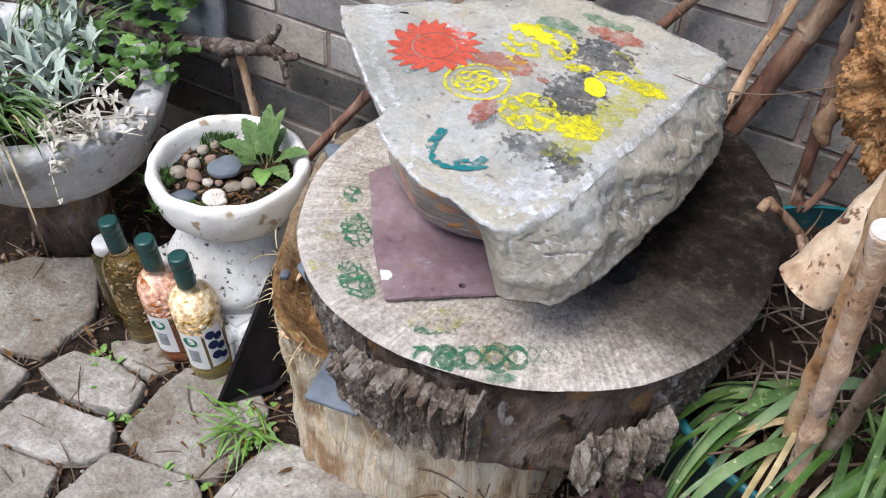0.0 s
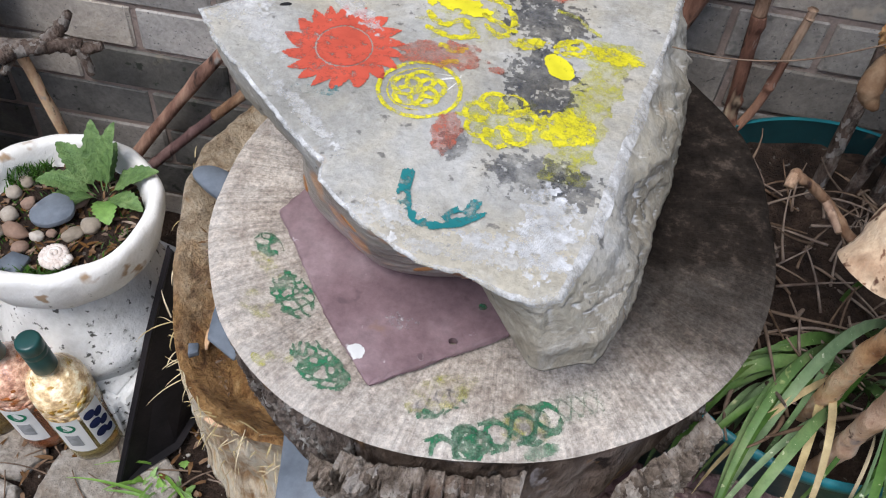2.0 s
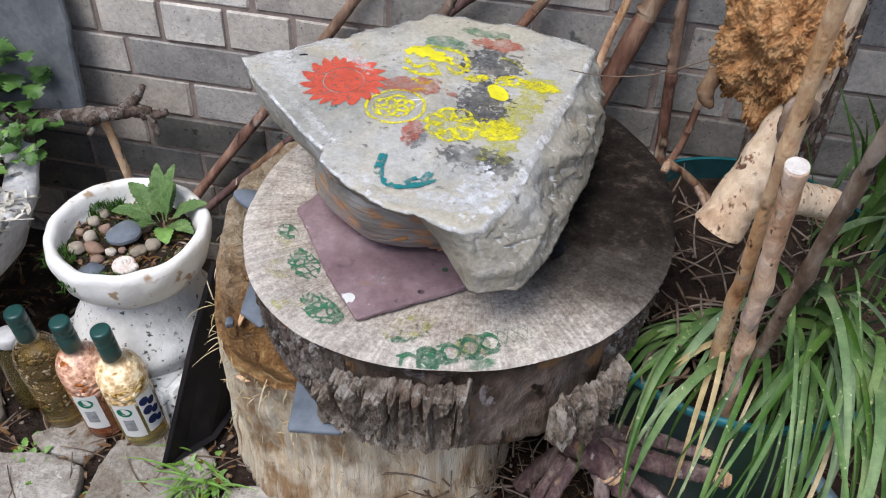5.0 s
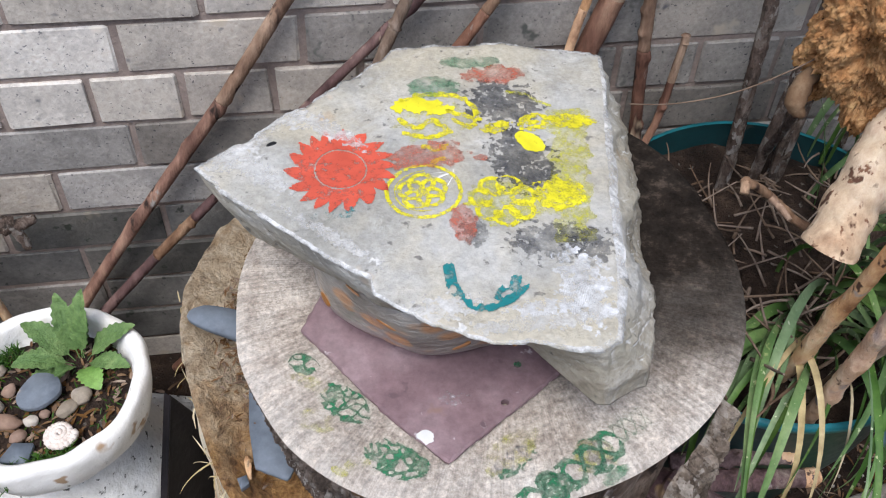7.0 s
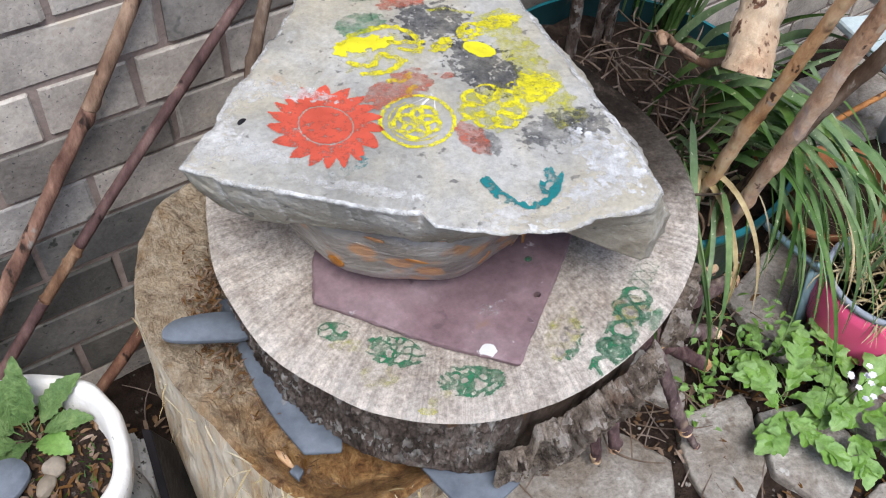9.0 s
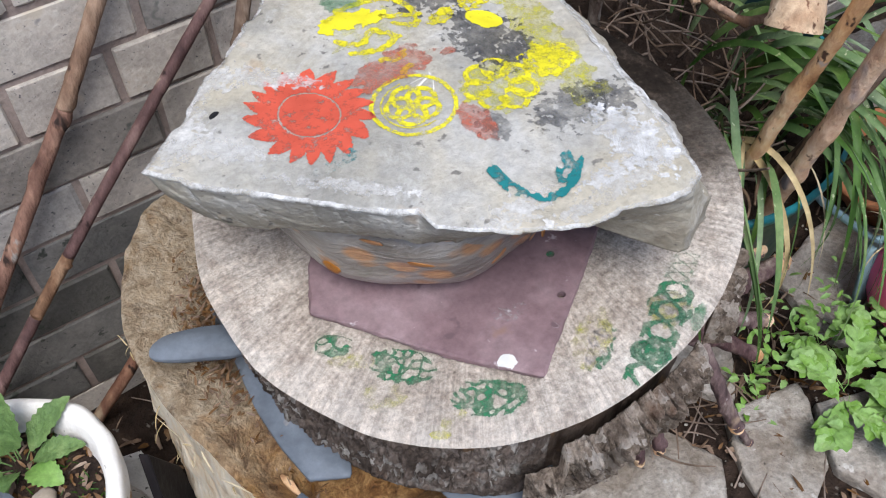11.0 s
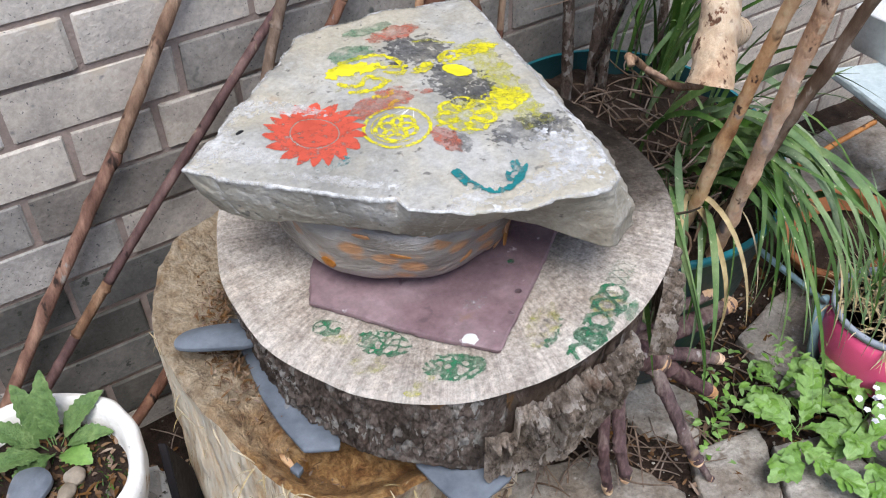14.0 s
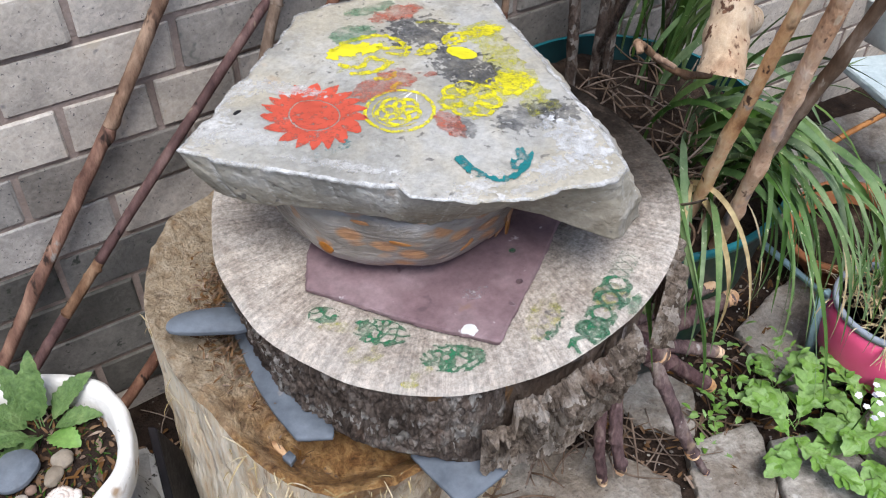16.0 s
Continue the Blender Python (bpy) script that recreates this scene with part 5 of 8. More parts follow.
# ---- paint on the stone
def strokes(lines, thick):
    """Brush strokes along curves, uneven in width."""
    runs = [spline([(x, y, 0) for x, y in line], 14 * len(line), False) for line in lines]
    dots = [p for run in runs for p in run]
    return lambda x, y: any((x - p.x) ** 2 + (y - p.y) ** 2 < (thick * (1 + 0.9 * noise.noise(Vector((x * 160, y * 160, 4))))) ** 2 for p in dots)


def blot(cx, cy, rx, ry, turn=0.0, rag=0.35, size=90):
    c, s = math.cos(radians(turn)), math.sin(radians(turn))
    def inside(x, y):
        u, v = (x - cx) * c + (y - cy) * s, -(x - cx) * s + (y - cy) * c
        return (u / rx) ** 2 + (v / ry) ** 2 < 1 + fractal(x, y, cx * 9, size, rag, 3)
    return inside


def box_of(cx, cy, r):
    return (cx - r, cy - r, cx + r, cy + r)


def knot(cx, cy, loops, ring_r, offset, thick, phase=0.0, squash=1.0):
    """Interlaced rings round a middle."""
    mids = [(cx + offset * math.cos(phase + 2 * math.pi * k / loops), cy + squash * offset * math.sin(phase + 2 * math.pi * k / loops)) for k in range(loops)]
    return lambda x, y: any(abs(math.hypot(x - a, (y - b) / squash) - ring_r) < thick for a, b in mids)


def sun_shape(x, y):
    dx, dy = (x + 0.188) / 0.9, y + 0.343
    r, a = math.hypot(dx, dy), math.atan2(dy, dx)
    ray = abs(((a * 18 / (2 * math.pi) + 1.1 * r / 0.06 + 0.25 * math.sin(3 * a)) % 1) - 0.5) * 2
    return r < 0.043 + 0.016 * ray ** 0.8 + wob(x, y, 0, 200, 0.002) and not 0.0262 < r < 0.0276


CELL = 0.001
decal("painted_sun", sun_shape, box_of(-0.187, -0.343, 0.068), CELL, stone_tree, RED, stone, label="red painted sun with wavy rays")
decal("painted_ring", lambda x, y: 0.0325 < math.hypot(x + 0.114, y + 0.383) < 0.0362 or (0.026 < math.hypot(x + 0.114, y + 0.383) < 0.0275 and x < -0.11), box_of(-0.114, -0.383, 0.04), CELL, stone_tree,
      YELLOW, stone, label="yellow painted ring")
decal("painted_knot", knot(-0.115, -0.383, 5, 0.0112, 0.0108, 0.0024, 0.3), box_of(-0.116, -0.381, 0.03), CELL, stone_tree, YELLOW, stone, label="yellow painted knot")
wreath = knot(-0.043, -0.404, 7, 0.0105, 0.0195, 0.0024, 0.2, 1.05)
decal("painted_knot", lambda x, y: wreath(x, y) and noise.noise(Vector((x * 70, y * 70, 31))) > -0.28, box_of(-0.043, -0.404, 0.036), CELL, stone_tree, YELLOW, stone, label="yellow painted knot wreath")
wash = blot(-0.04, -0.404, 0.035, 0.034, 0, 0.5)
decal("paint_wash", wash, box_of(-0.04, -0.404, 0.05), 0.0016, stone_tree, YELLOWSPRAY, stone, 0.0005, "thin yellow wash")
decal("painted_panel", strokes([[(-0.126, -0.279), (-0.11, -0.293), (-0.092, -0.286), (-0.078, -0.305)], [(-0.08, -0.244), (-0.06, -0.254), (-0.048, -0.272), (-0.056, -0.3), (-0.07, -0.288)],
                               [(-0.12, -0.252), (-0.095, -0.243), (-0.07, -0.25)], [(-0.122, -0.3), (-0.1, -0.31), (-0.08, -0.304)], [(-0.075, -0.272), (-0.06, -0.28), (-0.046, -0.288)],
                               [(-0.105, -0.322), (-0.095, -0.328), (-0.085, -0.324)], [(-0.1, -0.345), (-0.09, -0.342)]], 0.0032),
      (-0.14, -0.36, -0.03, -0.23), CELL, stone_tree, YELLOW, stone, label="yellow painted scroll panel")
decal("painted_panel", blot(-0.1, -0.263, 0.029, 0.013, -14, 0.9), box_of(-0.1, -0.263, 0.042), CELL, stone_tree, YELLOWSOLID, stone, label="solid yellow blot")
decal("paint_wash", blot(-0.09, -0.285, 0.042, 0.028, 0, 0.8), box_of(-0.09, -0.285, 0.06), 0.0014, stone_tree, YELLOWTHIN, stone, 0.0005, "thin yellow wash")
decal("painted_leaf", blot(-0.002, -0.326, 0.0165, 0.0115, -50, 0.25), box_of(-0.002, -0.326, 0.03), CELL, stone_tree, YELLOWSOLID, stone, label="solid yellow leaf")
decal("painted_scroll", strokes([[(-0.006, -0.305), (-0.002, -0.291), (0.012, -0.284), (0.022, -0.29), (0.014, -0.303), (0.0, -0.306)], [(0.002, -0.298), (0.01, -0.294)]], 0.0036), box_of(0.008, -0.295, 0.026), CELL, stone_tree, YELLOW, stone, label="yellow scroll")
decal("painted_scroll", blot(-0.03, -0.301, 0.02, 0.0085, 14, 1.0, 120), box_of(-0.03, -0.301, 0.034), CELL, stone_tree, YELLOW, stone, label="yellow scroll")
decal("painted_scroll", blot(0.046, -0.294, 0.023, 0.0115, -10, 0.8, 110), box_of(0.046, -0.294, 0.036), CELL, stone_tree, YELLOW, stone, label="yellow scroll end")
decal("painted_scroll", strokes([[(-0.01, -0.246), (0.008, -0.25), (0.02, -0.262), (0.03, -0.268)]], 0.0022), box_of(0.01, -0.256, 0.03), CELL, stone_tree, YELLOWSPRAY, stone, label="thin yellow scroll")


def column(x, y):
    t = (-0.275 - y) / 0.185
    if not 0 < t < 1:
        return False
    mid = 0.046 - 0.036 * t
    return abs(x - mid) < 0.019 + wob(x, y, 2, 90, 0.012) and True


decal("painted_column", column, (-0.03, -0.47, 0.09, -0.26), 0.0014, stone_tree, YELLOWSPRAY, stone, 0.0006, "thin yellow spray")
decal("painted_patch", blot(0.011, -0.4, 0.023, 0.021, 0, 1.1, 110), box_of(0.011, -0.4, 0.045), CELL, stone_tree, YELLOW, stone, label="bright yellow patch")
for cx, cy, rx, ry, m, label in ((-0.018, -0.264, 0.033, 0.034, BLACKPAINT, "worn black patch"), (-0.014, -0.348, 0.028, 0.04, BLACKPAINT, "worn black patch"),
                                 (-0.076, -0.44, 0.012, 0.017, BLACKTHIN, "worn black smear"), (-0.012, -0.455, 0.034, 0.022, BLACKTHIN, "worn black smear"), (0.022, -0.465, 0.02, 0.02, BLACKTHIN, "worn black smear"),
                                 (-0.02, -0.214, 0.032, 0.016, REDTHIN, "worn red patch"), (-0.105, -0.335, 0.04, 0.018, REDTHIN, "worn red smear"), (-0.083, -0.428, 0.012, 0.024, REDTHIN, "worn red smear"),
                                 (-0.055, -0.345, 0.007, 0.0045, REDTHIN, "red fleck"), (-0.04, -0.19, 0.034, 0.01, GREENTHIN, "worn green smear"), (-0.085, -0.232, 0.026, 0.018, GREENTHIN, "worn green smear"),
                                 (-0.198, -0.402, 0.022, 0.007, paint("thin_teal_paint", (0.05, 0.25, 0.26), 0.42, 90, 0.08), "teal smear"), (0.0, -0.52, 0.014, 0.018, CHALK, "white chalky patch"), (-0.272, -0.335, 0.045, 0.012, CHALK, "white chalky streak"),
                                 (0.008, -0.51, 0.02, 0.04, WHITESMEAR, "chalk-white smear"), (-0.03, -0.53, 0.028, 0.008, WHITESMEAR, "chalk-white smear"), (-0.285, -0.31, 0.014, 0.035, CHALK, "white chalky streak"), (-0.11, -0.52, 0.03, 0.012, CHALK, "white chalky patch"), (-0.245, -0.26, 0.03, 0.02, CHALK, "white chalky patch"), (-0.29, -0.3, 0.03, 0.016, CHALK, "white chalky streak"), (-0.2, -0.28, 0.05, 0.01, CHALK, "white chalky streak"), (-0.04, -0.545, 0.06, 0.008, CHALK, "white chalky edge"), (-0.2, -0.43, 0.05, 0.006, CHALK, "white chalky edge")):
    turn = -42 if label.endswith("streak") or (label.endswith("edge") and cx < -0.1) else 0
    soft_edge = m in (CHALK, WHITESMEAR, BLACKPAINT, BLACKTHIN)
    decal("paint_mark", blot(cx, cy, rx, ry, turn, 1.5 if soft_edge else 0.7, 170 if soft_edge else 90), box_of(cx, cy, max(rx, ry) * 1.7), 0.0012, stone_tree, m, stone, 0.0007 if m in (BLACKPAINT, BLACKTHIN) else 0.001, label)
crescent = [(-0.104, -0.478, 0), (-0.103, -0.5, 0), (-0.094, -0.516, 0), (-0.08, -0.524, 0), (-0.066, -0.519, 0), (-0.057, -0.51, 0), (-0.049, -0.503, 0)]
hook = spline(crescent, 50, False)
girth = [0.0052 + 0.0045 * max(0, min(1, (k - 30) / 8)) - 0.0035 * math.exp(-((k - 15) / 2.5) ** 2) for k in range(50)]
decal("painted_crescent", lambda x, y: any((x - p.x) ** 2 + (y - p.y) ** 2 < g * g for p, g in zip(hook, girth)) and noise.noise(Vector((x * 130, y * 130, 2))) > -0.2, (-0.12, -0.54, -0.03, -0.46), CELL, stone_tree, TEALPAINT, stone, 0.0017,
      "teal painted crescent")
crack = part("dark_pit", pebble((-0.253, -0.303, rock_top(-0.253, -0.303) - 0.0015), (0.018, 0.008, 0.004), 0.6), CHARCOAL, stone, "dark pit in the rock")

# ---- stencils on the slab
def band(ax, ay, bx, by, half, wave, thick=0.0019):
    """Two crossing waves between two points: plaited knotwork."""
    length = math.hypot(bx - ax, by - ay)
    ux, uy = (bx - ax) / length, (by - ay) / length
    def inside(x, y):
        u, v = (x - ax) * ux + (y - ay) * uy, -(x - ax) * uy + (y - ay) * ux
        if not 0 < u < length or abs(v) > half:
            return False
        s = math.sin(2 * math.pi * u / wave)
        return abs(v - half * 0.8 * s) < thick * 1.3 or abs(v + half * 0.8 * s) < thick * 1.3 or abs(abs(v) - half * 0.85) < thick * 0.6 and math.sin(2 * math.pi * u / wave * 2) > 0
    return inside


def tangle(cx, cy, rx, ry, turn, seed, width=0.13):
    """Calligraphic curls within an oval."""
    c, t = math.cos(radians(turn)), math.sin(radians(turn))
    def inside(x, y):
        u, v = (x - cx) * c + (y - cy) * t, -(x - cx) * t + (y - cy) * c
        if (u / rx) ** 2 + (v / ry) ** 2 > 1 + wob(x, y, seed, 110, 0.4):
            return False
        return abs(noise.noise(Vector((u * 85, v * 120, seed)))) < width or abs(noise.noise(Vector((u * 60, v * 60, seed + 7)))) < width * 0.5
    return inside


for inside, box, m, label in (
        (band(-0.05, -0.622, 0.05, -0.564, 0.0165, 0.047, 0.003), (-0.08, -0.65, 0.08, -0.54), GREEN, "green plaited stencil"),
        (knot(0.024, -0.579, 4, 0.0105, 0.0075, 0.0025, 0.6), box_of(0.024, -0.579, 0.026), GREEN, "green round knot stencil"),
        (knot(-0.02, -0.604, 3, 0.0095, 0.007, 0.0024, 0.2), box_of(-0.02, -0.604, 0.026), GREEN, "green round knot stencil"),
        (band(0.048, -0.561, 0.082, -0.543, 0.012, 0.024, 0.0012), box_of(0.065, -0.552, 0.03), GREENTHIN, "faint green stencil"),
        (blot(0.037, -0.601, 0.018, 0.0055, 28, 0.5), box_of(0.037, -0.601, 0.028), GREENTHIN, "green smear"),
        (tangle(-0.052, -0.573, 0.026, 0.012, 32, 9.0, 0.14), box_of(-0.052, -0.573, 0.036), GREEN, "green scroll stencil"),
        (blot(-0.052, -0.562, 0.034, 0.016, 30, 0.6), box_of(-0.052, -0.562, 0.045), YELLOWTHIN, "faint yellow wash"),
        (blot(0.024, -0.579, 0.022, 0.018, 0, 0.6), box_of(0.024, -0.579, 0.032), YELLOWTHIN, "faint yellow wash"),
        (tangle(-0.241, -0.437, 0.017, 0.011, -40, 1.0), box_of(-0.241, -0.437, 0.026), GREEN, "green knot stencil"),
        (tangle(-0.203, -0.489, 0.031, 0.017, -48, 2.0, 0.19), box_of(-0.203, -0.489, 0.044), GREEN, "green leafy stencil"),
        (tangle(-0.16, -0.558, 0.032, 0.017, -32, 5.0, 0.17), box_of(-0.16, -0.558, 0.044), GREEN, "green leafy stencil"),
        (blot(-0.232, -0.505, 0.02, 0.012, -30, 0.7), box_of(-0.232, -0.505, 0.03), YELLOWTHIN, "yellow smear"),
        (blot(-0.236, -0.46, 0.02, 0.007, -30, 0.7), box_of(-0.236, -0.46, 0.03), YELLOWTHIN, "yellow smear"),
        (blot(-0.213, -0.562, 0.008, 0.0035, -35, 0.8), box_of(-0.213, -0.562, 0.015), YELLOWSPRAY, "yellow fleck on the rim"),
        (blot(-0.195, -0.556, 0.012, 0.006, 0, 0.6), box_of(-0.195, -0.556, 0.02), YELLOWTHIN, "yellow smear")):
    decal("stencil", inside, box, CELL, slab_tree, m, slab, 0.0012, label)
coal = part("charcoal_lump", pebble((0.088, -0.408, 0.5345), (0.036, 0.03, 0.028), 0.4, 3), CHARCOAL)
tagged(coal, "black charcoal lump on the sawn slab", "charcoal")

# ---------------------------------------------------------------- planted bowl on its pedestal
POT = (-0.571, -0.297)
pot = thing("planted_bowl", "flaking white bowl planter with pebbles, moss and a leafy plant", "planter", (0, 0, 0))
part("bowl", lathe([(0.05, 0.236), (0.08, 0.239), (0.102, 0.252), (0.119, 0.277), (0.1245, 0.303), (0.126, 0.322), (0.125, 0.331), (0.121, 0.336), (0.1125, 0.3365), (0.1065, 0.329), (0.102, 0.31), (0.1, 0.29), (0.02, 0.285)],
                   120, 0.045, POT, 24), POTPAINT, pot, "white paint flaking to tan clay at the rim")
soil_rings = []
for k in range(12):
    f = (k + 0.3) / 11.3
    soil_rings.append([(POT[0] + 0.104 * f * math.cos(a), POT[1] + 0.104 * f * math.sin(a), 0.301 - 0.004 * f + fractal(f * math.cos(a), f * math.sin(a), 0, 6, 0.005, 4)) for a in [2 * math.pi * i / 60 for i in range(60)]])
part("soil", skin(soil_rings, True, False), SOIL, pot, "dark gritty soil")
pedestal = thing("pedestal", "weathered white concrete pedestal with a round foot and square plinth", "pedestal")
part("foot", lathe([(0.06, 0.243), (0.085, 0.24), (0.09, 0.225), (0.097, 0.2), (0.105, 0.178), (0.114, 0.158), (0.122, 0.146), (0.125, 0.134), (0.122, 0.12), (0.115, 0.112), (0.118, 0.1), (0.05, 0.1)], 84, 0.02, POT, 20), PEDESTAL, pedestal, "round moulded foot")
bm = bmesh.new()
bmesh.ops.create_cube(bm, size=1)
bmesh.ops.bevel(bm, geom=list(bm.edges), offset=0.05, segments=3, affect="EDGES")
bmesh.ops.subdivide_edges(bm, edges=list(bm.edges), cuts=3, use_grid_fill=True)
for v in bm.verts:
    v.co = (v.co.x * 0.262, v.co.y * 0.262, v.co.z * 0.104)
    v.co += Vector((wob(*v.co, 18, 0.004), wob(v.co.y, v.co.x, v.co.z, 18, 0.004), wob(v.co.z, v.co.x, v.co.y, 18, 0.003)))
bmesh.ops.rotate(bm, verts=bm.verts, matrix=Matrix.Rotation(radians(-14), 3, "Z"))
bmesh.ops.translate(bm, verts=bm.verts, vec=(-0.578, -0.275, 0.05))
part("plinth", bm, PEDESTAL, pedestal, "square plinth with rounded edges")

for x, y, size, turn, m, label in ((-0.64, -0.338, (0.034, 0.028, 0.024), 0.3, PEBBLE, "pale round pebble"), (-0.633, -0.307, (0.027, 0.025, 0.022), 0, PEBBLE, "grey round pebble"),
                                   (-0.615, -0.33, (0.048, 0.026, 0.02), -0.3, BROWNPEBBLE, "oval brown pebble"), (-0.598, -0.352, (0.025, 0.02, 0.018), 0.5, BROWNPEBBLE, "small brown pebble"),
                                   (-0.586, -0.331, (0.022, 0.018, 0.016), 0, PEBBLE, "small tan pebble"), (-0.645, -0.272, (0.024, 0.022, 0.02), 0.6, PEBBLE, "whitish pebble"),
                                   (-0.638, -0.25, (0.022, 0.02, 0.018), 0.2, PEBBLE, "white pebble"), (-0.62, -0.283, (0.024, 0.02, 0.016), 1.2, BROWNPEBBLE, "brown pebble"),
                                   (-0.572, -0.322, (0.016, 0.014, 0.012), 0, BROWNPEBBLE, "orange-brown pebble"), (-0.545, -0.318, (0.035, 0.022, 0.018), 0.8, PEBBLE, "cream stone chip"),
                                   (-0.53, -0.302, (0.03, 0.03, 0.02), 0.1, PEBBLE, "cream lumpy stone"), (-0.655, -0.3, (0.018, 0.015, 0.014), 0, BROWNPEBBLE, "small brown pebble"),
                                   (-0.56, -0.27, (0.04, 0.014, 0.01), 1.0, BROWNPEBBLE, "brown bark strip")):
    ob = part("pebble", pebble((x, y, 0.302 + size[2] * 0.25), [0.84 * k for k in size], turn, x * 50), m)
    tagged(ob, label + " on the bowl's soil", "pebble", "pebbles in the bowl")
flat = part("flat_stone", plate([(-0.605, -0.298), (-0.587, -0.272), (-0.56, -0.278), (-0.553, -0.3), (-0.575, -0.318), (-0.598, -0.316)], 0.31, 0.318, 0.002, 50, (0.05, 0.12), straight=False), SLATE)
tagged(flat, "flat blue-grey slate pebble on the bowl's soil", "pebble", "pebbles in the bowl")
flat = part("flat_stone", plate([(-0.615, -0.385), (-0.6, -0.363), (-0.575, -0.367), (-0.58, -0.392)], 0.302, 0.309, 0.002, 40, (0.05, 0.12)), SLATE)
tagged(flat, "dark slate piece half sunk in the bowl's soil", "pebble", "pebbles in the bowl")
bm = bmesh.new()
for k in range(60):
    a, r = k * 0.32, 0.002 + 0.0145 * k / 60
    c = Vector((-0.545 + r * math.cos(a), -0.362 + r * math.sin(a), 0.322 - 0.006 * k / 60))
    bmesh.ops.create_icosphere(bm, subdivisions=1, radius=0.003 + 0.0035 * k / 60, matrix=Matrix.Translation(c))
snail = part("snail_shell", bm, SHELL)
tagged(snail, "bleached spiral snail shell on the bowl's soil", "shell")
rngm = random.Random(5)
bm = bmesh.new()
for cx, cy, r in ((-0.655, -0.362, 0.026), (-0.607, -0.408, 0.02), (-0.565, -0.395, 0.016), (-0.65, -0.245, 0.02), (-0.535, -0.385, 0.012), (-0.625, -0.232, 0.016)):
    for k in range(int(r * 6500)):
        a, q = rngm.uniform(0, 6.283), r * math.sqrt(rngm.random())
        grass_blade(bm, (cx + q * math.cos(a), cy + q * math.sin(a), 0.3 + 0.012 * (1 - (q / r) ** 2)), rngm.uniform(0, 360), rngm.uniform(40, 88), rngm.uniform(0.008, 0.018), 0.0018, 40, 4)
for k in range(260):
    a, q = rngm.uniform(0, 6.283), 0.1 * math.sqrt(rngm.random())
    grass_blade(bm, (POT[0] + q * math.cos(a), POT[1] + q * math.sin(a), 0.299), rngm.uniform(0, 360), rngm.uniform(20, 80), rngm.uniform(0.006, 0.014), 0.0015, 40, 4)
tagged(part("moss_tuft", bm, MOSS), "bright green moss tufts on the bowl's soil", "moss", kind="stuff")
bm = bmesh.new()
for k in range(330):
    a, q = rngm.uniform(0, 6.283), 0.1 * math.sqrt(rngm.random())
    grass_blade(bm, (POT[0] + q * math.cos(a), POT[1] + q * math.sin(a), 0.301), rngm.uniform(0, 360), rngm.uniform(0, 30), rngm.uniform(0.006, 0.02), rngm.uniform(0.002, 0.006), 30, 4)
tagged(part("bowl_debris", bm, LITTER), "brown leaf scraps and bark bits on the bowl's soil", "leaf litter", kind="stuff")
plant = thing("leafy_plant", "young broad-leaved green plant growing in the white bowl", "plant")
for az, rise, length, width, bend, m in ((62, 82, 0.112, 0.038, 30, LEAF), (108, 80, 0.104, 0.037, 34, LEAF), (14, 52, 0.09, 0.036, 48, LEAF), (-58, 34, 0.06, 0.037, 55, LIGHTLEAF), (192, 46, 0.082, 0.042, 60, LEAF),
                                        (218, 28, 0.068, 0.038, 45, LEAF), (152, 58, 0.09, 0.038, 55, LEAF), (245, 60, 0.05, 0.024, 50, LEAF), (-22, 40, 0.075, 0.032, 60, LEAF), (85, 60, 0.07, 0.03, 40, LEAF)):
    bm = bmesh.new()
    leaf(bm, (-0.54 + 0.008 * math.cos(radians(az)), -0.245 + 0.008 * math.sin(radians(az)), 0.3), az, rise, length * 0.95, width * 0.86, bend, 8, 0.17, 40, 0.16, 0.1)
    part("leaf", bm, LIGHTLEAF if m is LIGHTLEAF else BOWLLEAF, plant, "yellowing leaf" if m is LIGHTLEAF else "")

# ---------------------------------------------------------------- bottles
BODY = [(0.034, 0.0), (0.0368, 0.004), (0.037, 0.02), (0.037, 0.164), (0.0362, 0.178), (0.0322, 0.193), (0.024, 0.206), (0.0165, 0.214), (0.0132, 0.224), (0.0128, 0.262)]


def bent(bm_, r, a0, a1, z0, z1, inset=0.0, rows_=8, cols_=18):
    """A curved paper patch on a cylinder."""
    g = [[bm_.verts.new(((r + inset) * math.cos(a0 + (a1 - a0) * i / cols_), (r + inset) * math.sin(a0 + (a1 - a0) * i / cols_), z0 + (z1 - z0) * j / rows_)) for i in range(cols_ + 1)] for j in range(rows_ + 1)]
    for a, b in zip(g, g[1:]):
        for i in range(cols_):
            bm_.faces.new((a[i], a[i + 1], b[i + 1], b[i]))


def disc_on(bm_, r, a, z, size, lift, tall=1.0):
    ring = [bm_.verts.new(((r + lift) * math.cos(a + size * math.cos(t) / r), (r + lift) * math.sin(a + size * math.cos(t) / r), z + size * tall * math.sin(t))) for t in [2 * math.pi * k / 20 for k in range(20)]]
    bm_.faces.new(ring)


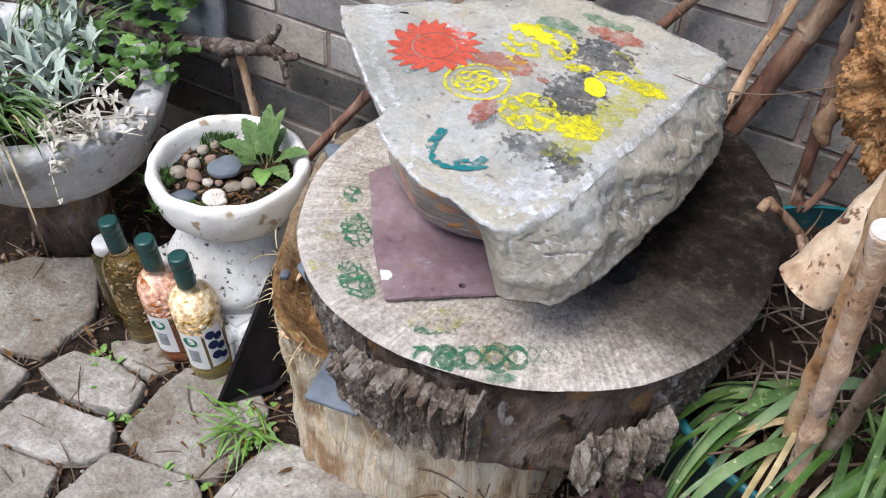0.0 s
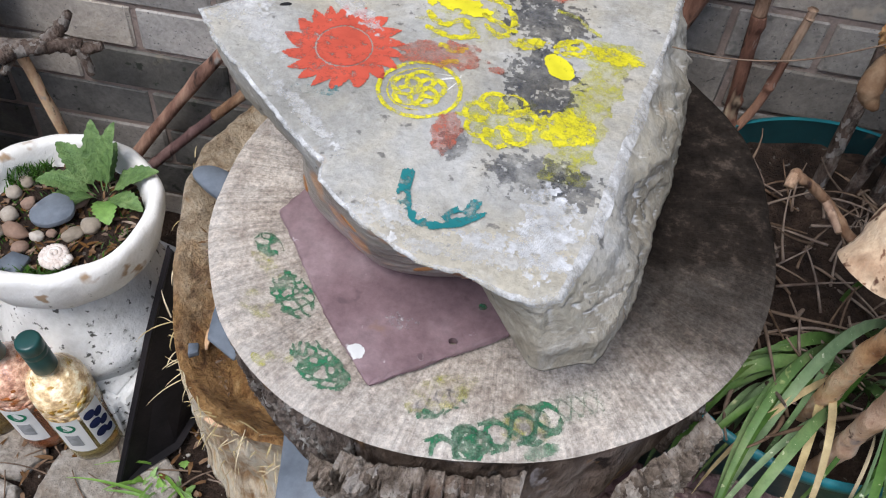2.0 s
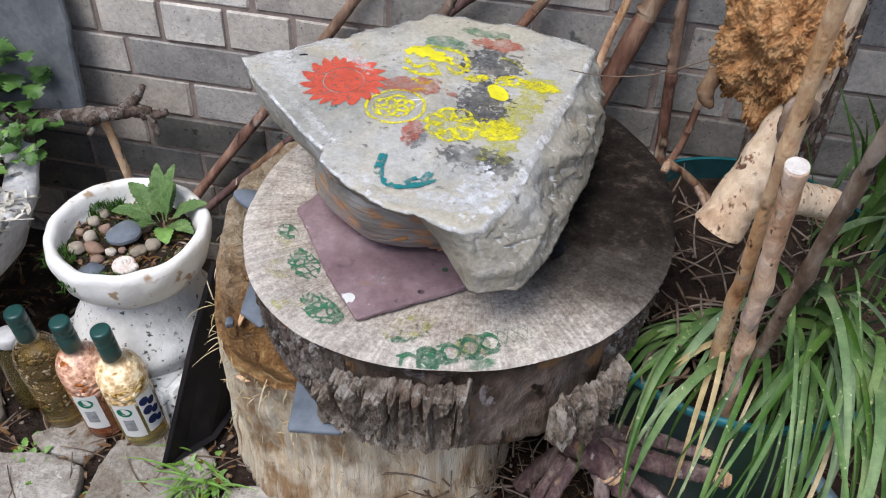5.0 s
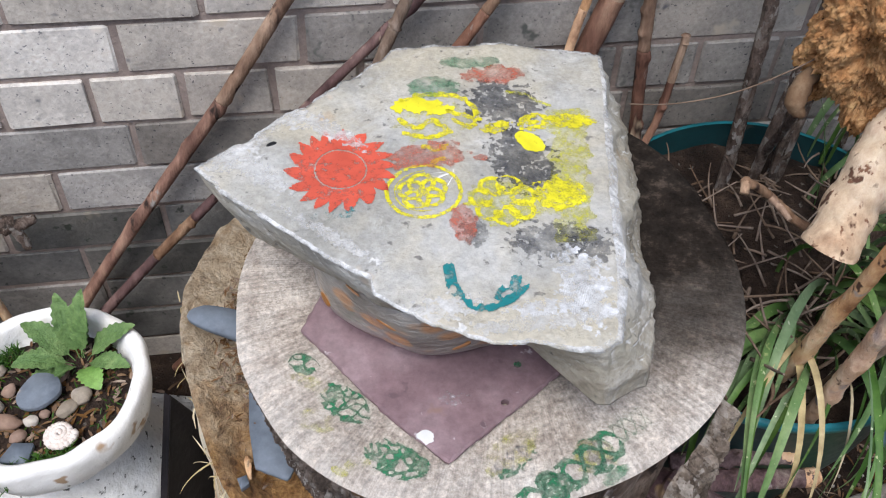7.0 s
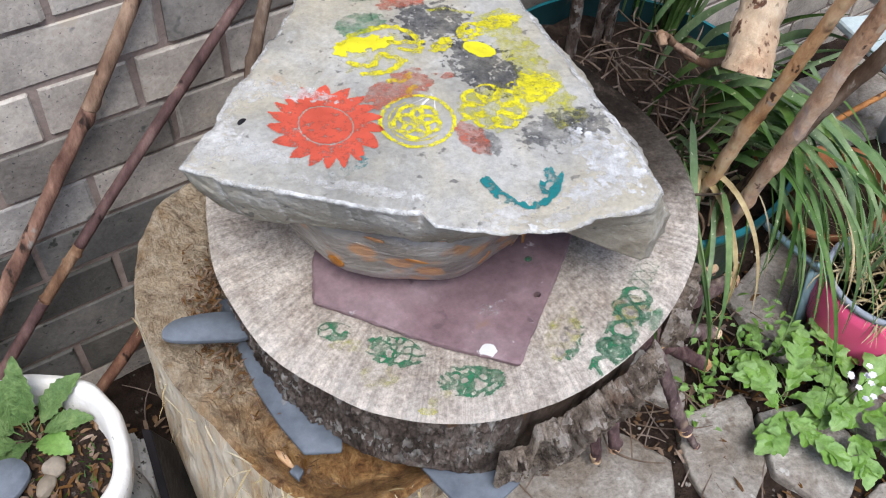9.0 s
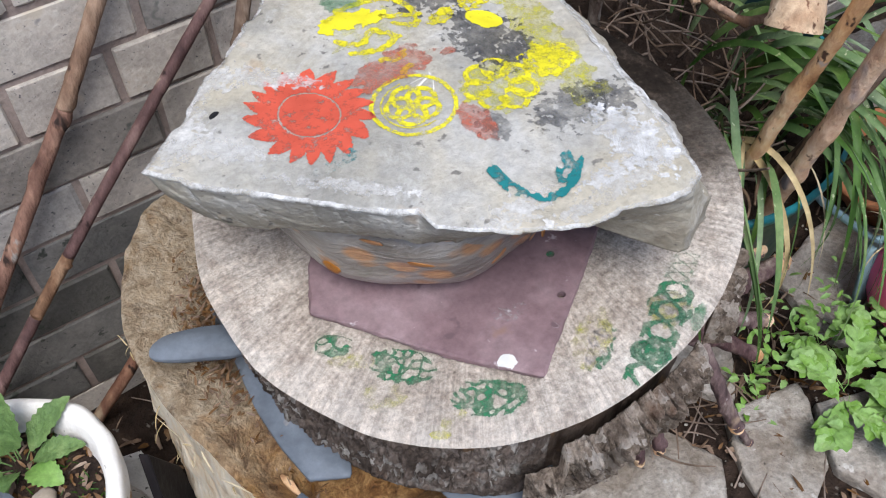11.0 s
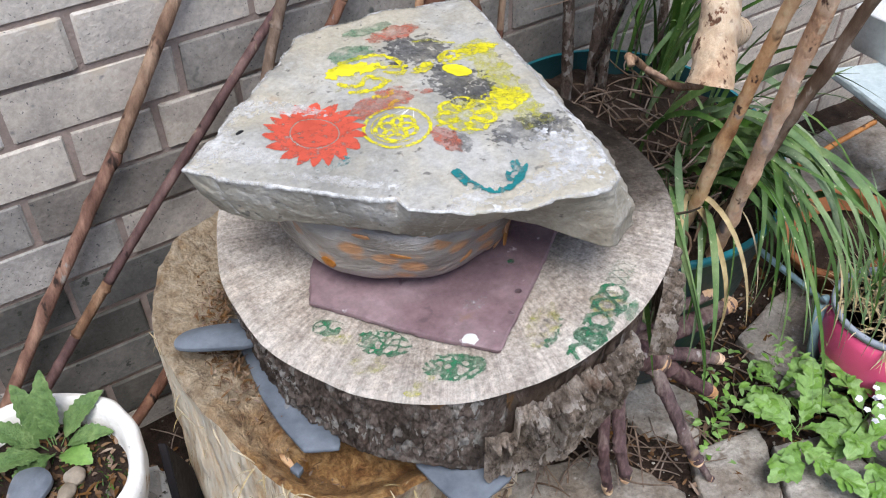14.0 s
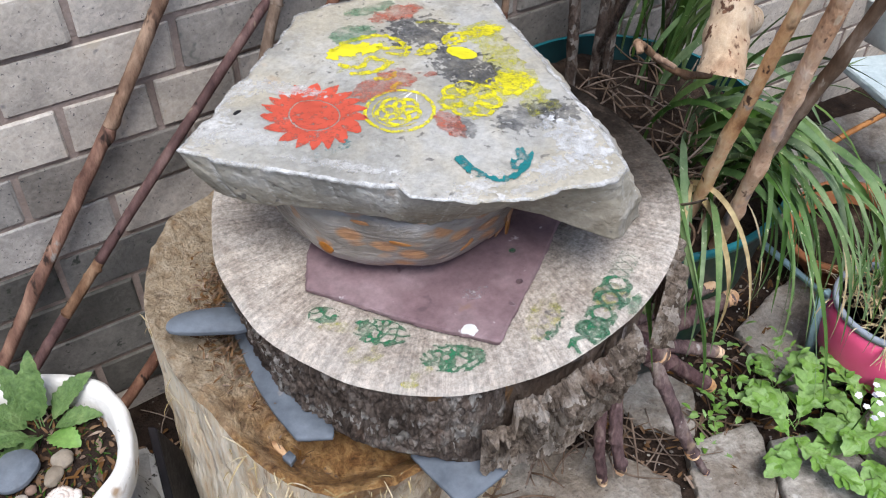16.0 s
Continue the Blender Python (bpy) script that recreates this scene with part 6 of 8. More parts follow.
def fruit(low, n, big, seed):
    """Soaked chips crowded against the glass from the height low upwards."""
    r, b = random.Random(seed), bmesh.new()
    if low > 0.08:
        b = lathe([(0.02, low - 0.002), (0.0318, low), (0.0322, 0.16), (0.028, 0.183), (0.018, 0.198), (0.008, 0.204)], 40, 0.06, (0, 0), 60)
    for _ in range(n):
        z = low + (0.196 - low) * r.random() ** 0.8
        wall_r = 0.0345 if z < 0.156 else max(0.012, 0.0345 - (z - 0.156) * 0.38)
        a, q = r.uniform(0, 6.283), wall_r * (0.86 + 0.1 * r.random())
        s_ = big * r.uniform(0.5, 1.2)
        m = Matrix.Translation((q * math.cos(a), q * math.sin(a), z)) @ Matrix.Rotation(a, 4, "Z") @ Matrix.Rotation(r.uniform(-0.9, 0.9), 4, "X") @ Matrix.Diagonal((0.3 * s_, s_ * r.uniform(0.5, 1.4), s_ * r.uniform(0.4, 1.0), 1))
        bmesh.ops.create_icosphere(b, subdivisions=1, radius=1.0, matrix=m)
    for v in b.verts:
        v.co += noise.noise_vector(v.co * 130) * 0.0024
        flat_r = math.hypot(v.co.x, v.co.y)
        if flat_r > 0.0352:
            v.co.x, v.co.y = v.co.x * 0.0352 / flat_r, v.co.y * 0.0352 / flat_r
    return b


def bottle(at, liquid_mat, pulp_mat, pieces, label, facing, labelled=True, berries=False):
    b = thing("bottle", label, "bottle", (*at, 0.001), "bottles beside the pedestal")
    b.matrix_world = Matrix.Translation((*at, 0.003)) @ Matrix.Rotation(radians(5), 4, Vector((0.482, -0.876, 0))) @ Matrix.Diagonal((1.04, 1.04, 0.9, 1))
    part("glass", lathe(BODY, 48), GLASS, b).visible_shadow = False
    low = pieces[0]
    part("liquid", lathe([(0.0325, 0.006), (0.0345, 0.014), (0.0352, 0.02), (0.0352, low - 0.004), (0.0335, low + 0.004), (0.028, low + 0.01), (0.026, 0.155), (0.018, 0.18), (0.01, 0.192)], 40), liquid_mat, b, "tinted infusion").visible_shadow = False
    part("fruit_pulp", fruit(*pieces), pulp_mat, b, "soaked fruit pieces")["kind"] = "stuff"
    part("cap", lathe([(0.0138, 0.219), (0.0149, 0.221), (0.0149, 0.252), (0.0143, 0.2535), (0.0143, 0.2565), (0.0151, 0.258), (0.0151, 0.264), (0.0143, 0.2655), (0.0143, 0.267), (0.0151, 0.2685), (0.0151, 0.283), (0.0141, 0.2865), (0.0115, 0.2875), (0.004, 0.2875)], 36), CAP, b, "dark green screw cap")
    if labelled:
        f = radians(facing)
        g = bmesh.new()
        bent(g, 0.0372, f - 0.62, f + 0.4, 0.035, 0.13)
        lab = part("label", g, LABELPAPER, b, "white paper label")
        g = bmesh.new()
        disc_on(g, 0.0372, f - 0.12, 0.11, 0.012, 0.0006)
        part("emblem", g, PRINTGREEN, lab, "round green emblem")
        g = bmesh.new()
        bent(g, 0.0372, f - 0.34, f + 0.12, 0.055, 0.088, 0.0005)
        part("print", g, PRINTGREY, lab, "grey print block")
        for k in range(3):
            g = bmesh.new()
            bent(g, 0.0372, f - 0.22 + 0.02 * k, f - 0.02, 0.105 + 0.004 * k, 0.1065 + 0.004 * k, 0.0009, 1, 6)
            part("print_bar", g, LABELPAPER, lab)
    if berries:
        f = radians(facing) + 0.95
        g = bmesh.new()
        bent(g, 0.0372, f - 0.42, f + 0.42, 0.04, 0.14, 0.0003)
        lab = part("label", g, LABELPAPER, b, "white paper label with dark blue ovals")
        for k, (da, z, s) in enumerate(((-0.16, 0.122, 0.010), (0.16, 0.112, 0.009), (-0.14, 0.096, 0.0105), (0.18, 0.086, 0.009), (-0.1, 0.068, 0.0105), (0.2, 0.06, 0.008))):
            g = bmesh.new()
            disc_on(g, 0.0372, f + da, z, s * 0.8, 0.0009, 1.25)
            part("printed_oval", g, PRINTBLUE, lab)
    return b


PEACH, ROSE, AMBER = liquid("peach_infusion", (0.62, 0.5, 0.17), 0.8), liquid("rose_infusion", (0.55, 0.22, 0.1), 0.75), liquid("amber_infusion", (0.55, 0.4, 0.15), 0.9)
bottle((-0.536, -0.438), PEACH, pulp("peach_pulp", (0.36, 0.19, 0.05), (0.62, 0.42, 0.16), (0.8, 0.7, 0.48)), (0.112, 240, 0.0082, 1), "clear bottle of yellow infusion with peach pieces and white label", -72, True, True)
bottle((-0.604, -0.436), ROSE, pulp("rose_pulp", (0.26, 0.075, 0.03), (0.52, 0.22, 0.11), (0.74, 0.48, 0.32)), (0.1, 250, 0.0086, 2), "clear bottle of pink infusion with fruit pieces and white label", -72, True)
bottle((-0.68, -0.434), AMBER, pulp("dark_peel", (0.07, 0.045, 0.02), (0.2, 0.13, 0.05), (0.5, 0.4, 0.26)), (0.05, 260, 0.0042, 3), "clear unlabelled bottle of amber infusion with green cap", -60, False)
jar = thing("jar", "glass jar of straw-coloured infusion with a tin lid", "jar", (-0.752, -0.424, 0.001), "bottles beside the pedestal")
part("glass", lathe([(0.024, 0), (0.027, 0.006), (0.027, 0.125), (0.025, 0.14), (0.019, 0.15), (0.018, 0.16)], 40), GLASS, jar)
part("liquid", lathe([(0.023, 0.005), (0.0248, 0.02), (0.0248, 0.122), (0.023, 0.136), (0.016, 0.144)], 32), PEACH, jar, "straw-coloured liquid")
part("lid", lathe([(0.0188, 0.152), (0.0202, 0.154), (0.0202, 0.17), (0.018, 0.173), (0.005, 0.173)], 32), TINLID, jar, "white tin lid")

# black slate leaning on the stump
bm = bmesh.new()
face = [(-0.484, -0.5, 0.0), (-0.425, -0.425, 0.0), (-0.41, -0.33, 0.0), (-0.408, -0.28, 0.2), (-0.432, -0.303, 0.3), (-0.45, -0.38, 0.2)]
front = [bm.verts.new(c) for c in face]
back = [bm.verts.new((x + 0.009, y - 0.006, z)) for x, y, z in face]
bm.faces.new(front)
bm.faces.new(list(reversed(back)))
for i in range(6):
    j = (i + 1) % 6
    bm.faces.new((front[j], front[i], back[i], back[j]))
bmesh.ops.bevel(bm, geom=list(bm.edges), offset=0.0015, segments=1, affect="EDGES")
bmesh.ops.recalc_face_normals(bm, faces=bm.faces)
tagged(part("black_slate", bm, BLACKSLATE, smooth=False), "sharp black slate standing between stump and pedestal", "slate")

# ---------------------------------------------------------------- long planter by the wall
TR = (-0.975, -0.305)


def oval(profile, seg, rough):
    """A lathe drawn out to one side."""
    rings_ = []
    for r, z in profile:
        ring_ = []
        for k in range(seg):
            a = 2 * math.pi * k / seg
            q = r * (1 + wob(math.cos(a) * r, math.sin(a) * r, z, 14, rough))
            ring_.append((TR[0] + q * math.cos(a) * (1.0 if math.cos(a) > 0 else 1.5), TR[1] + q * math.sin(a), z))
        rings_.append(ring_)
    return skin(rings_)


trough = thing("oval_planter", "large lichened white concrete planter packed with plants", "planter")
part("basin", oval([(0.1, 0.17), (0.14, 0.178), (0.175, 0.21), (0.2, 0.26), (0.222, 0.315), (0.229, 0.335), (0.226, 0.343), (0.215, 0.347), (0.185, 0.344), (0.176, 0.336), (0.172, 0.3), (0.05, 0.3)], 120, 0.05), TROUGH, trough)
part("soil", oval([(0.174, 0.318), (0.15, 0.326), (0.08, 0.33), (0.01, 0.332)], 60, 0.02), SOIL, trough)
# added foot; its dark colour stands for the shade under the basin
part("foot", oval([(0.075, -0.02), (0.07, 0.05), (0.075, 0.12), (0.09, 0.172), (0.02, 0.174)], 60, 0.04), BAREWOOD, trough, "added dark foot, toned like the shade under the basin")
rngt = random.Random(31)
lamb = thing("silver_plant", "silver-grey felted rosette plant in the concrete planter", "plant")
for cx, cy, cz, n, size in ((-0.96, -0.25, 0.36, 22, 0.058), (-0.93, -0.31, 0.35, 20, 0.055), (-0.995, -0.2, 0.36, 18, 0.058), (-0.885, -0.27, 0.345, 16, 0.048), (-1.01, -0.3, 0.36, 18, 0.06), (-0.91, -0.22, 0.35, 14, 0.05),
                            (-0.96, -0.37, 0.345, 14, 0.05), (-0.9, -0.35, 0.34, 14, 0.044), (-0.86, -0.33, 0.345, 10, 0.038)):
    for k in range(n):
        bm = bmesh.new()
        u = k / n
        leaf(bm, (cx + rngt.gauss(0, 0.012), cy + rngt.gauss(0, 0.012), cz + rngt.uniform(0, 0.04) * (1 - u)), k * 137.5 + rngt.uniform(-30, 30), 82 - 55 * u + rngt.uniform(-12, 12), size * rngt.uniform(0.75, 1.3), size * rngt.uniform(0.2, 0.3), rngt.uniform(-10, 60), 5, 0.12, 20, 0.06)
        part("leaf", bm, SILVER, lamb)
creep = thing("trailing_plant", "green scalloped-leaf trailing plant spilling over the planter", "plant")
for k in range(54):
    x, y = rngt.choice(((-0.80, -0.2), (-0.86, -0.17), (-0.85, -0.24), (-0.82, -0.15)))
    bm = bmesh.new()
    leaf(bm, (x + rngt.gauss(0, 0.03), y + rngt.gauss(0, 0.025), 0.352 + rngt.uniform(0, 0.05)), rngt.uniform(0, 360), rngt.uniform(-20, 50), rngt.uniform(0.022, 0.044), rngt.uniform(0.02, 0.036), 50, 4, 0.35, 18, 0.2, 0.15)
    part("leaf", bm, rngt.choice((LEAF, LEAF, LEAF, LIGHTLEAF)), creep)
tall = thing("climbing_plant", "green lobed-leaf plant growing up the wall behind the planter", "plant")
for k in range(70):
    x, y, z = -0.9 + rngt.uniform(-0.24, 0.09), -0.07 + rngt.uniform(-0.04, 0.02), 0.37 + rngt.uniform(0, 0.12)
    bm = bmesh.new()
    leaf(bm, (x, y, z), rngt.uniform(180, 360), rngt.uniform(0, 60), rngt.uniform(0.035, 0.06), rngt.uniform(0.03, 0.045), 60, 4, 0.45, 18, 0.2, 0.25)
    part("leaf", bm, LEAF, tall)
bm = bmesh.new()
for k in range(110):
    base = (-0.985 + rngt.uniform(-0.06, 0.06), -0.4 + rngt.uniform(-0.05, 0.05), 0.33)
    grass_blade(bm, base, rngt.uniform(-110, 20), rngt.uniform(25, 70), rngt.uniform(0.1, 0.22), rngt.uniform(0.004, 0.009), rngt.uniform(70, 150), 10)
for k in range(90):
    base = (-1.05 + rngt.uniform(-0.12, 0.08), -0.16 + rngt.uniform(-0.05, 0.04), 0.33)
    grass_blade(bm, base, rngt.uniform(-60, 100), rngt.uniform(30, 75), rngt.uniform(0.1, 0.2), rngt.uniform(0.004, 0.008), rngt.uniform(50, 120), 10)
tagged(part("planter_grass", bm, GRASS), "arching green and straw grass in the planter", "grass", kind="stuff")
bm = bmesh.new()
for k in range(16):
    grass_blade(bm, (-0.95 + rngt.uniform(-0.05, 0.05), -0.43 + rngt.uniform(-0.04, 0.05), 0.34), rngt.uniform(-140, 0), rngt.uniform(10, 60), rngt.uniform(0.12, 0.3), rngt.uniform(0.003, 0.006), rngt.uniform(90, 150), 11)
tagged(part("dry_grass", bm, STRAW), "yellowed grass hanging over the planter", "grass", kind="stuff")
bm = bmesh.new()
for k in range(46):
    base = Vector((-0.85 + rngt.uniform(-0.04, 0.03), -0.36 + rngt.uniform(-0.06, 0.05), 0.338))
    path = arc(base, rngt.uniform(-90, 40), rngt.uniform(0, 60), rngt.uniform(0.06, 0.16), rngt.uniform(20, 130), 7, 0.6)
    tube(path, (0.0016, 0.001), 5, 12, 0, bm)
    for j in range(9):
        grass_blade(bm, path[rngt.randrange(3, 7)], rngt.uniform(0, 360), rngt.uniform(-40, 80), rngt.uniform(0.01, 0.024), rngt.uniform(0.005, 0.01), 60, 5)
tagged(part("dried_flowers", bm, DRYFLOWER), "pale dried flower stalks spilling from the planter", "dried flowers", kind="stuff")

# slate panel and branch by the wall
bm = plate([(-0.752, 0.0), (-0.755, 0.2), (-0.775, 0.36), (-1.2, 0.4), (-1.2, 0.0)], 0, 0.014, 0.0012, 120)
bmesh.ops.rotate(bm, verts=bm.verts, matrix=Matrix.Rotation(radians(82), 3, "X"))
bmesh.ops.translate(bm, verts=bm.verts, vec=(0, -0.062, 0.335))
panel = part("leaning_slate", bm, GREYSLATE, smooth=False)
tagged(panel, "tall blue-grey slate panel leaning on the brick wall", "slate")
branch = thing("knotted_branch", "knotted lichened fruit-tree branch lying across the planter", "branch")
rngk = random.Random(3)
part("limb", tube([(-1.25, -0.13, 0.345), (-1.05, -0.125, 0.372), (-0.9, -0.115, 0.368), (-0.79, -0.1, 0.372), (-0.71, -0.088, 0.382), (-0.65, -0.07, 0.388), (-0.628, -0.063, 0.384)], (0.0165, 0.0155, 0.0145, 0.0125, 0.013, 0.0105, 0.0075), 20, 130, 0.2, None, 9, rngk), BRANCHBARK, branch)
part("spur", tube([(-0.672, -0.075, 0.39), (-0.652, -0.062, 0.408), (-0.637, -0.058, 0.432)], (0.011, 0.009, 0.0055), 12, 18, 0.24, None, 2, rngk), BRANCHBARK, branch)
part("spur", tube([(-0.655, -0.07, 0.385), (-0.628, -0.064, 0.379), (-0.602, -0.056, 0.384)], (0.011, 0.009, 0.006), 12, 18, 0.24, None, 2, rngk), BRANCHBARK, branch)
part("spur", tube([(-0.632, -0.065, 0.381), (-0.624, -0.07, 0.36), (-0.62, -0.072, 0.342)], (0.008, 0.0075, 0.005), 12, 16, 0.24, None, 1, rngk), BRANCHBARK, branch)
part("spur", tube([(-0.715, -0.088, 0.38), (-0.717, -0.105, 0.383), (-0.718, -0.118, 0.381)], (0.0125, 0.0115, 0.0085), 12, 14, 0.22, None, 0, rngk), BRANCHBARK, branch)
part("spur", tube([(-0.715, -0.088, 0.375), (-0.727, -0.1, 0.352), (-0.733, -0.104, 0.345)], (0.007, 0.006, 0.004), 10, 12, 0.22, None, 0, rngk), BRANCHBARK, branch)
part("spur", tube([(-0.85, -0.108, 0.365), (-0.83, -0.135, 0.35), (-0.815, -0.15, 0.335)], (0.011, 0.0095, 0.007), 10, 14, 0.22, None, 1, rngk), BRANCHBARK, branch)
part("prop", tube([(-0.712, -0.083, 0.378), (-0.7, -0.08, 0.29), (-0.688, -0.07, 0.12), (-0.685, -0.07, -0.02)], (0.008, 0.0075, 0.0075, 0.008), 10, 26, 0.15, None, 2, rngk), TANPOLE, branch)

# ---------------------------------------------------------------- sticks leaning on the wall
rngp = random.Random(17)
for name, pts, radii, m, label in (
        ("stick", [(-0.72, -0.05, -0.01), (-0.56, -0.032, 0.225), (-0.4, -0.024, 0.44), (-0.315, -0.021, 0.555), (-0.223, -0.017, 0.69), (-0.1, -0.014, 0.86)], (0.011, 0.0105, 0.0105, 0.0105, 0.0095, 0.008), REDSTICK, "straight red-brown stick leaning on the brick wall"),
        ("stick", [(-0.73, -0.075, -0.01), (-0.535, -0.05, 0.2), (-0.375, -0.036, 0.365), (-0.18, -0.026, 0.562), (-0.07, -0.022, 0.672), (0.05, -0.018, 0.79)], (0.0095, 0.009, 0.0085, 0.008, 0.0075, 0.006), PURPLESTICK, "slim dark purple stick with a peeled stretch, against the wall"),
        ("stick", [(-0.2, -0.1, 0.42), (-0.135, -0.085, 0.61), (-0.1, -0.076, 0.69), (-0.05, -0.06, 0.8)], (0.009, 0.0088, 0.0085, 0.007), WEATHERED, "pale peeled stick leaning on the brick wall"),
        ("stick", [(-0.49, -0.04, -0.01), (-0.3, -0.04, 0.2), (-0.02, -0.03, 0.607), (0.035, -0.024, 0.69), (0.12, -0.018, 0.81)], (0.0105, 0.0095, 0.0088, 0.0085, 0.007), REDSTICK, "purple-brown stick leaning on the brick wall"),
        ("stick", [(0.06, -0.09, 0.3), (0.113, -0.05, 0.59), (0.135, -0.04, 0.68), (0.17, -0.03, 0.83)], (0.0075, 0.007, 0.007, 0.006), TANPOLE, "thin orange-tan stick leaning on the brick wall"),
        ("pole", [(0.03, -0.08, 0.3), (0.12, -0.04, 0.52), (0.16, -0.036, 0.645), (0.185, -0.034, 0.72), (0.24, -0.03, 0.88)], (0.0185, 0.018, 0.0175, 0.017, 0.016), REDSTICK, "thick tan pole leaning on the brick wall"),
        ("stick", [(0.24, -0.06, 0.36), (0.228, -0.045, 0.47), (0.216, -0.035, 0.64), (0.21, -0.03, 0.8)], (0.0105, 0.01, 0.0095, 0.008), REDSTICK, "grey-brown stick leaning on the brick wall"),
        ("stick", [(0.21, -0.06, 0.37), (0.255, -0.045, 0.45), (0.272, -0.036, 0.56), (0.276, -0.034, 0.6)], (0.0068, 0.0066, 0.0064, 0.006), REDSTICK, "short broken stick leaning on the brick wall")):
    radii = tuple(r * 0.86 for r in radii)
    ob = thing(name, label, name, group="sticks leaning on the wall")
    path = spline(pts, 60, False)
    girth = [radii[min(int(k / 59 * (len(radii) - 1)), len(radii) - 2)] for k in range(60)]
    if m is PURPLESTICK:
        stretches = (("shaft", 0, 18, m, ""), ("peeled_stretch", 17, 23, PEELED, "peeled tan wood"), ("upper_shaft", 22, 60, m, ""))
    else:
        stretches = (("shaft", 0, 34, m, ""), ("peeled_end", 33, 60, PEELED if m is REDSTICK else m, "greyer half with peeling bark"))
    for k, (piece, i, j, bark, note) in enumerate(stretches):
        part(piece, tube(path[i:j], [g * (1 - 0.02 * k) for g in girth[i:j]], 14, 80, 0.06, None, 3, rngp), bark, ob, note)

# ---------------------------------------------------------------- tub, grass, poles
TUB, TUB_R = Vector((0.36, -0.257, 0)), 0.235


def tub_rim(x, y):
    return 0.37 + (y + 0.49) * 0.14


rings = []
for r, up, drop in ((0.6, None, 0.0), (0.72, None, 0.03), (0.9, 0.55, 0), (0.985, 0.93, 0), (1.0, 0.965, 0), (1.018, 0.97, 0), (1.02, 0.99, 0), (1.012, 1.0, 0), (0.99, 1.0, 0), (0.97, 0.9, 0), (0.93, 0.85, 0), (0.1, 0.85, 0)):
    ring = []
    for k in range(96):
        a = 2 * math.pi * k / 96
        x, y = TUB.x + TUB_R * 1.02 * r * math.cos(a), TUB.y + TUB_R * r * math.sin(a)
        ring.append((x, y, drop if up is None else tub_rim(x, y) * up))
    rings.append(ring)
tub = thing("plant_tub", "large dark teal plastic tub full of soil and strap-leaved grass", "plant tub")
part("body", skin(rings[:5], True, False), TEAL, tub, "dirty dark teal plastic")
part("rim", skin(rings[4:9], False, False), CYAN, tub, "bright teal rim")
part("lining", skin(rings[8:], False, True), TEAL, tub)
rings = []
for k in range(16):
    f = (k + 0.2) / 15.2
    ring = []
    for i in range(60):
        a = 2 * math.pi * i / 60
        x, y = TUB.x + TUB_R * 1.02 * 0.955 * f * math.cos(a), TUB.y + TUB_R * 0.955 * f * math.sin(a)
        ring.append((x, y, tub_rim(x, y) - 0.03 + fractal(x, y, 0, 20, 0.014, 4) + 0.02 * (1 - f)))
    rings.append(ring)
part("soil", skin(rings, True, False), SOIL, tub, "dark soil with roots")

rngg = random.Random(77)
bm = bmesh.new()
for n, cx, cy, sx, sy, az, rise, long, bend in ((13, 0.375, -0.35, 0.03, 0.03, (178, 208), (46, 66), (0.3, 0.42), (115, 150)),
                                                (5, 0.34, -0.39, 0.03, 0.025, (185, 225), (55, 80), (0.22, 0.34), (140, 168)),
                                                (50, 0.442, -0.345, 0.042, 0.04, (238, 292), (68, 89), (0.28, 0.54), (140, 178)),
                                                (8, 0.48, -0.33, 0.03, 0.04, (270, 335), (70, 88), (0.22, 0.38), (120, 168)),
                                                (16, 0.47, -0.27, 0.04, 0.04, (245, 310), (76, 89), (0.22, 0.36), (40, 140)),
                                                (44, 0.53, -0.14, 0.04, 0.035, (200, 380), (79, 89), (0.22, 0.38), (10, 60))):
    for k in range(n):
        x, y = cx + rngg.gauss(0, sx), cy + rngg.gauss(0, sy)
        w = rngg.uniform(0.0055, 0.01) if rngg.random() < 0.65 and n != 13 else rngg.uniform(0.01, 0.0155)
        hanging_blade(bm, (x, y, tub_rim(x, y) - 0.025), rngg.uniform(*az), rngg.uniform(*rise), rngg.uniform(*long), w, rngg.uniform(*bend), rngg.uniform(0.7, 1.6) if n == 13 else rngg.uniform(-0.8, 0.8))
tagged(part("strap_grass", bm, GRASS), "long arching green strap-leaved grass growing in the tub", "grass", kind="stuff")
bm = bmesh.new()
for k in range(5):
    x, y = 0.42 + rngg.gauss(0, 0.06), -0.38 + rngg.gauss(0, 0.03)
    hanging_blade(bm, (x, y, tub_rim(x, y) - 0.02), rngg.uniform(205, 265), rngg.uniform(60, 85), rngg.uniform(0.22, 0.38), rngg.uniform(0.006, 0.01), rngg.uniform(145, 174), rngg.uniform(-0.5, 0.5))
tagged(part("yellow_grass", bm, STRAW), "yellowing blades hanging among the green grass", "grass", kind="stuff")

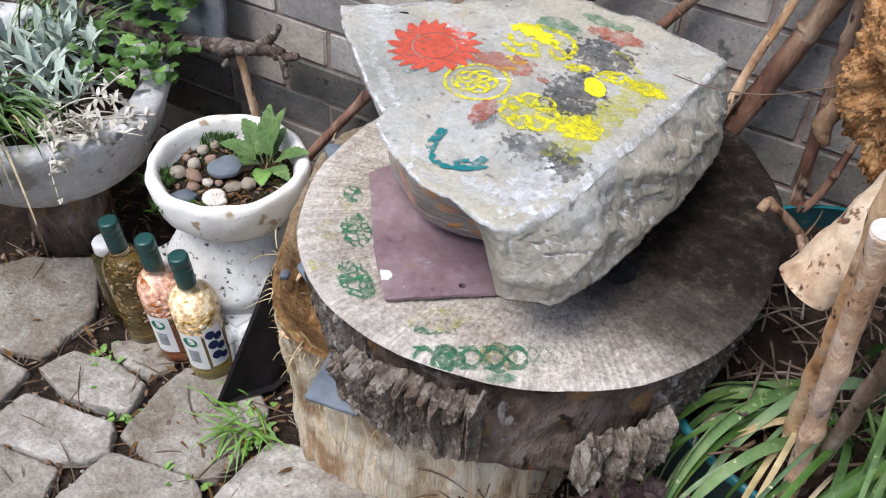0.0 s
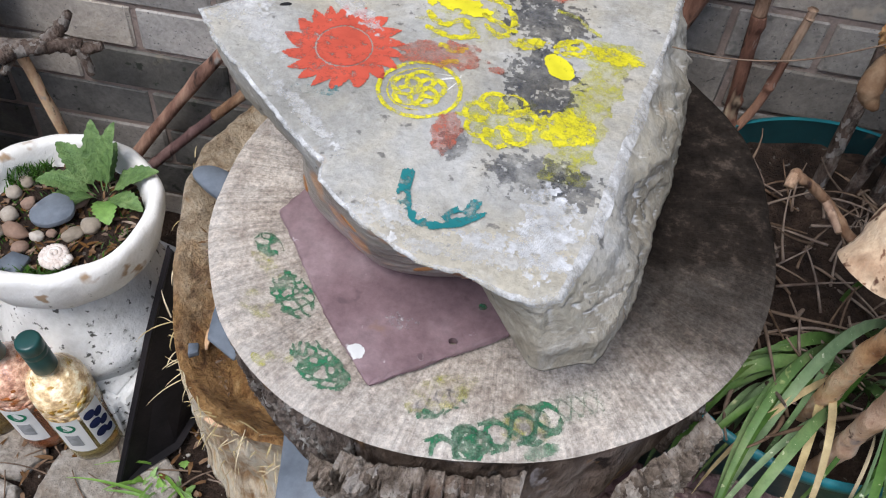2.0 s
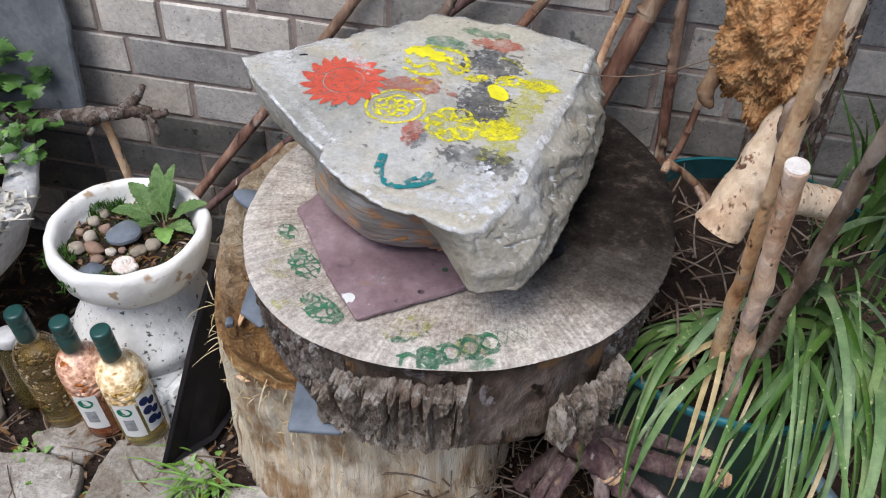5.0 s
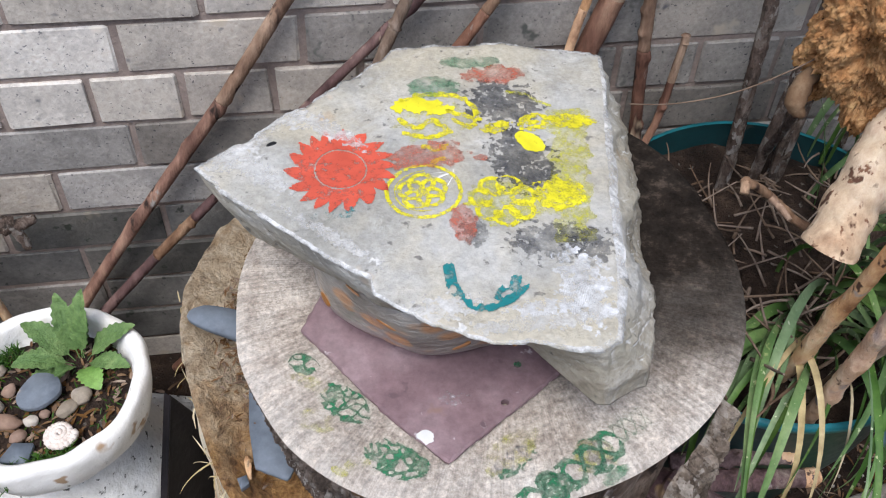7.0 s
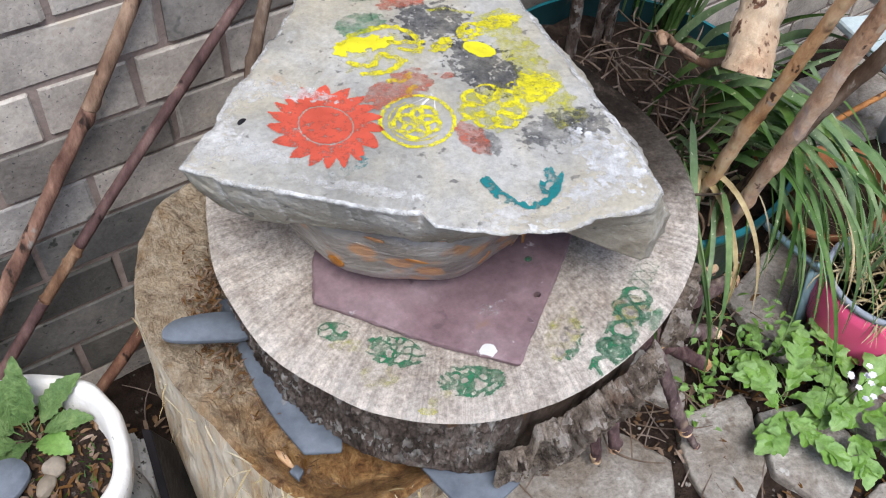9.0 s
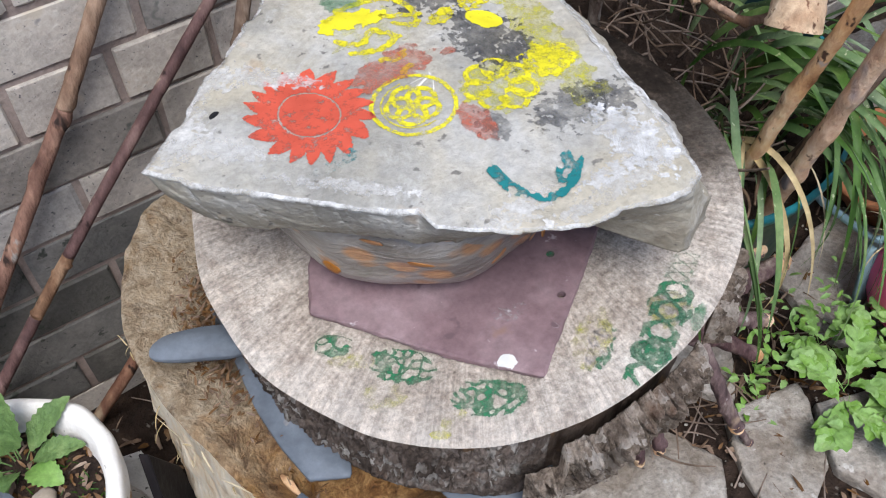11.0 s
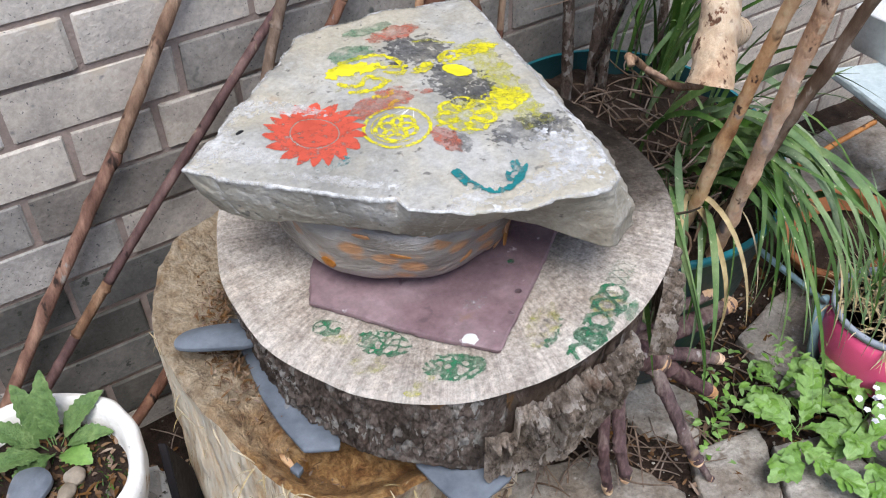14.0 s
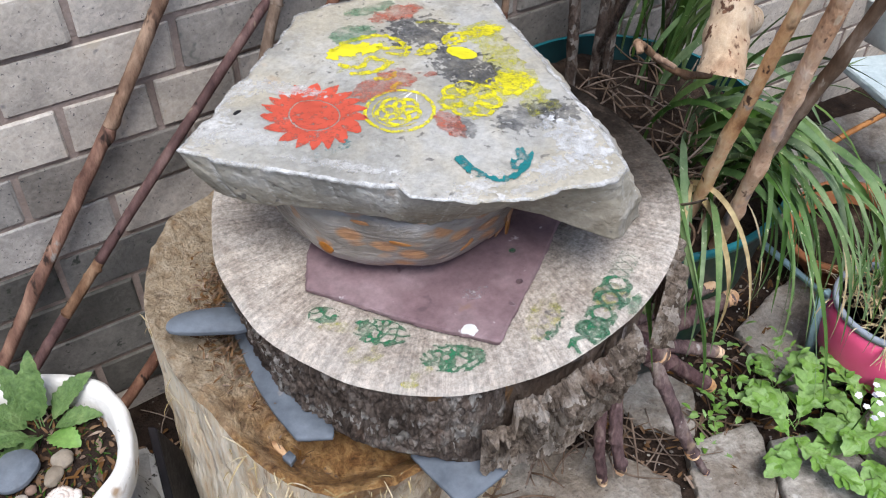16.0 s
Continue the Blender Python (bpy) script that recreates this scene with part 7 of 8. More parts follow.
for name, pts, radii, m, label, cut in (
        ("pole", [(0.346, -0.456, 0.31), (0.335, -0.479, 0.4), (0.314, -0.519, 0.6), (0.291, -0.563, 0.815)], (0.0098, 0.0098, 0.0096, 0.0108), GREYPOLE, "thick grey-tan pole with a pale sawn end standing in the tub", True),
        ("pole", [(0.326, -0.4, 0.33), (0.319, -0.428, 0.4), (0.303, -0.476, 0.6), (0.288, -0.525, 0.8), (0.268, -0.59, 1.07)], (0.0086, 0.0084, 0.0082, 0.0078, 0.0074), TANPOLE, "slim tan pole standing in the tub", False),
        ("pole", [(0.354, -0.425, 0.31), (0.35, -0.457, 0.4), (0.343, -0.52, 0.6), (0.335, -0.583, 0.8), (0.33, -0.63, 0.95)], (0.0078, 0.0078, 0.0074, 0.007, 0.0066), WEATHERED, "dark speckled pole standing in the tub", False)):
    if cut:
        pole = thing("pole", label, "pole", group="poles in the tub")
        part("shaft", tube(pts, radii, 18, 90, 0.1, None, 7, rngp), m, pole)
        way = (Vector(pts[-1]) - Vector(pts[-2])).normalized()
        g = bmesh.new()
        bmesh.ops.create_circle(g, cap_ends=True, segments=24, radius=radii[-1] * 0.98, matrix=Matrix.Translation(Vector(pts[-1]) + way * 0.0012) @ way.to_track_quat("Z", "Y").to_matrix().to_4x4())
        part("sawn_end", g, CUTWOOD, pole, "pale sawn end")
    else:
        tagged(part("pole", tube(pts, radii, 16, 90, 0.11, None, 8, rngp), m), label, "pole", "poles in the tub")

shrub = thing("shrub", "grey-stemmed shrub growing from the tub's soil, with added leaves out of view", "shrub")
for pts, radii in (([(0.345, -0.12, 0.39), (0.34, -0.115, 0.55), (0.335, -0.1, 0.75), (0.33, -0.1, 0.9)], (0.0095, 0.009, 0.008, 0.007)), ([(0.375, -0.135, 0.385), (0.385, -0.13, 0.55), (0.4, -0.12, 0.75), (0.41, -0.1, 0.9)], (0.008, 0.007, 0.007, 0.006)),
                   ([(0.42, -0.11, 0.39), (0.425, -0.1, 0.6), (0.43, -0.09, 0.85)], (0.008, 0.007, 0.006)), ([(0.38, -0.132, 0.47), (0.36, -0.2, 0.6), (0.345, -0.25, 0.72), (0.33, -0.29, 0.8)], (0.006, 0.005, 0.004, 0.003))):
    part("stem", tube(pts, radii, 12, 70, 0.14, None, 4, rngp), BRANCHBARK, shrub)
for k in range(5):
    x, y = rngp.uniform(0.36, 0.58), rngp.uniform(-0.14, -0.05)
    part("stem", tube([(x, y, 0.38), (x + rngp.uniform(-0.02, 0.02), y, 0.7), (x + rngp.uniform(-0.06, 0.06), y - 0.03, 1.05), (x + rngp.uniform(-0.1, 0.1), y - rngp.uniform(0, 0.15), 1.4)], (0.006, 0.0055, 0.005, 0.003), 9, 40, 0.25, None, 4, rngp), BRANCHBARK, shrub)
# leaves added above the view, to shade the wall behind the tub
bm = bmesh.new()
for k in range(3000):
    x, y, z = 0.47 + rngp.gauss(0, 0.19), -0.13 + rngp.gauss(0, 0.09), 1.33 + rngp.gauss(0, 0.07)
    leaf(bm, (x, y, z), rngp.uniform(0, 360), rngp.uniform(-30, 40), rngp.uniform(0.04, 0.08), rngp.uniform(0.022, 0.04), 40, 0, 0, 5, 0.1)
part("crown", bm, LEAF, shrub, "added leaves above the view that shade the wall")["kind"] = "stuff"

log = thing("driftwood", "pale peeled spotted branch stump with orange fibrous growth, propped among poles", "driftwood")
part("trunk", tube([(0.264, -0.459, 0.647), (0.27, -0.454, 0.66), (0.282, -0.44, 0.688), (0.297, -0.424, 0.73), (0.312, -0.404, 0.775), (0.324, -0.384, 0.83), (0.33, -0.365, 0.9)], (0.0275, 0.0262, 0.0245, 0.022, 0.021, 0.022, 0.021), 40, 90, 0.1), SPOTTED, log)
part("stub", tube([(0.284, -0.436, 0.7), (0.315, -0.424, 0.682), (0.355, -0.402, 0.662), (0.394, -0.378, 0.642)], (0.021, 0.0215, 0.0185, 0.0195), 28, 44, 0.12), SPOTTED, log)
part("spur", tube([(0.318, -0.43, 0.79), (0.306, -0.445, 0.8), (0.3, -0.455, 0.785), (0.302, -0.452, 0.765)], (0.013, 0.013, 0.011, 0.007), 14, 20, 0.15, None, 0, rngp), WEATHERED, log)
bm = bmesh.new()
bmesh.ops.create_icosphere(bm, subdivisions=7, radius=1.0)
for v in bm.verts:
    n = v.co.normalized()
    w = n + Vector((noise.noise(n * 9), noise.noise(n * 9 + Vector((5, 2, 1))), noise.noise(n * 9 + Vector((1, 7, 3))))) * 0.06
    cells, small = noise.voronoi(w * 15)[0], noise.voronoi(w * 34)[0]
    q = 1 + fractal(n.x, n.y, n.z, 1.8, 0.34, 4) + 0.07 * min(1, (cells[1] - cells[0]) * 2.2) + 0.04 * min(1, (small[1] - small[0]) * 2) - 0.07
    v.co = (0.289 + 0.06 * n.x * q, -0.378 + 0.05 * n.y * q, 0.852 + 0.094 * n.z * q)
part("fibrous_growth", bm, FIBRE, log, "crumbly orange-brown fibre")
bm = bmesh.new()
for k in range(90):
    d = Vector((rngp.gauss(0, 1), rngp.gauss(0, 1), rngp.gauss(0, 1))).normalized()
    c = Vector((0.289 + 0.061 * d.x, -0.378 + 0.051 * d.y, 0.852 + 0.095 * d.z))
    grass_blade(bm, c, math.degrees(math.atan2(d.y, d.x)) + rngp.uniform(-80, 80), math.degrees(math.asin(d.z)) + rngp.uniform(-70, 60), rngp.uniform(0.003, 0.009), rngp.uniform(0.0008, 0.0022), 80, 4)
part("fibre_fuzz", bm, FIBRE, log, "loose orange fibres")["kind"] = "stuff"
part("peeling_bark", tube([(0.25, -0.37, 0.80), (0.232, -0.375, 0.785), (0.225, -0.38, 0.765), (0.235, -0.385, 0.75)], (0.004, 0.009, 0.01, 0.003), 8, 18, 0.3, None, 0, rngp), LITTER, log)

stalk = part("dry_stalk", tube([(0.08, -0.352, 0.752), (0.12, -0.362, 0.757), (0.17, -0.37, 0.772), (0.216, -0.377, 0.8), (0.25, -0.375, 0.82)], (0.0006, 0.0006, 0.0007, 0.0007, 0.0008), 6, 40, 0.1), TWIGGY)
tagged(stalk, "thin dry grass stalk stretching from the driftwood to the stone", "grass stalk")

twig = thing("twig", "forked tan twig rising from the tub's soil beside the slab", "twig")
part("stem", tube([(0.2045, -0.38, 0.667), (0.215, -0.378, 0.661), (0.228, -0.374, 0.65), (0.243, -0.37, 0.636), (0.254, -0.372, 0.626), (0.27, -0.382, 0.612), (0.292, -0.388, 0.6), (0.32, -0.385, 0.588), (0.345, -0.38, 0.578)], (0.0055, 0.0042, 0.0048, 0.0042, 0.005, 0.005, 0.005, 0.005), 10, 60, 0.15, None, 4, rngp), PEELED, twig)
part("fork", tube([(0.245, -0.37, 0.634), (0.252, -0.386, 0.63), (0.256, -0.4, 0.628)], (0.0045, 0.0038, 0.0028), 8, 14, 0.15), PEELED, twig)
part("stub", tube([(0.206, -0.38, 0.667), (0.202, -0.39, 0.661)], (0.005, 0.0045), 8, 8, 0.15), PEELED, twig)
bm = bmesh.new()
for k in range(26):
    x, y = 0.29 + rngp.uniform(-0.04, 0.07), -0.39 + rngp.uniform(-0.06, 0.08)
    path = arc((x, y, tub_rim(x, y) + rngp.uniform(-0.01, 0.05)), rngp.uniform(0, 360), rngp.uniform(-15, 50), rngp.uniform(0.04, 0.12), rngp.uniform(-30, 60), 6, rngp.uniform(-1.2, 1.2))
    tube(path, (rngp.uniform(0.0016, 0.0034), 0.0012), 7, 14, 0.25, bm)
for k in range(130):
    x, y = 0.37 + rngp.uniform(-0.14, 0.13), -0.24 + rngp.uniform(-0.14, 0.13)
    path = arc((x, y, tub_rim(x, y) + rngp.uniform(-0.02, 0.03)), rngp.uniform(0, 360), rngp.uniform(-10, 45), rngp.uniform(0.03, 0.1), rngp.uniform(-30, 60), 6, rngp.uniform(-0.7, 0.7))
    tube(path, (0.0019, 0.0008), 6, 12, 0.2, bm)
tagged(part("loose_twigs", bm, TWIGGY), "tangle of thin dry twigs on the tub's soil", "twigs", kind="stuff")

# ---------------------------------------------------------------- root driftwood before the tub
root = thing("root_driftwood", "purple-grey many-armed root lying on the paving below the slab", "driftwood")
for pts, radii, m in (([(0.16, -0.46, 0.24), (0.195, -0.497, 0.252), (0.222, -0.512, 0.236)], (0.022, 0.028, 0.02), ROOT),
                      ([(0.21, -0.508, 0.24), (0.26, -0.525, 0.19), (0.312, -0.545, 0.138)], (0.014, 0.0135, 0.0125), ROOT),
                      ([(0.215, -0.5, 0.247), (0.275, -0.515, 0.218), (0.328, -0.53, 0.19)], (0.014, 0.013, 0.0115), ROOT),
                      ([(0.205, -0.515, 0.235), (0.222, -0.548, 0.17), (0.248, -0.573, 0.09), (0.262, -0.588, 0.05)], (0.0135, 0.0125, 0.0125, 0.0115), ROOT),
                      ([(0.262, -0.588, 0.05), (0.275, -0.597, 0.025), (0.29, -0.605, -0.008)], (0.0075, 0.007, 0.006), ROOT),
                      ([(0.17, -0.487, 0.215), (0.148, -0.518, 0.165), (0.142, -0.54, 0.11), (0.148, -0.552, 0.055)], (0.013, 0.0125, 0.0115, 0.0105), ROOT),
                      ([(0.155, -0.48, 0.21), (0.128, -0.512, 0.15), (0.12, -0.532, 0.09), (0.124, -0.545, 0.035)], (0.012, 0.011, 0.01, 0.009), ROOT),
                      ([(0.18, -0.475, 0.25), (0.27, -0.486, 0.248), (0.365, -0.5, 0.258)], (0.019, 0.0185, 0.014), ROOT),
                      ([(0.19, -0.46, 0.265), (0.27, -0.47, 0.275), (0.335, -0.48, 0.28)], (0.014, 0.013, 0.011), ROOT),
                      ([(0.1, -0.44, 0.06), (0.14, -0.45, 0.16), (0.18, -0.47, 0.24)], (0.016, 0.017, 0.02), ROOT)):
    arm = part("arm", tube(pts, [r * 0.8 for r in radii], 18, 70, 0.14, None, 4, rngp), m, root)
    a, b = Vector(pts[-2]), Vector(pts[-1])
    if (b - a).length > 0.03:
        g = bmesh.new()
        tube([b + (a - b).normalized() * 0.012, b, b + (b - a).normalized() * 0.009], (radii[-1] * 0.83, radii[-1] * 0.84, radii[-1] * 0.5), 14, 12, 0.35, g)
        part("broken_tip", g, TANPOLE, arm, "tan broken wood")

# ---------------------------------------------------------------- pink pot and what stands by it
PP = (0.675, -0.593)
pink = thing("pink_pot", "bright pink glazed flowerpot with a grey rim and dry grass", "flowerpot")
part("body", lathe([(0.05, 0.0), (0.066, 0.003), (0.084, 0.022), (0.095, 0.05), (0.0995, 0.085), (0.098, 0.118), (0.094, 0.142)], 64, 0, PP), PINK, pink, "smooth pink glaze")
part("rim", lathe([(0.094, 0.142), (0.0965, 0.143), (0.0975, 0.15), (0.0955, 0.154), (0.09, 0.1535), (0.0875, 0.146), (0.086, 0.118), (0.03, 0.118)], 64, 0, PP), POTRIM, pink, "blue-grey rim")
part("soil", lathe([(0.0868, 0.136), (0.05, 0.14), (0.01, 0.142)], 40, 0.03, PP), SOIL, pink)
bm = bmesh.new()
for k in range(330):
    a, r = rngp.uniform(0, 6.28), 0.078 * math.sqrt(rngp.random())
    grass_blade(bm, (PP[0] + r * math.cos(a), PP[1] + r * math.sin(a), 0.134), rngp.uniform(0, 360), rngp.uniform(10, 80), rngp.uniform(0.04, 0.1), rngp.uniform(0.0015, 0.004), rngp.uniform(40, 150), 8, rngp.uniform(-1.5, 1.5))
tagged(part("pot_straw", bm, STRAW), "tangle of dry straw in the pink pot", "dry grass", kind="stuff")
bm = bmesh.new()
for k in range(60):
    a, r = rngp.uniform(0, 6.28), 0.075 * math.sqrt(rngp.random())
    grass_blade(bm, (PP[0] + r * math.cos(a), PP[1] + r * math.sin(a), 0.134), rngp.uniform(-40, 130), rngp.uniform(55, 88), rngp.uniform(0.08, 0.22), rngp.uniform(0.003, 0.006), rngp.uniform(20, 90), 8)
tagged(part("pot_grass", bm, GRASS), "green grass growing in the pink pot", "grass", kind="stuff")


def bar(name, a, b, wide, thick, material, parent=None, label=""):
    """A flat bar between two points."""
    a, b = Vector(a), Vector(b)
    g = bmesh.new()
    bmesh.ops.create_cube(g, size=1)
    for v in g.verts:
        v.co = (v.co.x * wide, v.co.y * thick, v.co.z * (b - a).length)
    bmesh.ops.bevel(g, geom=list(g.edges), offset=min(wide, thick) * 0.2, segments=2, affect="EDGES")
    g.transform(Matrix.Translation((a + b) / 2) @ (b - a).to_track_quat("Z", "Y").to_matrix().to_4x4())
    return part(name, g, material, parent, label)


cane = part("garden_cane", tube([(0.48, -0.395, 0.355), (0.569, -0.419, 0.383), (0.635, -0.428, 0.402), (0.698, -0.438, 0.42)], (0.0048, 0.0048, 0.0046, 0.0044), 12, 40, 0.08, None, 3, rngp), ORANGECANE)
tagged(cane, "orange-brown garden cane sticking out of the tub", "cane")


rack = thing("frame_stand", "grey-blue plastic frame leaning behind the pink pot", "frame")
bar("rail", (0.45, -0.468, 0.298), (0.606, -0.507, 0.138), 0.024, 0.008, GREYBAR, rack)
bar("rail", (0.606, -0.507, 0.145), (0.6, -0.535, 0.0), 0.026, 0.01, GREYBAR, rack)
tpot = thing("terracotta_pot", "stained terracotta pot of dark soil tilted behind the grass", "flowerpot")
stand = Matrix.Translation((0.826, -0.41, 0.006)) @ Matrix.Rotation(radians(-24), 4, "Y")
bm = lathe([(0.01, 0.0), (0.06, 0.0), (0.065, 0.004), (0.083, 0.11), (0.085, 0.113), (0.094, 0.115), (0.097, 0.148), (0.095, 0.151), (0.087, 0.151), (0.083, 0.147), (0.076, 0.09)], 56)
bm.transform(stand)
part("body", bm, TERRACOTTA, tpot)
bm = lathe([(0.08, 0.1), (0.05, 0.104), (0.01, 0.103)], 40, 0.06)
bm.transform(stand)
part("soil", bm, SOIL, tpot, "dark soil")
bm = plate([(0.95, -0.185), (0.9, -0.4), (1.14, -0.5), (1.2, -0.28)], 0.285, 0.302, 0.001, 60)
plank = thing("low_table", "small weathered pale blue painted table beyond the grass", "table")
part("tabletop", bm, PALEPLANK, plank, smooth=False)
for x, y in ((1.16, -0.29), (1.11, -0.47)):
    bar("leg", (x, y, 0.286), (x, y, -0.02), 0.03, 0.03, PALEPLANK, plank)
tray = thing("white_tray", "shallow white plastic tray standing on the pale blue table", "tray")
rings_ = []
for f, z in ((0.86, 0.3025), (0.9, 0.304), (1.0, 0.385), (1.05, 0.386), (1.05, 0.391), (0.98, 0.39), (0.88, 0.31), (0.1, 0.308)):
    rings_.append([(1.12 + 0.085 * f * max(-1, min(1, 1.35 * math.cos(a))), -0.21 + 0.065 * f * max(-1, min(1, 1.35 * math.sin(a))), z) for a in [2 * math.pi * k / 48 for k in range(48)]])
part("shell", skin(rings_), TINLID, tray)

# ---------------------------------------------------------------- weeds on the paving
poppy = thing("lobed_weed", "fresh green deeply lobed weed growing between the paving stones", "plant")


def lobed_leaf(b, base, azimuth, rise, length, bend, r):
    """A deeply cut leaf: stalk and midrib blade, four pairs of rounded scalloped lobes, a broad end lobe."""
    path = arc(base, azimuth, rise, length, bend, 20)
    leaf(b, base, azimuth, rise, length, length * 0.17, bend, 0, 0, 20, 0.22)
    for j, share in enumerate((0.17, 0.25, 0.27, 0.22)):
        i = int((0.36 + 0.14 * j) * 19)
        t = (path[i + 1] - path[i]).normalized()
        for s in (-1, 1):
            size = length * share * r.uniform(0.85, 1.15)
            leaf(b, path[i + r.choice((0, 0, 1))], azimuth + s * r.uniform(42, 60), math.degrees(math.asin(t.z)) + r.uniform(-4, 12), size, size * r.uniform(0.6, 0.78), 30, 3, 0.2, 16, 0.0)
    t = (path[16] - path[14]).normalized()
    leaf(b, path[14], azimuth + r.uniform(-8, 8), math.degrees(math.asin(t.z)), length * 0.32, length * r.uniform(0.22, 0.28), 20, 3, 0.22, 20, 0.0)
    for v in b.verts:
        v.co += noise.noise_vector(v.co * 110) * 0.0016 + noise.noise_vector(v.co * 40) * 0.004


for cx, cy, n, far in ((0.45, -0.62, 7, 0.12), (0.48, -0.555, 5, 0.09), (0.55, -0.69, 6, 0.16), (0.43, -0.665, 4, 0.14), (0.5, -0.73, 5, 0.16)):
    for k in range(n):
        bm = bmesh.new()
        size = far * rngp.uniform(0.65, 1.05)
        lobed_leaf(bm, (cx + rngp.gauss(0, 0.01), cy + rngp.gauss(0, 0.01), 0.02), k * 360 / n + rngp.uniform(-18, 18), rngp.uniform(22, 50), size, rngp.uniform(35, 65), rngp)
        part("leaf", bm, LIGHTLEAF, poppy)
bm = bmesh.new()
for k in range(150):
    cx, cy, r = rngp.choice(((0.42, -0.5, 0.05), (0.47, -0.55, 0.05), (0.53, -0.52, 0.06), (0.36, -0.53, 0.025), (0.56, -0.62, 0.05)))
    x, y = cx + rngp.gauss(0, r * 0.6), cy + rngp.gauss(0, r * 0.6)
    leaf(bm, (x, y, rngp.uniform(0.0, 0.08)), rngp.uniform(0, 360), rngp.uniform(0, 60), rngp.uniform(0.012, 0.026), rngp.uniform(0.006, 0.012), 40, 2, 0.25, 7, 0.15)
tagged(part("small_weeds", bm, LIGHTLEAF), "low green weeds between pot and root", "weeds", kind="stuff")
bm = bmesh.new()
for cx, cy, n in ((-0.705, -0.53, 30), (-0.69, -0.51, 14), (-0.60, -0.6, 9), (-0.45, -0.645, 26), (-0.44, -0.49, 22), (-0.4, -0.5, 18), (-0.38, -0.54, 8), (0.35, -0.55, 16), (0.33, -0.58, 8)):
    for k in range(n):
        x, y = cx + rngp.gauss(0, 0.016), cy + rngp.gauss(0, 0.016)
        leaf(bm, (x, y, -0.012), rngp.uniform(0, 360), rngp.uniform(10, 65), rngp.uniform(0.012, 0.028), rngp.uniform(0.008, 0.017), 55, 3, 0.35, 10, 0.2)
for k in range(34):
    grass_blade(bm, (-0.42 + rngp.gauss(0, 0.025), -0.5 + rngp.gauss(0, 0.02), -0.015), rngp.uniform(180, 360), rngp.uniform(15, 60), rngp.uniform(0.06, 0.13), rngp.uniform(0.003, 0.007), 60, 8)
tagged(part("paving_weeds", bm, LIGHTLEAF), "small green weeds in the paving joints", "weeds", kind="stuff")
flowers = thing("white_flowers", "cluster of tiny white flowers on a thin stem", "flowers")
for k in range(11):
    c = Vector((0.487 + rngp.gauss(0, 0.014), -0.7 + rngp.gauss(0, 0.012), 0.155 + rngp.gauss(0, 0.01)))
    bm = bmesh.new()
    for j in range(5):
        leaf(bm, c, j * 72 + rngp.uniform(-10, 10), 15, 0.0058, 0.0056, 20, 0, 0, 6, 0.02)
    bmesh.ops.remove_doubles(bm, verts=bm.verts, dist=0.0009)
    part("flower", bm, WHITEFLOWER, flowers)
part("stem", tube([(0.5, -0.68, -0.02), (0.495, -0.69, 0.07), (0.487, -0.7, 0.15)], (0.0015, 0.0013, 0.001), 6, 14), LEAF, flowers)

# loose litter on the soil
bm = bmesh.new()
for k in range(2600):
    x, y = rngp.uniform(-1.05, 0.75), rngp.uniform(-0.85, -0.05)
    grass_blade(bm, (x, y, -0.015 + rngp.uniform(0, 0.012)), rngp.uniform(0, 360), rngp.uniform(-5, 22), rngp.uniform(0.008, 0.03), rngp.uniform(0.002, 0.009), rngp.uniform(0, 50), 4)
tagged(part("leaf_litter", bm, LITTER), "dead brown leaf scraps on the soil", "leaf litter", kind="stuff")
bm = bmesh.new()
for k in range(420):
    x, y = rngp.uniform(-1.0, 0.6), rngp.uniform(-0.8, -0.1)
    path = arc((x, y, -0.009), rngp.uniform(0, 360), rngp.uniform(0, 12), rngp.uniform(0.04, 0.13), rngp.uniform(-5, 25), 5, rngp.uniform(-1, 1))
    tube(path, (0.0016, 0.0008), 5, 8, 0.1, bm)
for k in range(90):
    x, y = 0.08 + rngp.gauss(0, 0.07), -0.43 + rngp.gauss(0, 0.05)
    path = arc((x, y, rngp.uniform(-0.01, 0.1)), rngp.uniform(0, 360), rngp.uniform(-20, 40), rngp.uniform(0.03, 0.1), rngp.uniform(-20, 50), 5, rngp.uniform(-1, 1))
    tube(path, (0.002, 0.0009), 5, 8, 0.1, bm)
tagged(part("fallen_twigs", bm, TWIGGY), "thin fallen twigs on soil and paving", "twigs", kind="stuff")
bm = bmesh.new()
for k in range(1100):
    x, y = rngp.uniform(-1.0, 0.7), rngp.uniform(-0.85, -0.3)
    s = rngp.uniform(0.002, 0.009)
    bmesh.ops.create_icosphere(bm, subdivisions=1, radius=s / 2, matrix=Matrix.Translation((x, y, -0.015 + s * 0.3)) @ Matrix.Rotation(rngp.uniform(0, 3), 4, "Z") @ Matrix.Diagonal((1, 0.7, 0.6, 1)))
tagged(part("grit", bm, SETT), "small grey grit in the paving joints", "gravel", kind="stuff")

# ---------------------------------------------------------------- paving
paving = thing("pavement", "irregular worn sandstone paving with soil joints", "paving", kind="structure")


def even_by_corner(outline, n):
    """n points along straight edges, as many to each edge."""
    m, out = len(outline), []
    for k in range(n):
        u = k / n * m
        i = int(u)
        (x0, y0), (x1, y1) = outline[i], outline[(i + 1) % m]
        out.append(Vector((x0 + (x1 - x0) * (u - i), y0 + (y1 - y0) * (u - i), 0)))
    return out


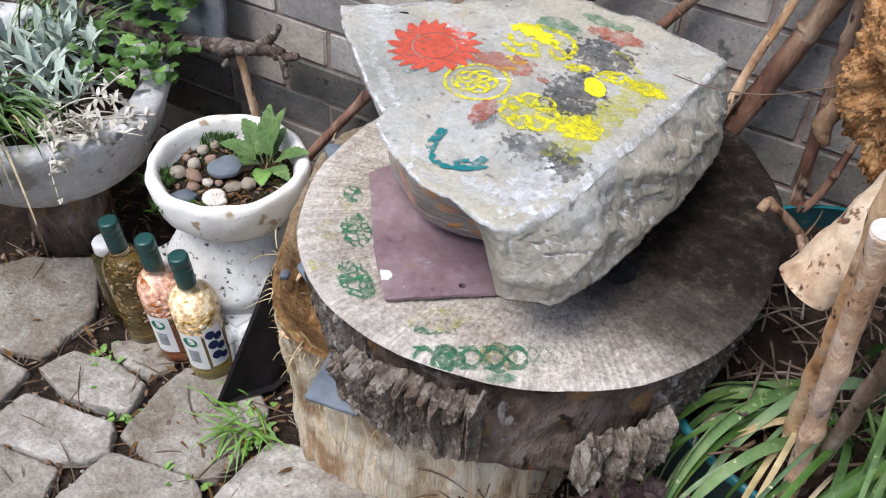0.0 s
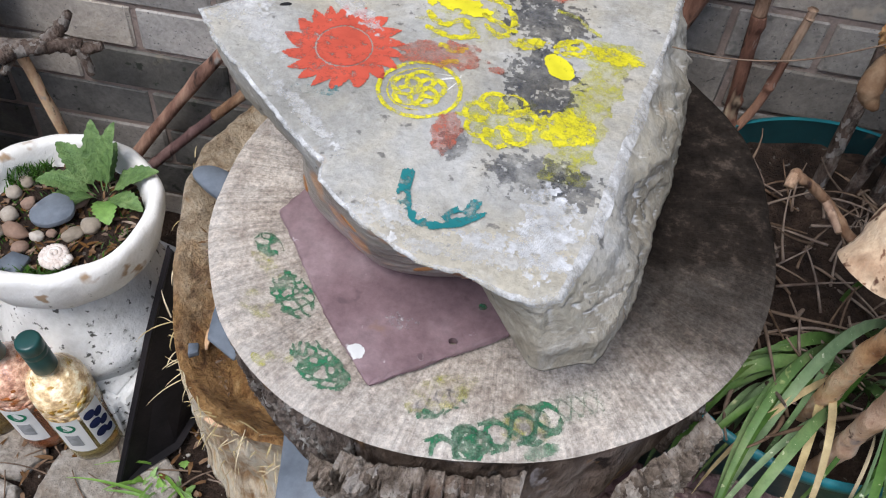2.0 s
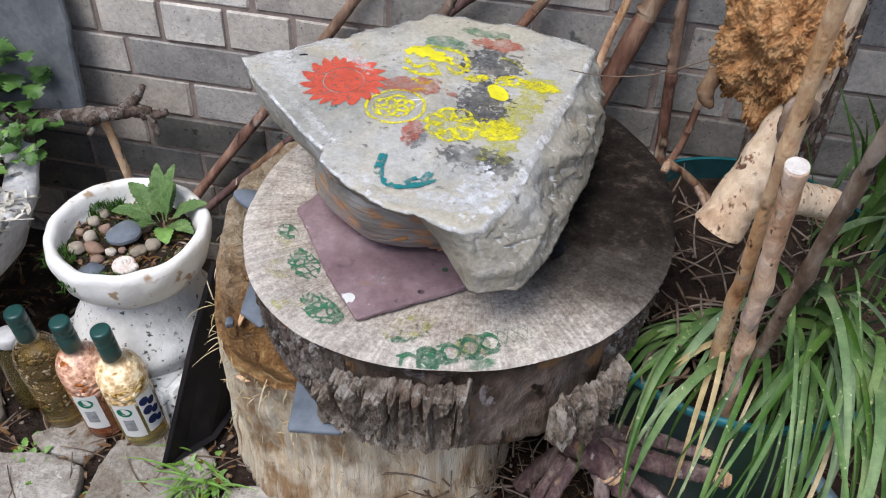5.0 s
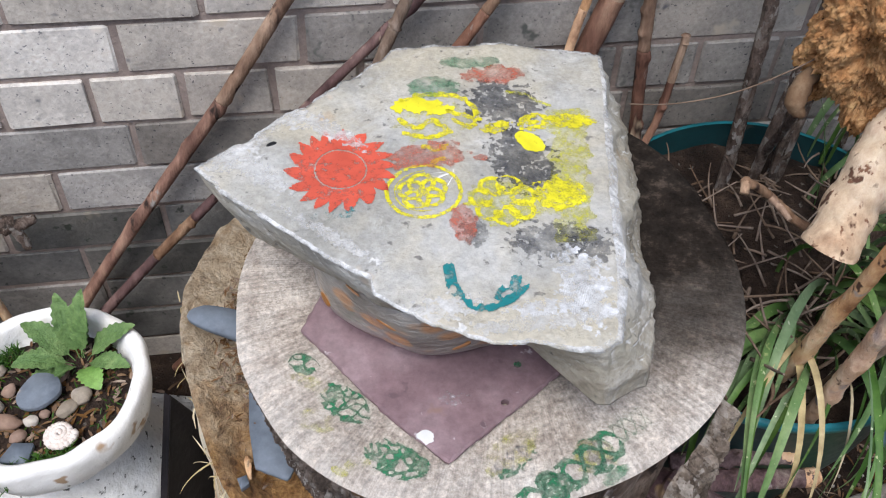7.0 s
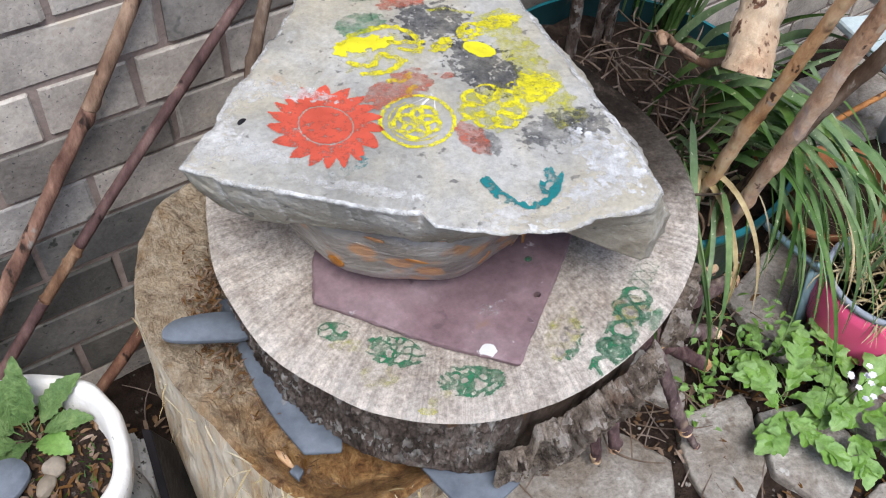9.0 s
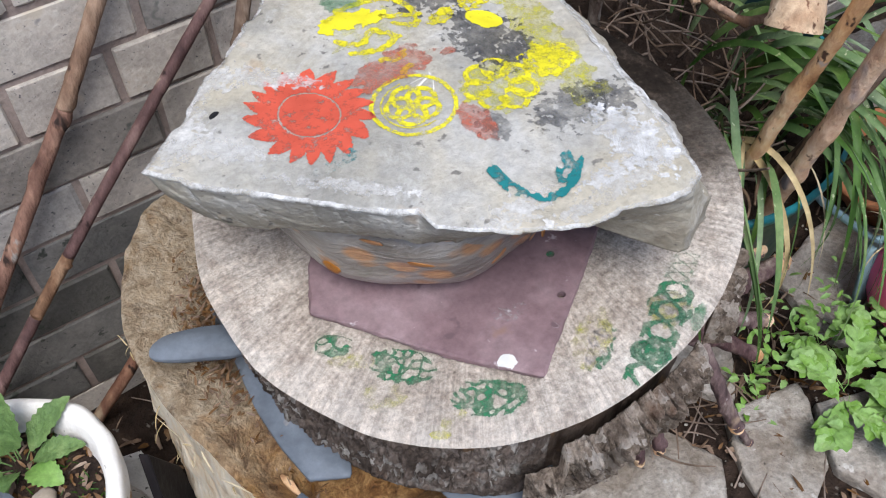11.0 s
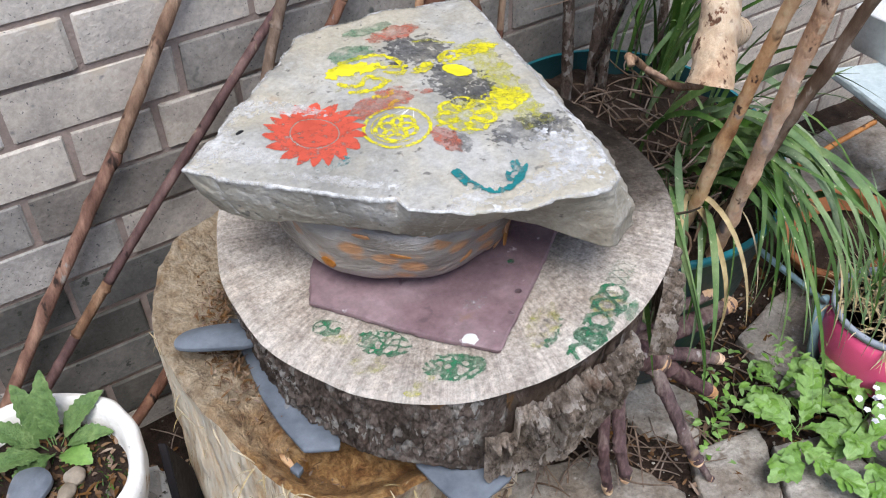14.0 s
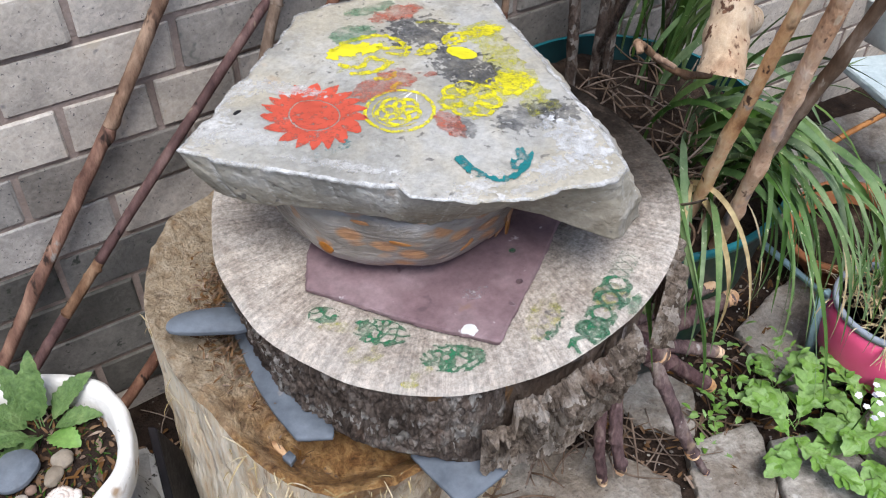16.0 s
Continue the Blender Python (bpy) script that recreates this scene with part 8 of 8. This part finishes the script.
SETTS = [[(-1.06, -0.49), (-0.986, -0.405), (-0.892, -0.355), (-0.797, -0.46), (-0.807, -0.57), (-0.89, -0.595), (-1.02, -0.58)],
         [(-0.78, -0.592), (-0.762, -0.537), (-0.68, -0.52), (-0.614, -0.53), (-0.596, -0.588), (-0.7, -0.614)],
         [(-0.765, -0.7), (-0.757, -0.642), (-0.69, -0.63), (-0.6, -0.617), (-0.57, -0.66), (-0.62, -0.71), (-0.73, -0.727)],
         [(-0.571, -0.619), (-0.58, -0.53), (-0.574, -0.47), (-0.492, -0.42), (-0.409, -0.465), (-0.395, -0.558), (-0.4, -0.612), (-0.5, -0.635)],
         [(-0.575, -0.76), (-0.561, -0.655), (-0.423, -0.632), (-0.392, -0.655), (-0.4, -0.77), (-0.5, -0.8)],
         [(-0.375, -0.66), (-0.362, -0.515), (-0.252, -0.486), (-0.16, -0.52), (-0.14, -0.6), (-0.2, -0.7)],
         [(-0.74, -0.74), (-0.613, -0.722), (-0.595, -0.78), (-0.66, -0.85), (-0.78, -0.82)],
         [(-0.03, -0.45), (0.02, -0.422), (0.165, -0.475), (0.23, -0.595), (0.12, -0.74), (-0.06, -0.68), (-0.1, -0.54)],
         [(0.341, -0.38), (0.387, -0.468), (0.328, -0.535), (0.262, -0.472), (0.27, -0.395)],
         [(0.3, -0.552), (0.418, -0.575), (0.403, -0.616), (0.355, -0.69), (0.24, -0.74), (0.252, -0.63)],
         [(0.42, -0.618), (0.52, -0.66), (0.5, -0.76), (0.4, -0.8), (0.365, -0.705)],
         [(-0.72, -0.49), (-0.64, -0.42), (-0.6, -0.47), (-0.62, -0.515), (-0.69, -0.51)],
         [(0.55, -0.42), (0.75, -0.38), (0.8, -0.52), (0.66, -0.6), (0.53, -0.56)], [(0.54, -0.68), (0.7, -0.64), (0.82, -0.7), (0.74, -0.84), (0.56, -0.82)],
         [(0.86, -0.29), (1.06, -0.26), (1.09, -0.07), (0.9, -0.06)], [(1.08, -0.26), (1.3, -0.29), (1.33, -0.09), (1.11, -0.07)], [(0.83, -0.46), (0.85, -0.31), (1.05, -0.28), (1.02, -0.41)],
         [(0.82, -0.5), (1.0, -0.45), (1.05, -0.62), (0.88, -0.68)], [(1.02, -0.42), (1.25, -0.4), (1.3, -0.6), (1.08, -0.62)], [(-0.18, -0.72), (-0.02, -0.71), (0.1, -0.77), (0.05, -0.9), (-0.15, -0.9)],
         [(-0.38, -0.7), (-0.21, -0.72), (-0.2, -0.88), (-0.38, -0.86)], [(-1.0, -0.62), (-0.8, -0.61), (-0.79, -0.76), (-0.98, -0.8)]]
for row in range(3):
    for col in range(11):
        x, y = -1.2 + col * 0.225 + 0.1 * (row % 2), -1.0 - row * 0.2
        SETTS.append([(x + rngp.uniform(-0.012, 0.012) + dx, y + rngp.uniform(-0.012, 0.012) + dy) for dx, dy in ((0, 0), (0.1, -0.006), (0.205, 0), (0.21, 0.09), (0.2, 0.178), (0.1, 0.183), (0.004, 0.176), (-0.004, 0.09))])
for outline in SETTS:
    pts = [a.lerp(b, 0.8) for a, b in zip(spline([(x, y, 0) for x, y in outline], 72), even_by_corner(outline, 72))]
    c = sum(pts, Vector()) / 72
    top = rngp.uniform(-0.004, 0.002)
    tx, ty = rngp.uniform(-0.02, 0.02), rngp.uniform(-0.02, 0.02)
    rings = []
    for f, z in ((1.0, -0.07), (1.0, top - 0.013), (0.993, top - 0.006), (0.978, top - 0.002), (0.95, top - 0.0005), (0.88, top), (0.75, top), (0.6, top), (0.45, top), (0.3, top), (0.06, top)):
        ring = []
        for p in pts:
            q = c + (p - c) * f * (1.055 + wob(p.x, p.y, 4, 24, 0.035) + 0.02 * facet(p.x, p.y, 4, 45) + wob(p.x, p.y, z * 60, 110, 0.02))
            ring.append((q.x, q.y, z + (fractal(q.x, q.y, 2, 16, 0.005, 5) + 0.002 * facet(q.x, q.y, 2, 26, 5.0) + (q.x - c.x) * tx + (q.y - c.y) * ty if z > -0.05 else 0)))
        rings.append(ring)
    part("sett", skin(rings), SETT, paving)
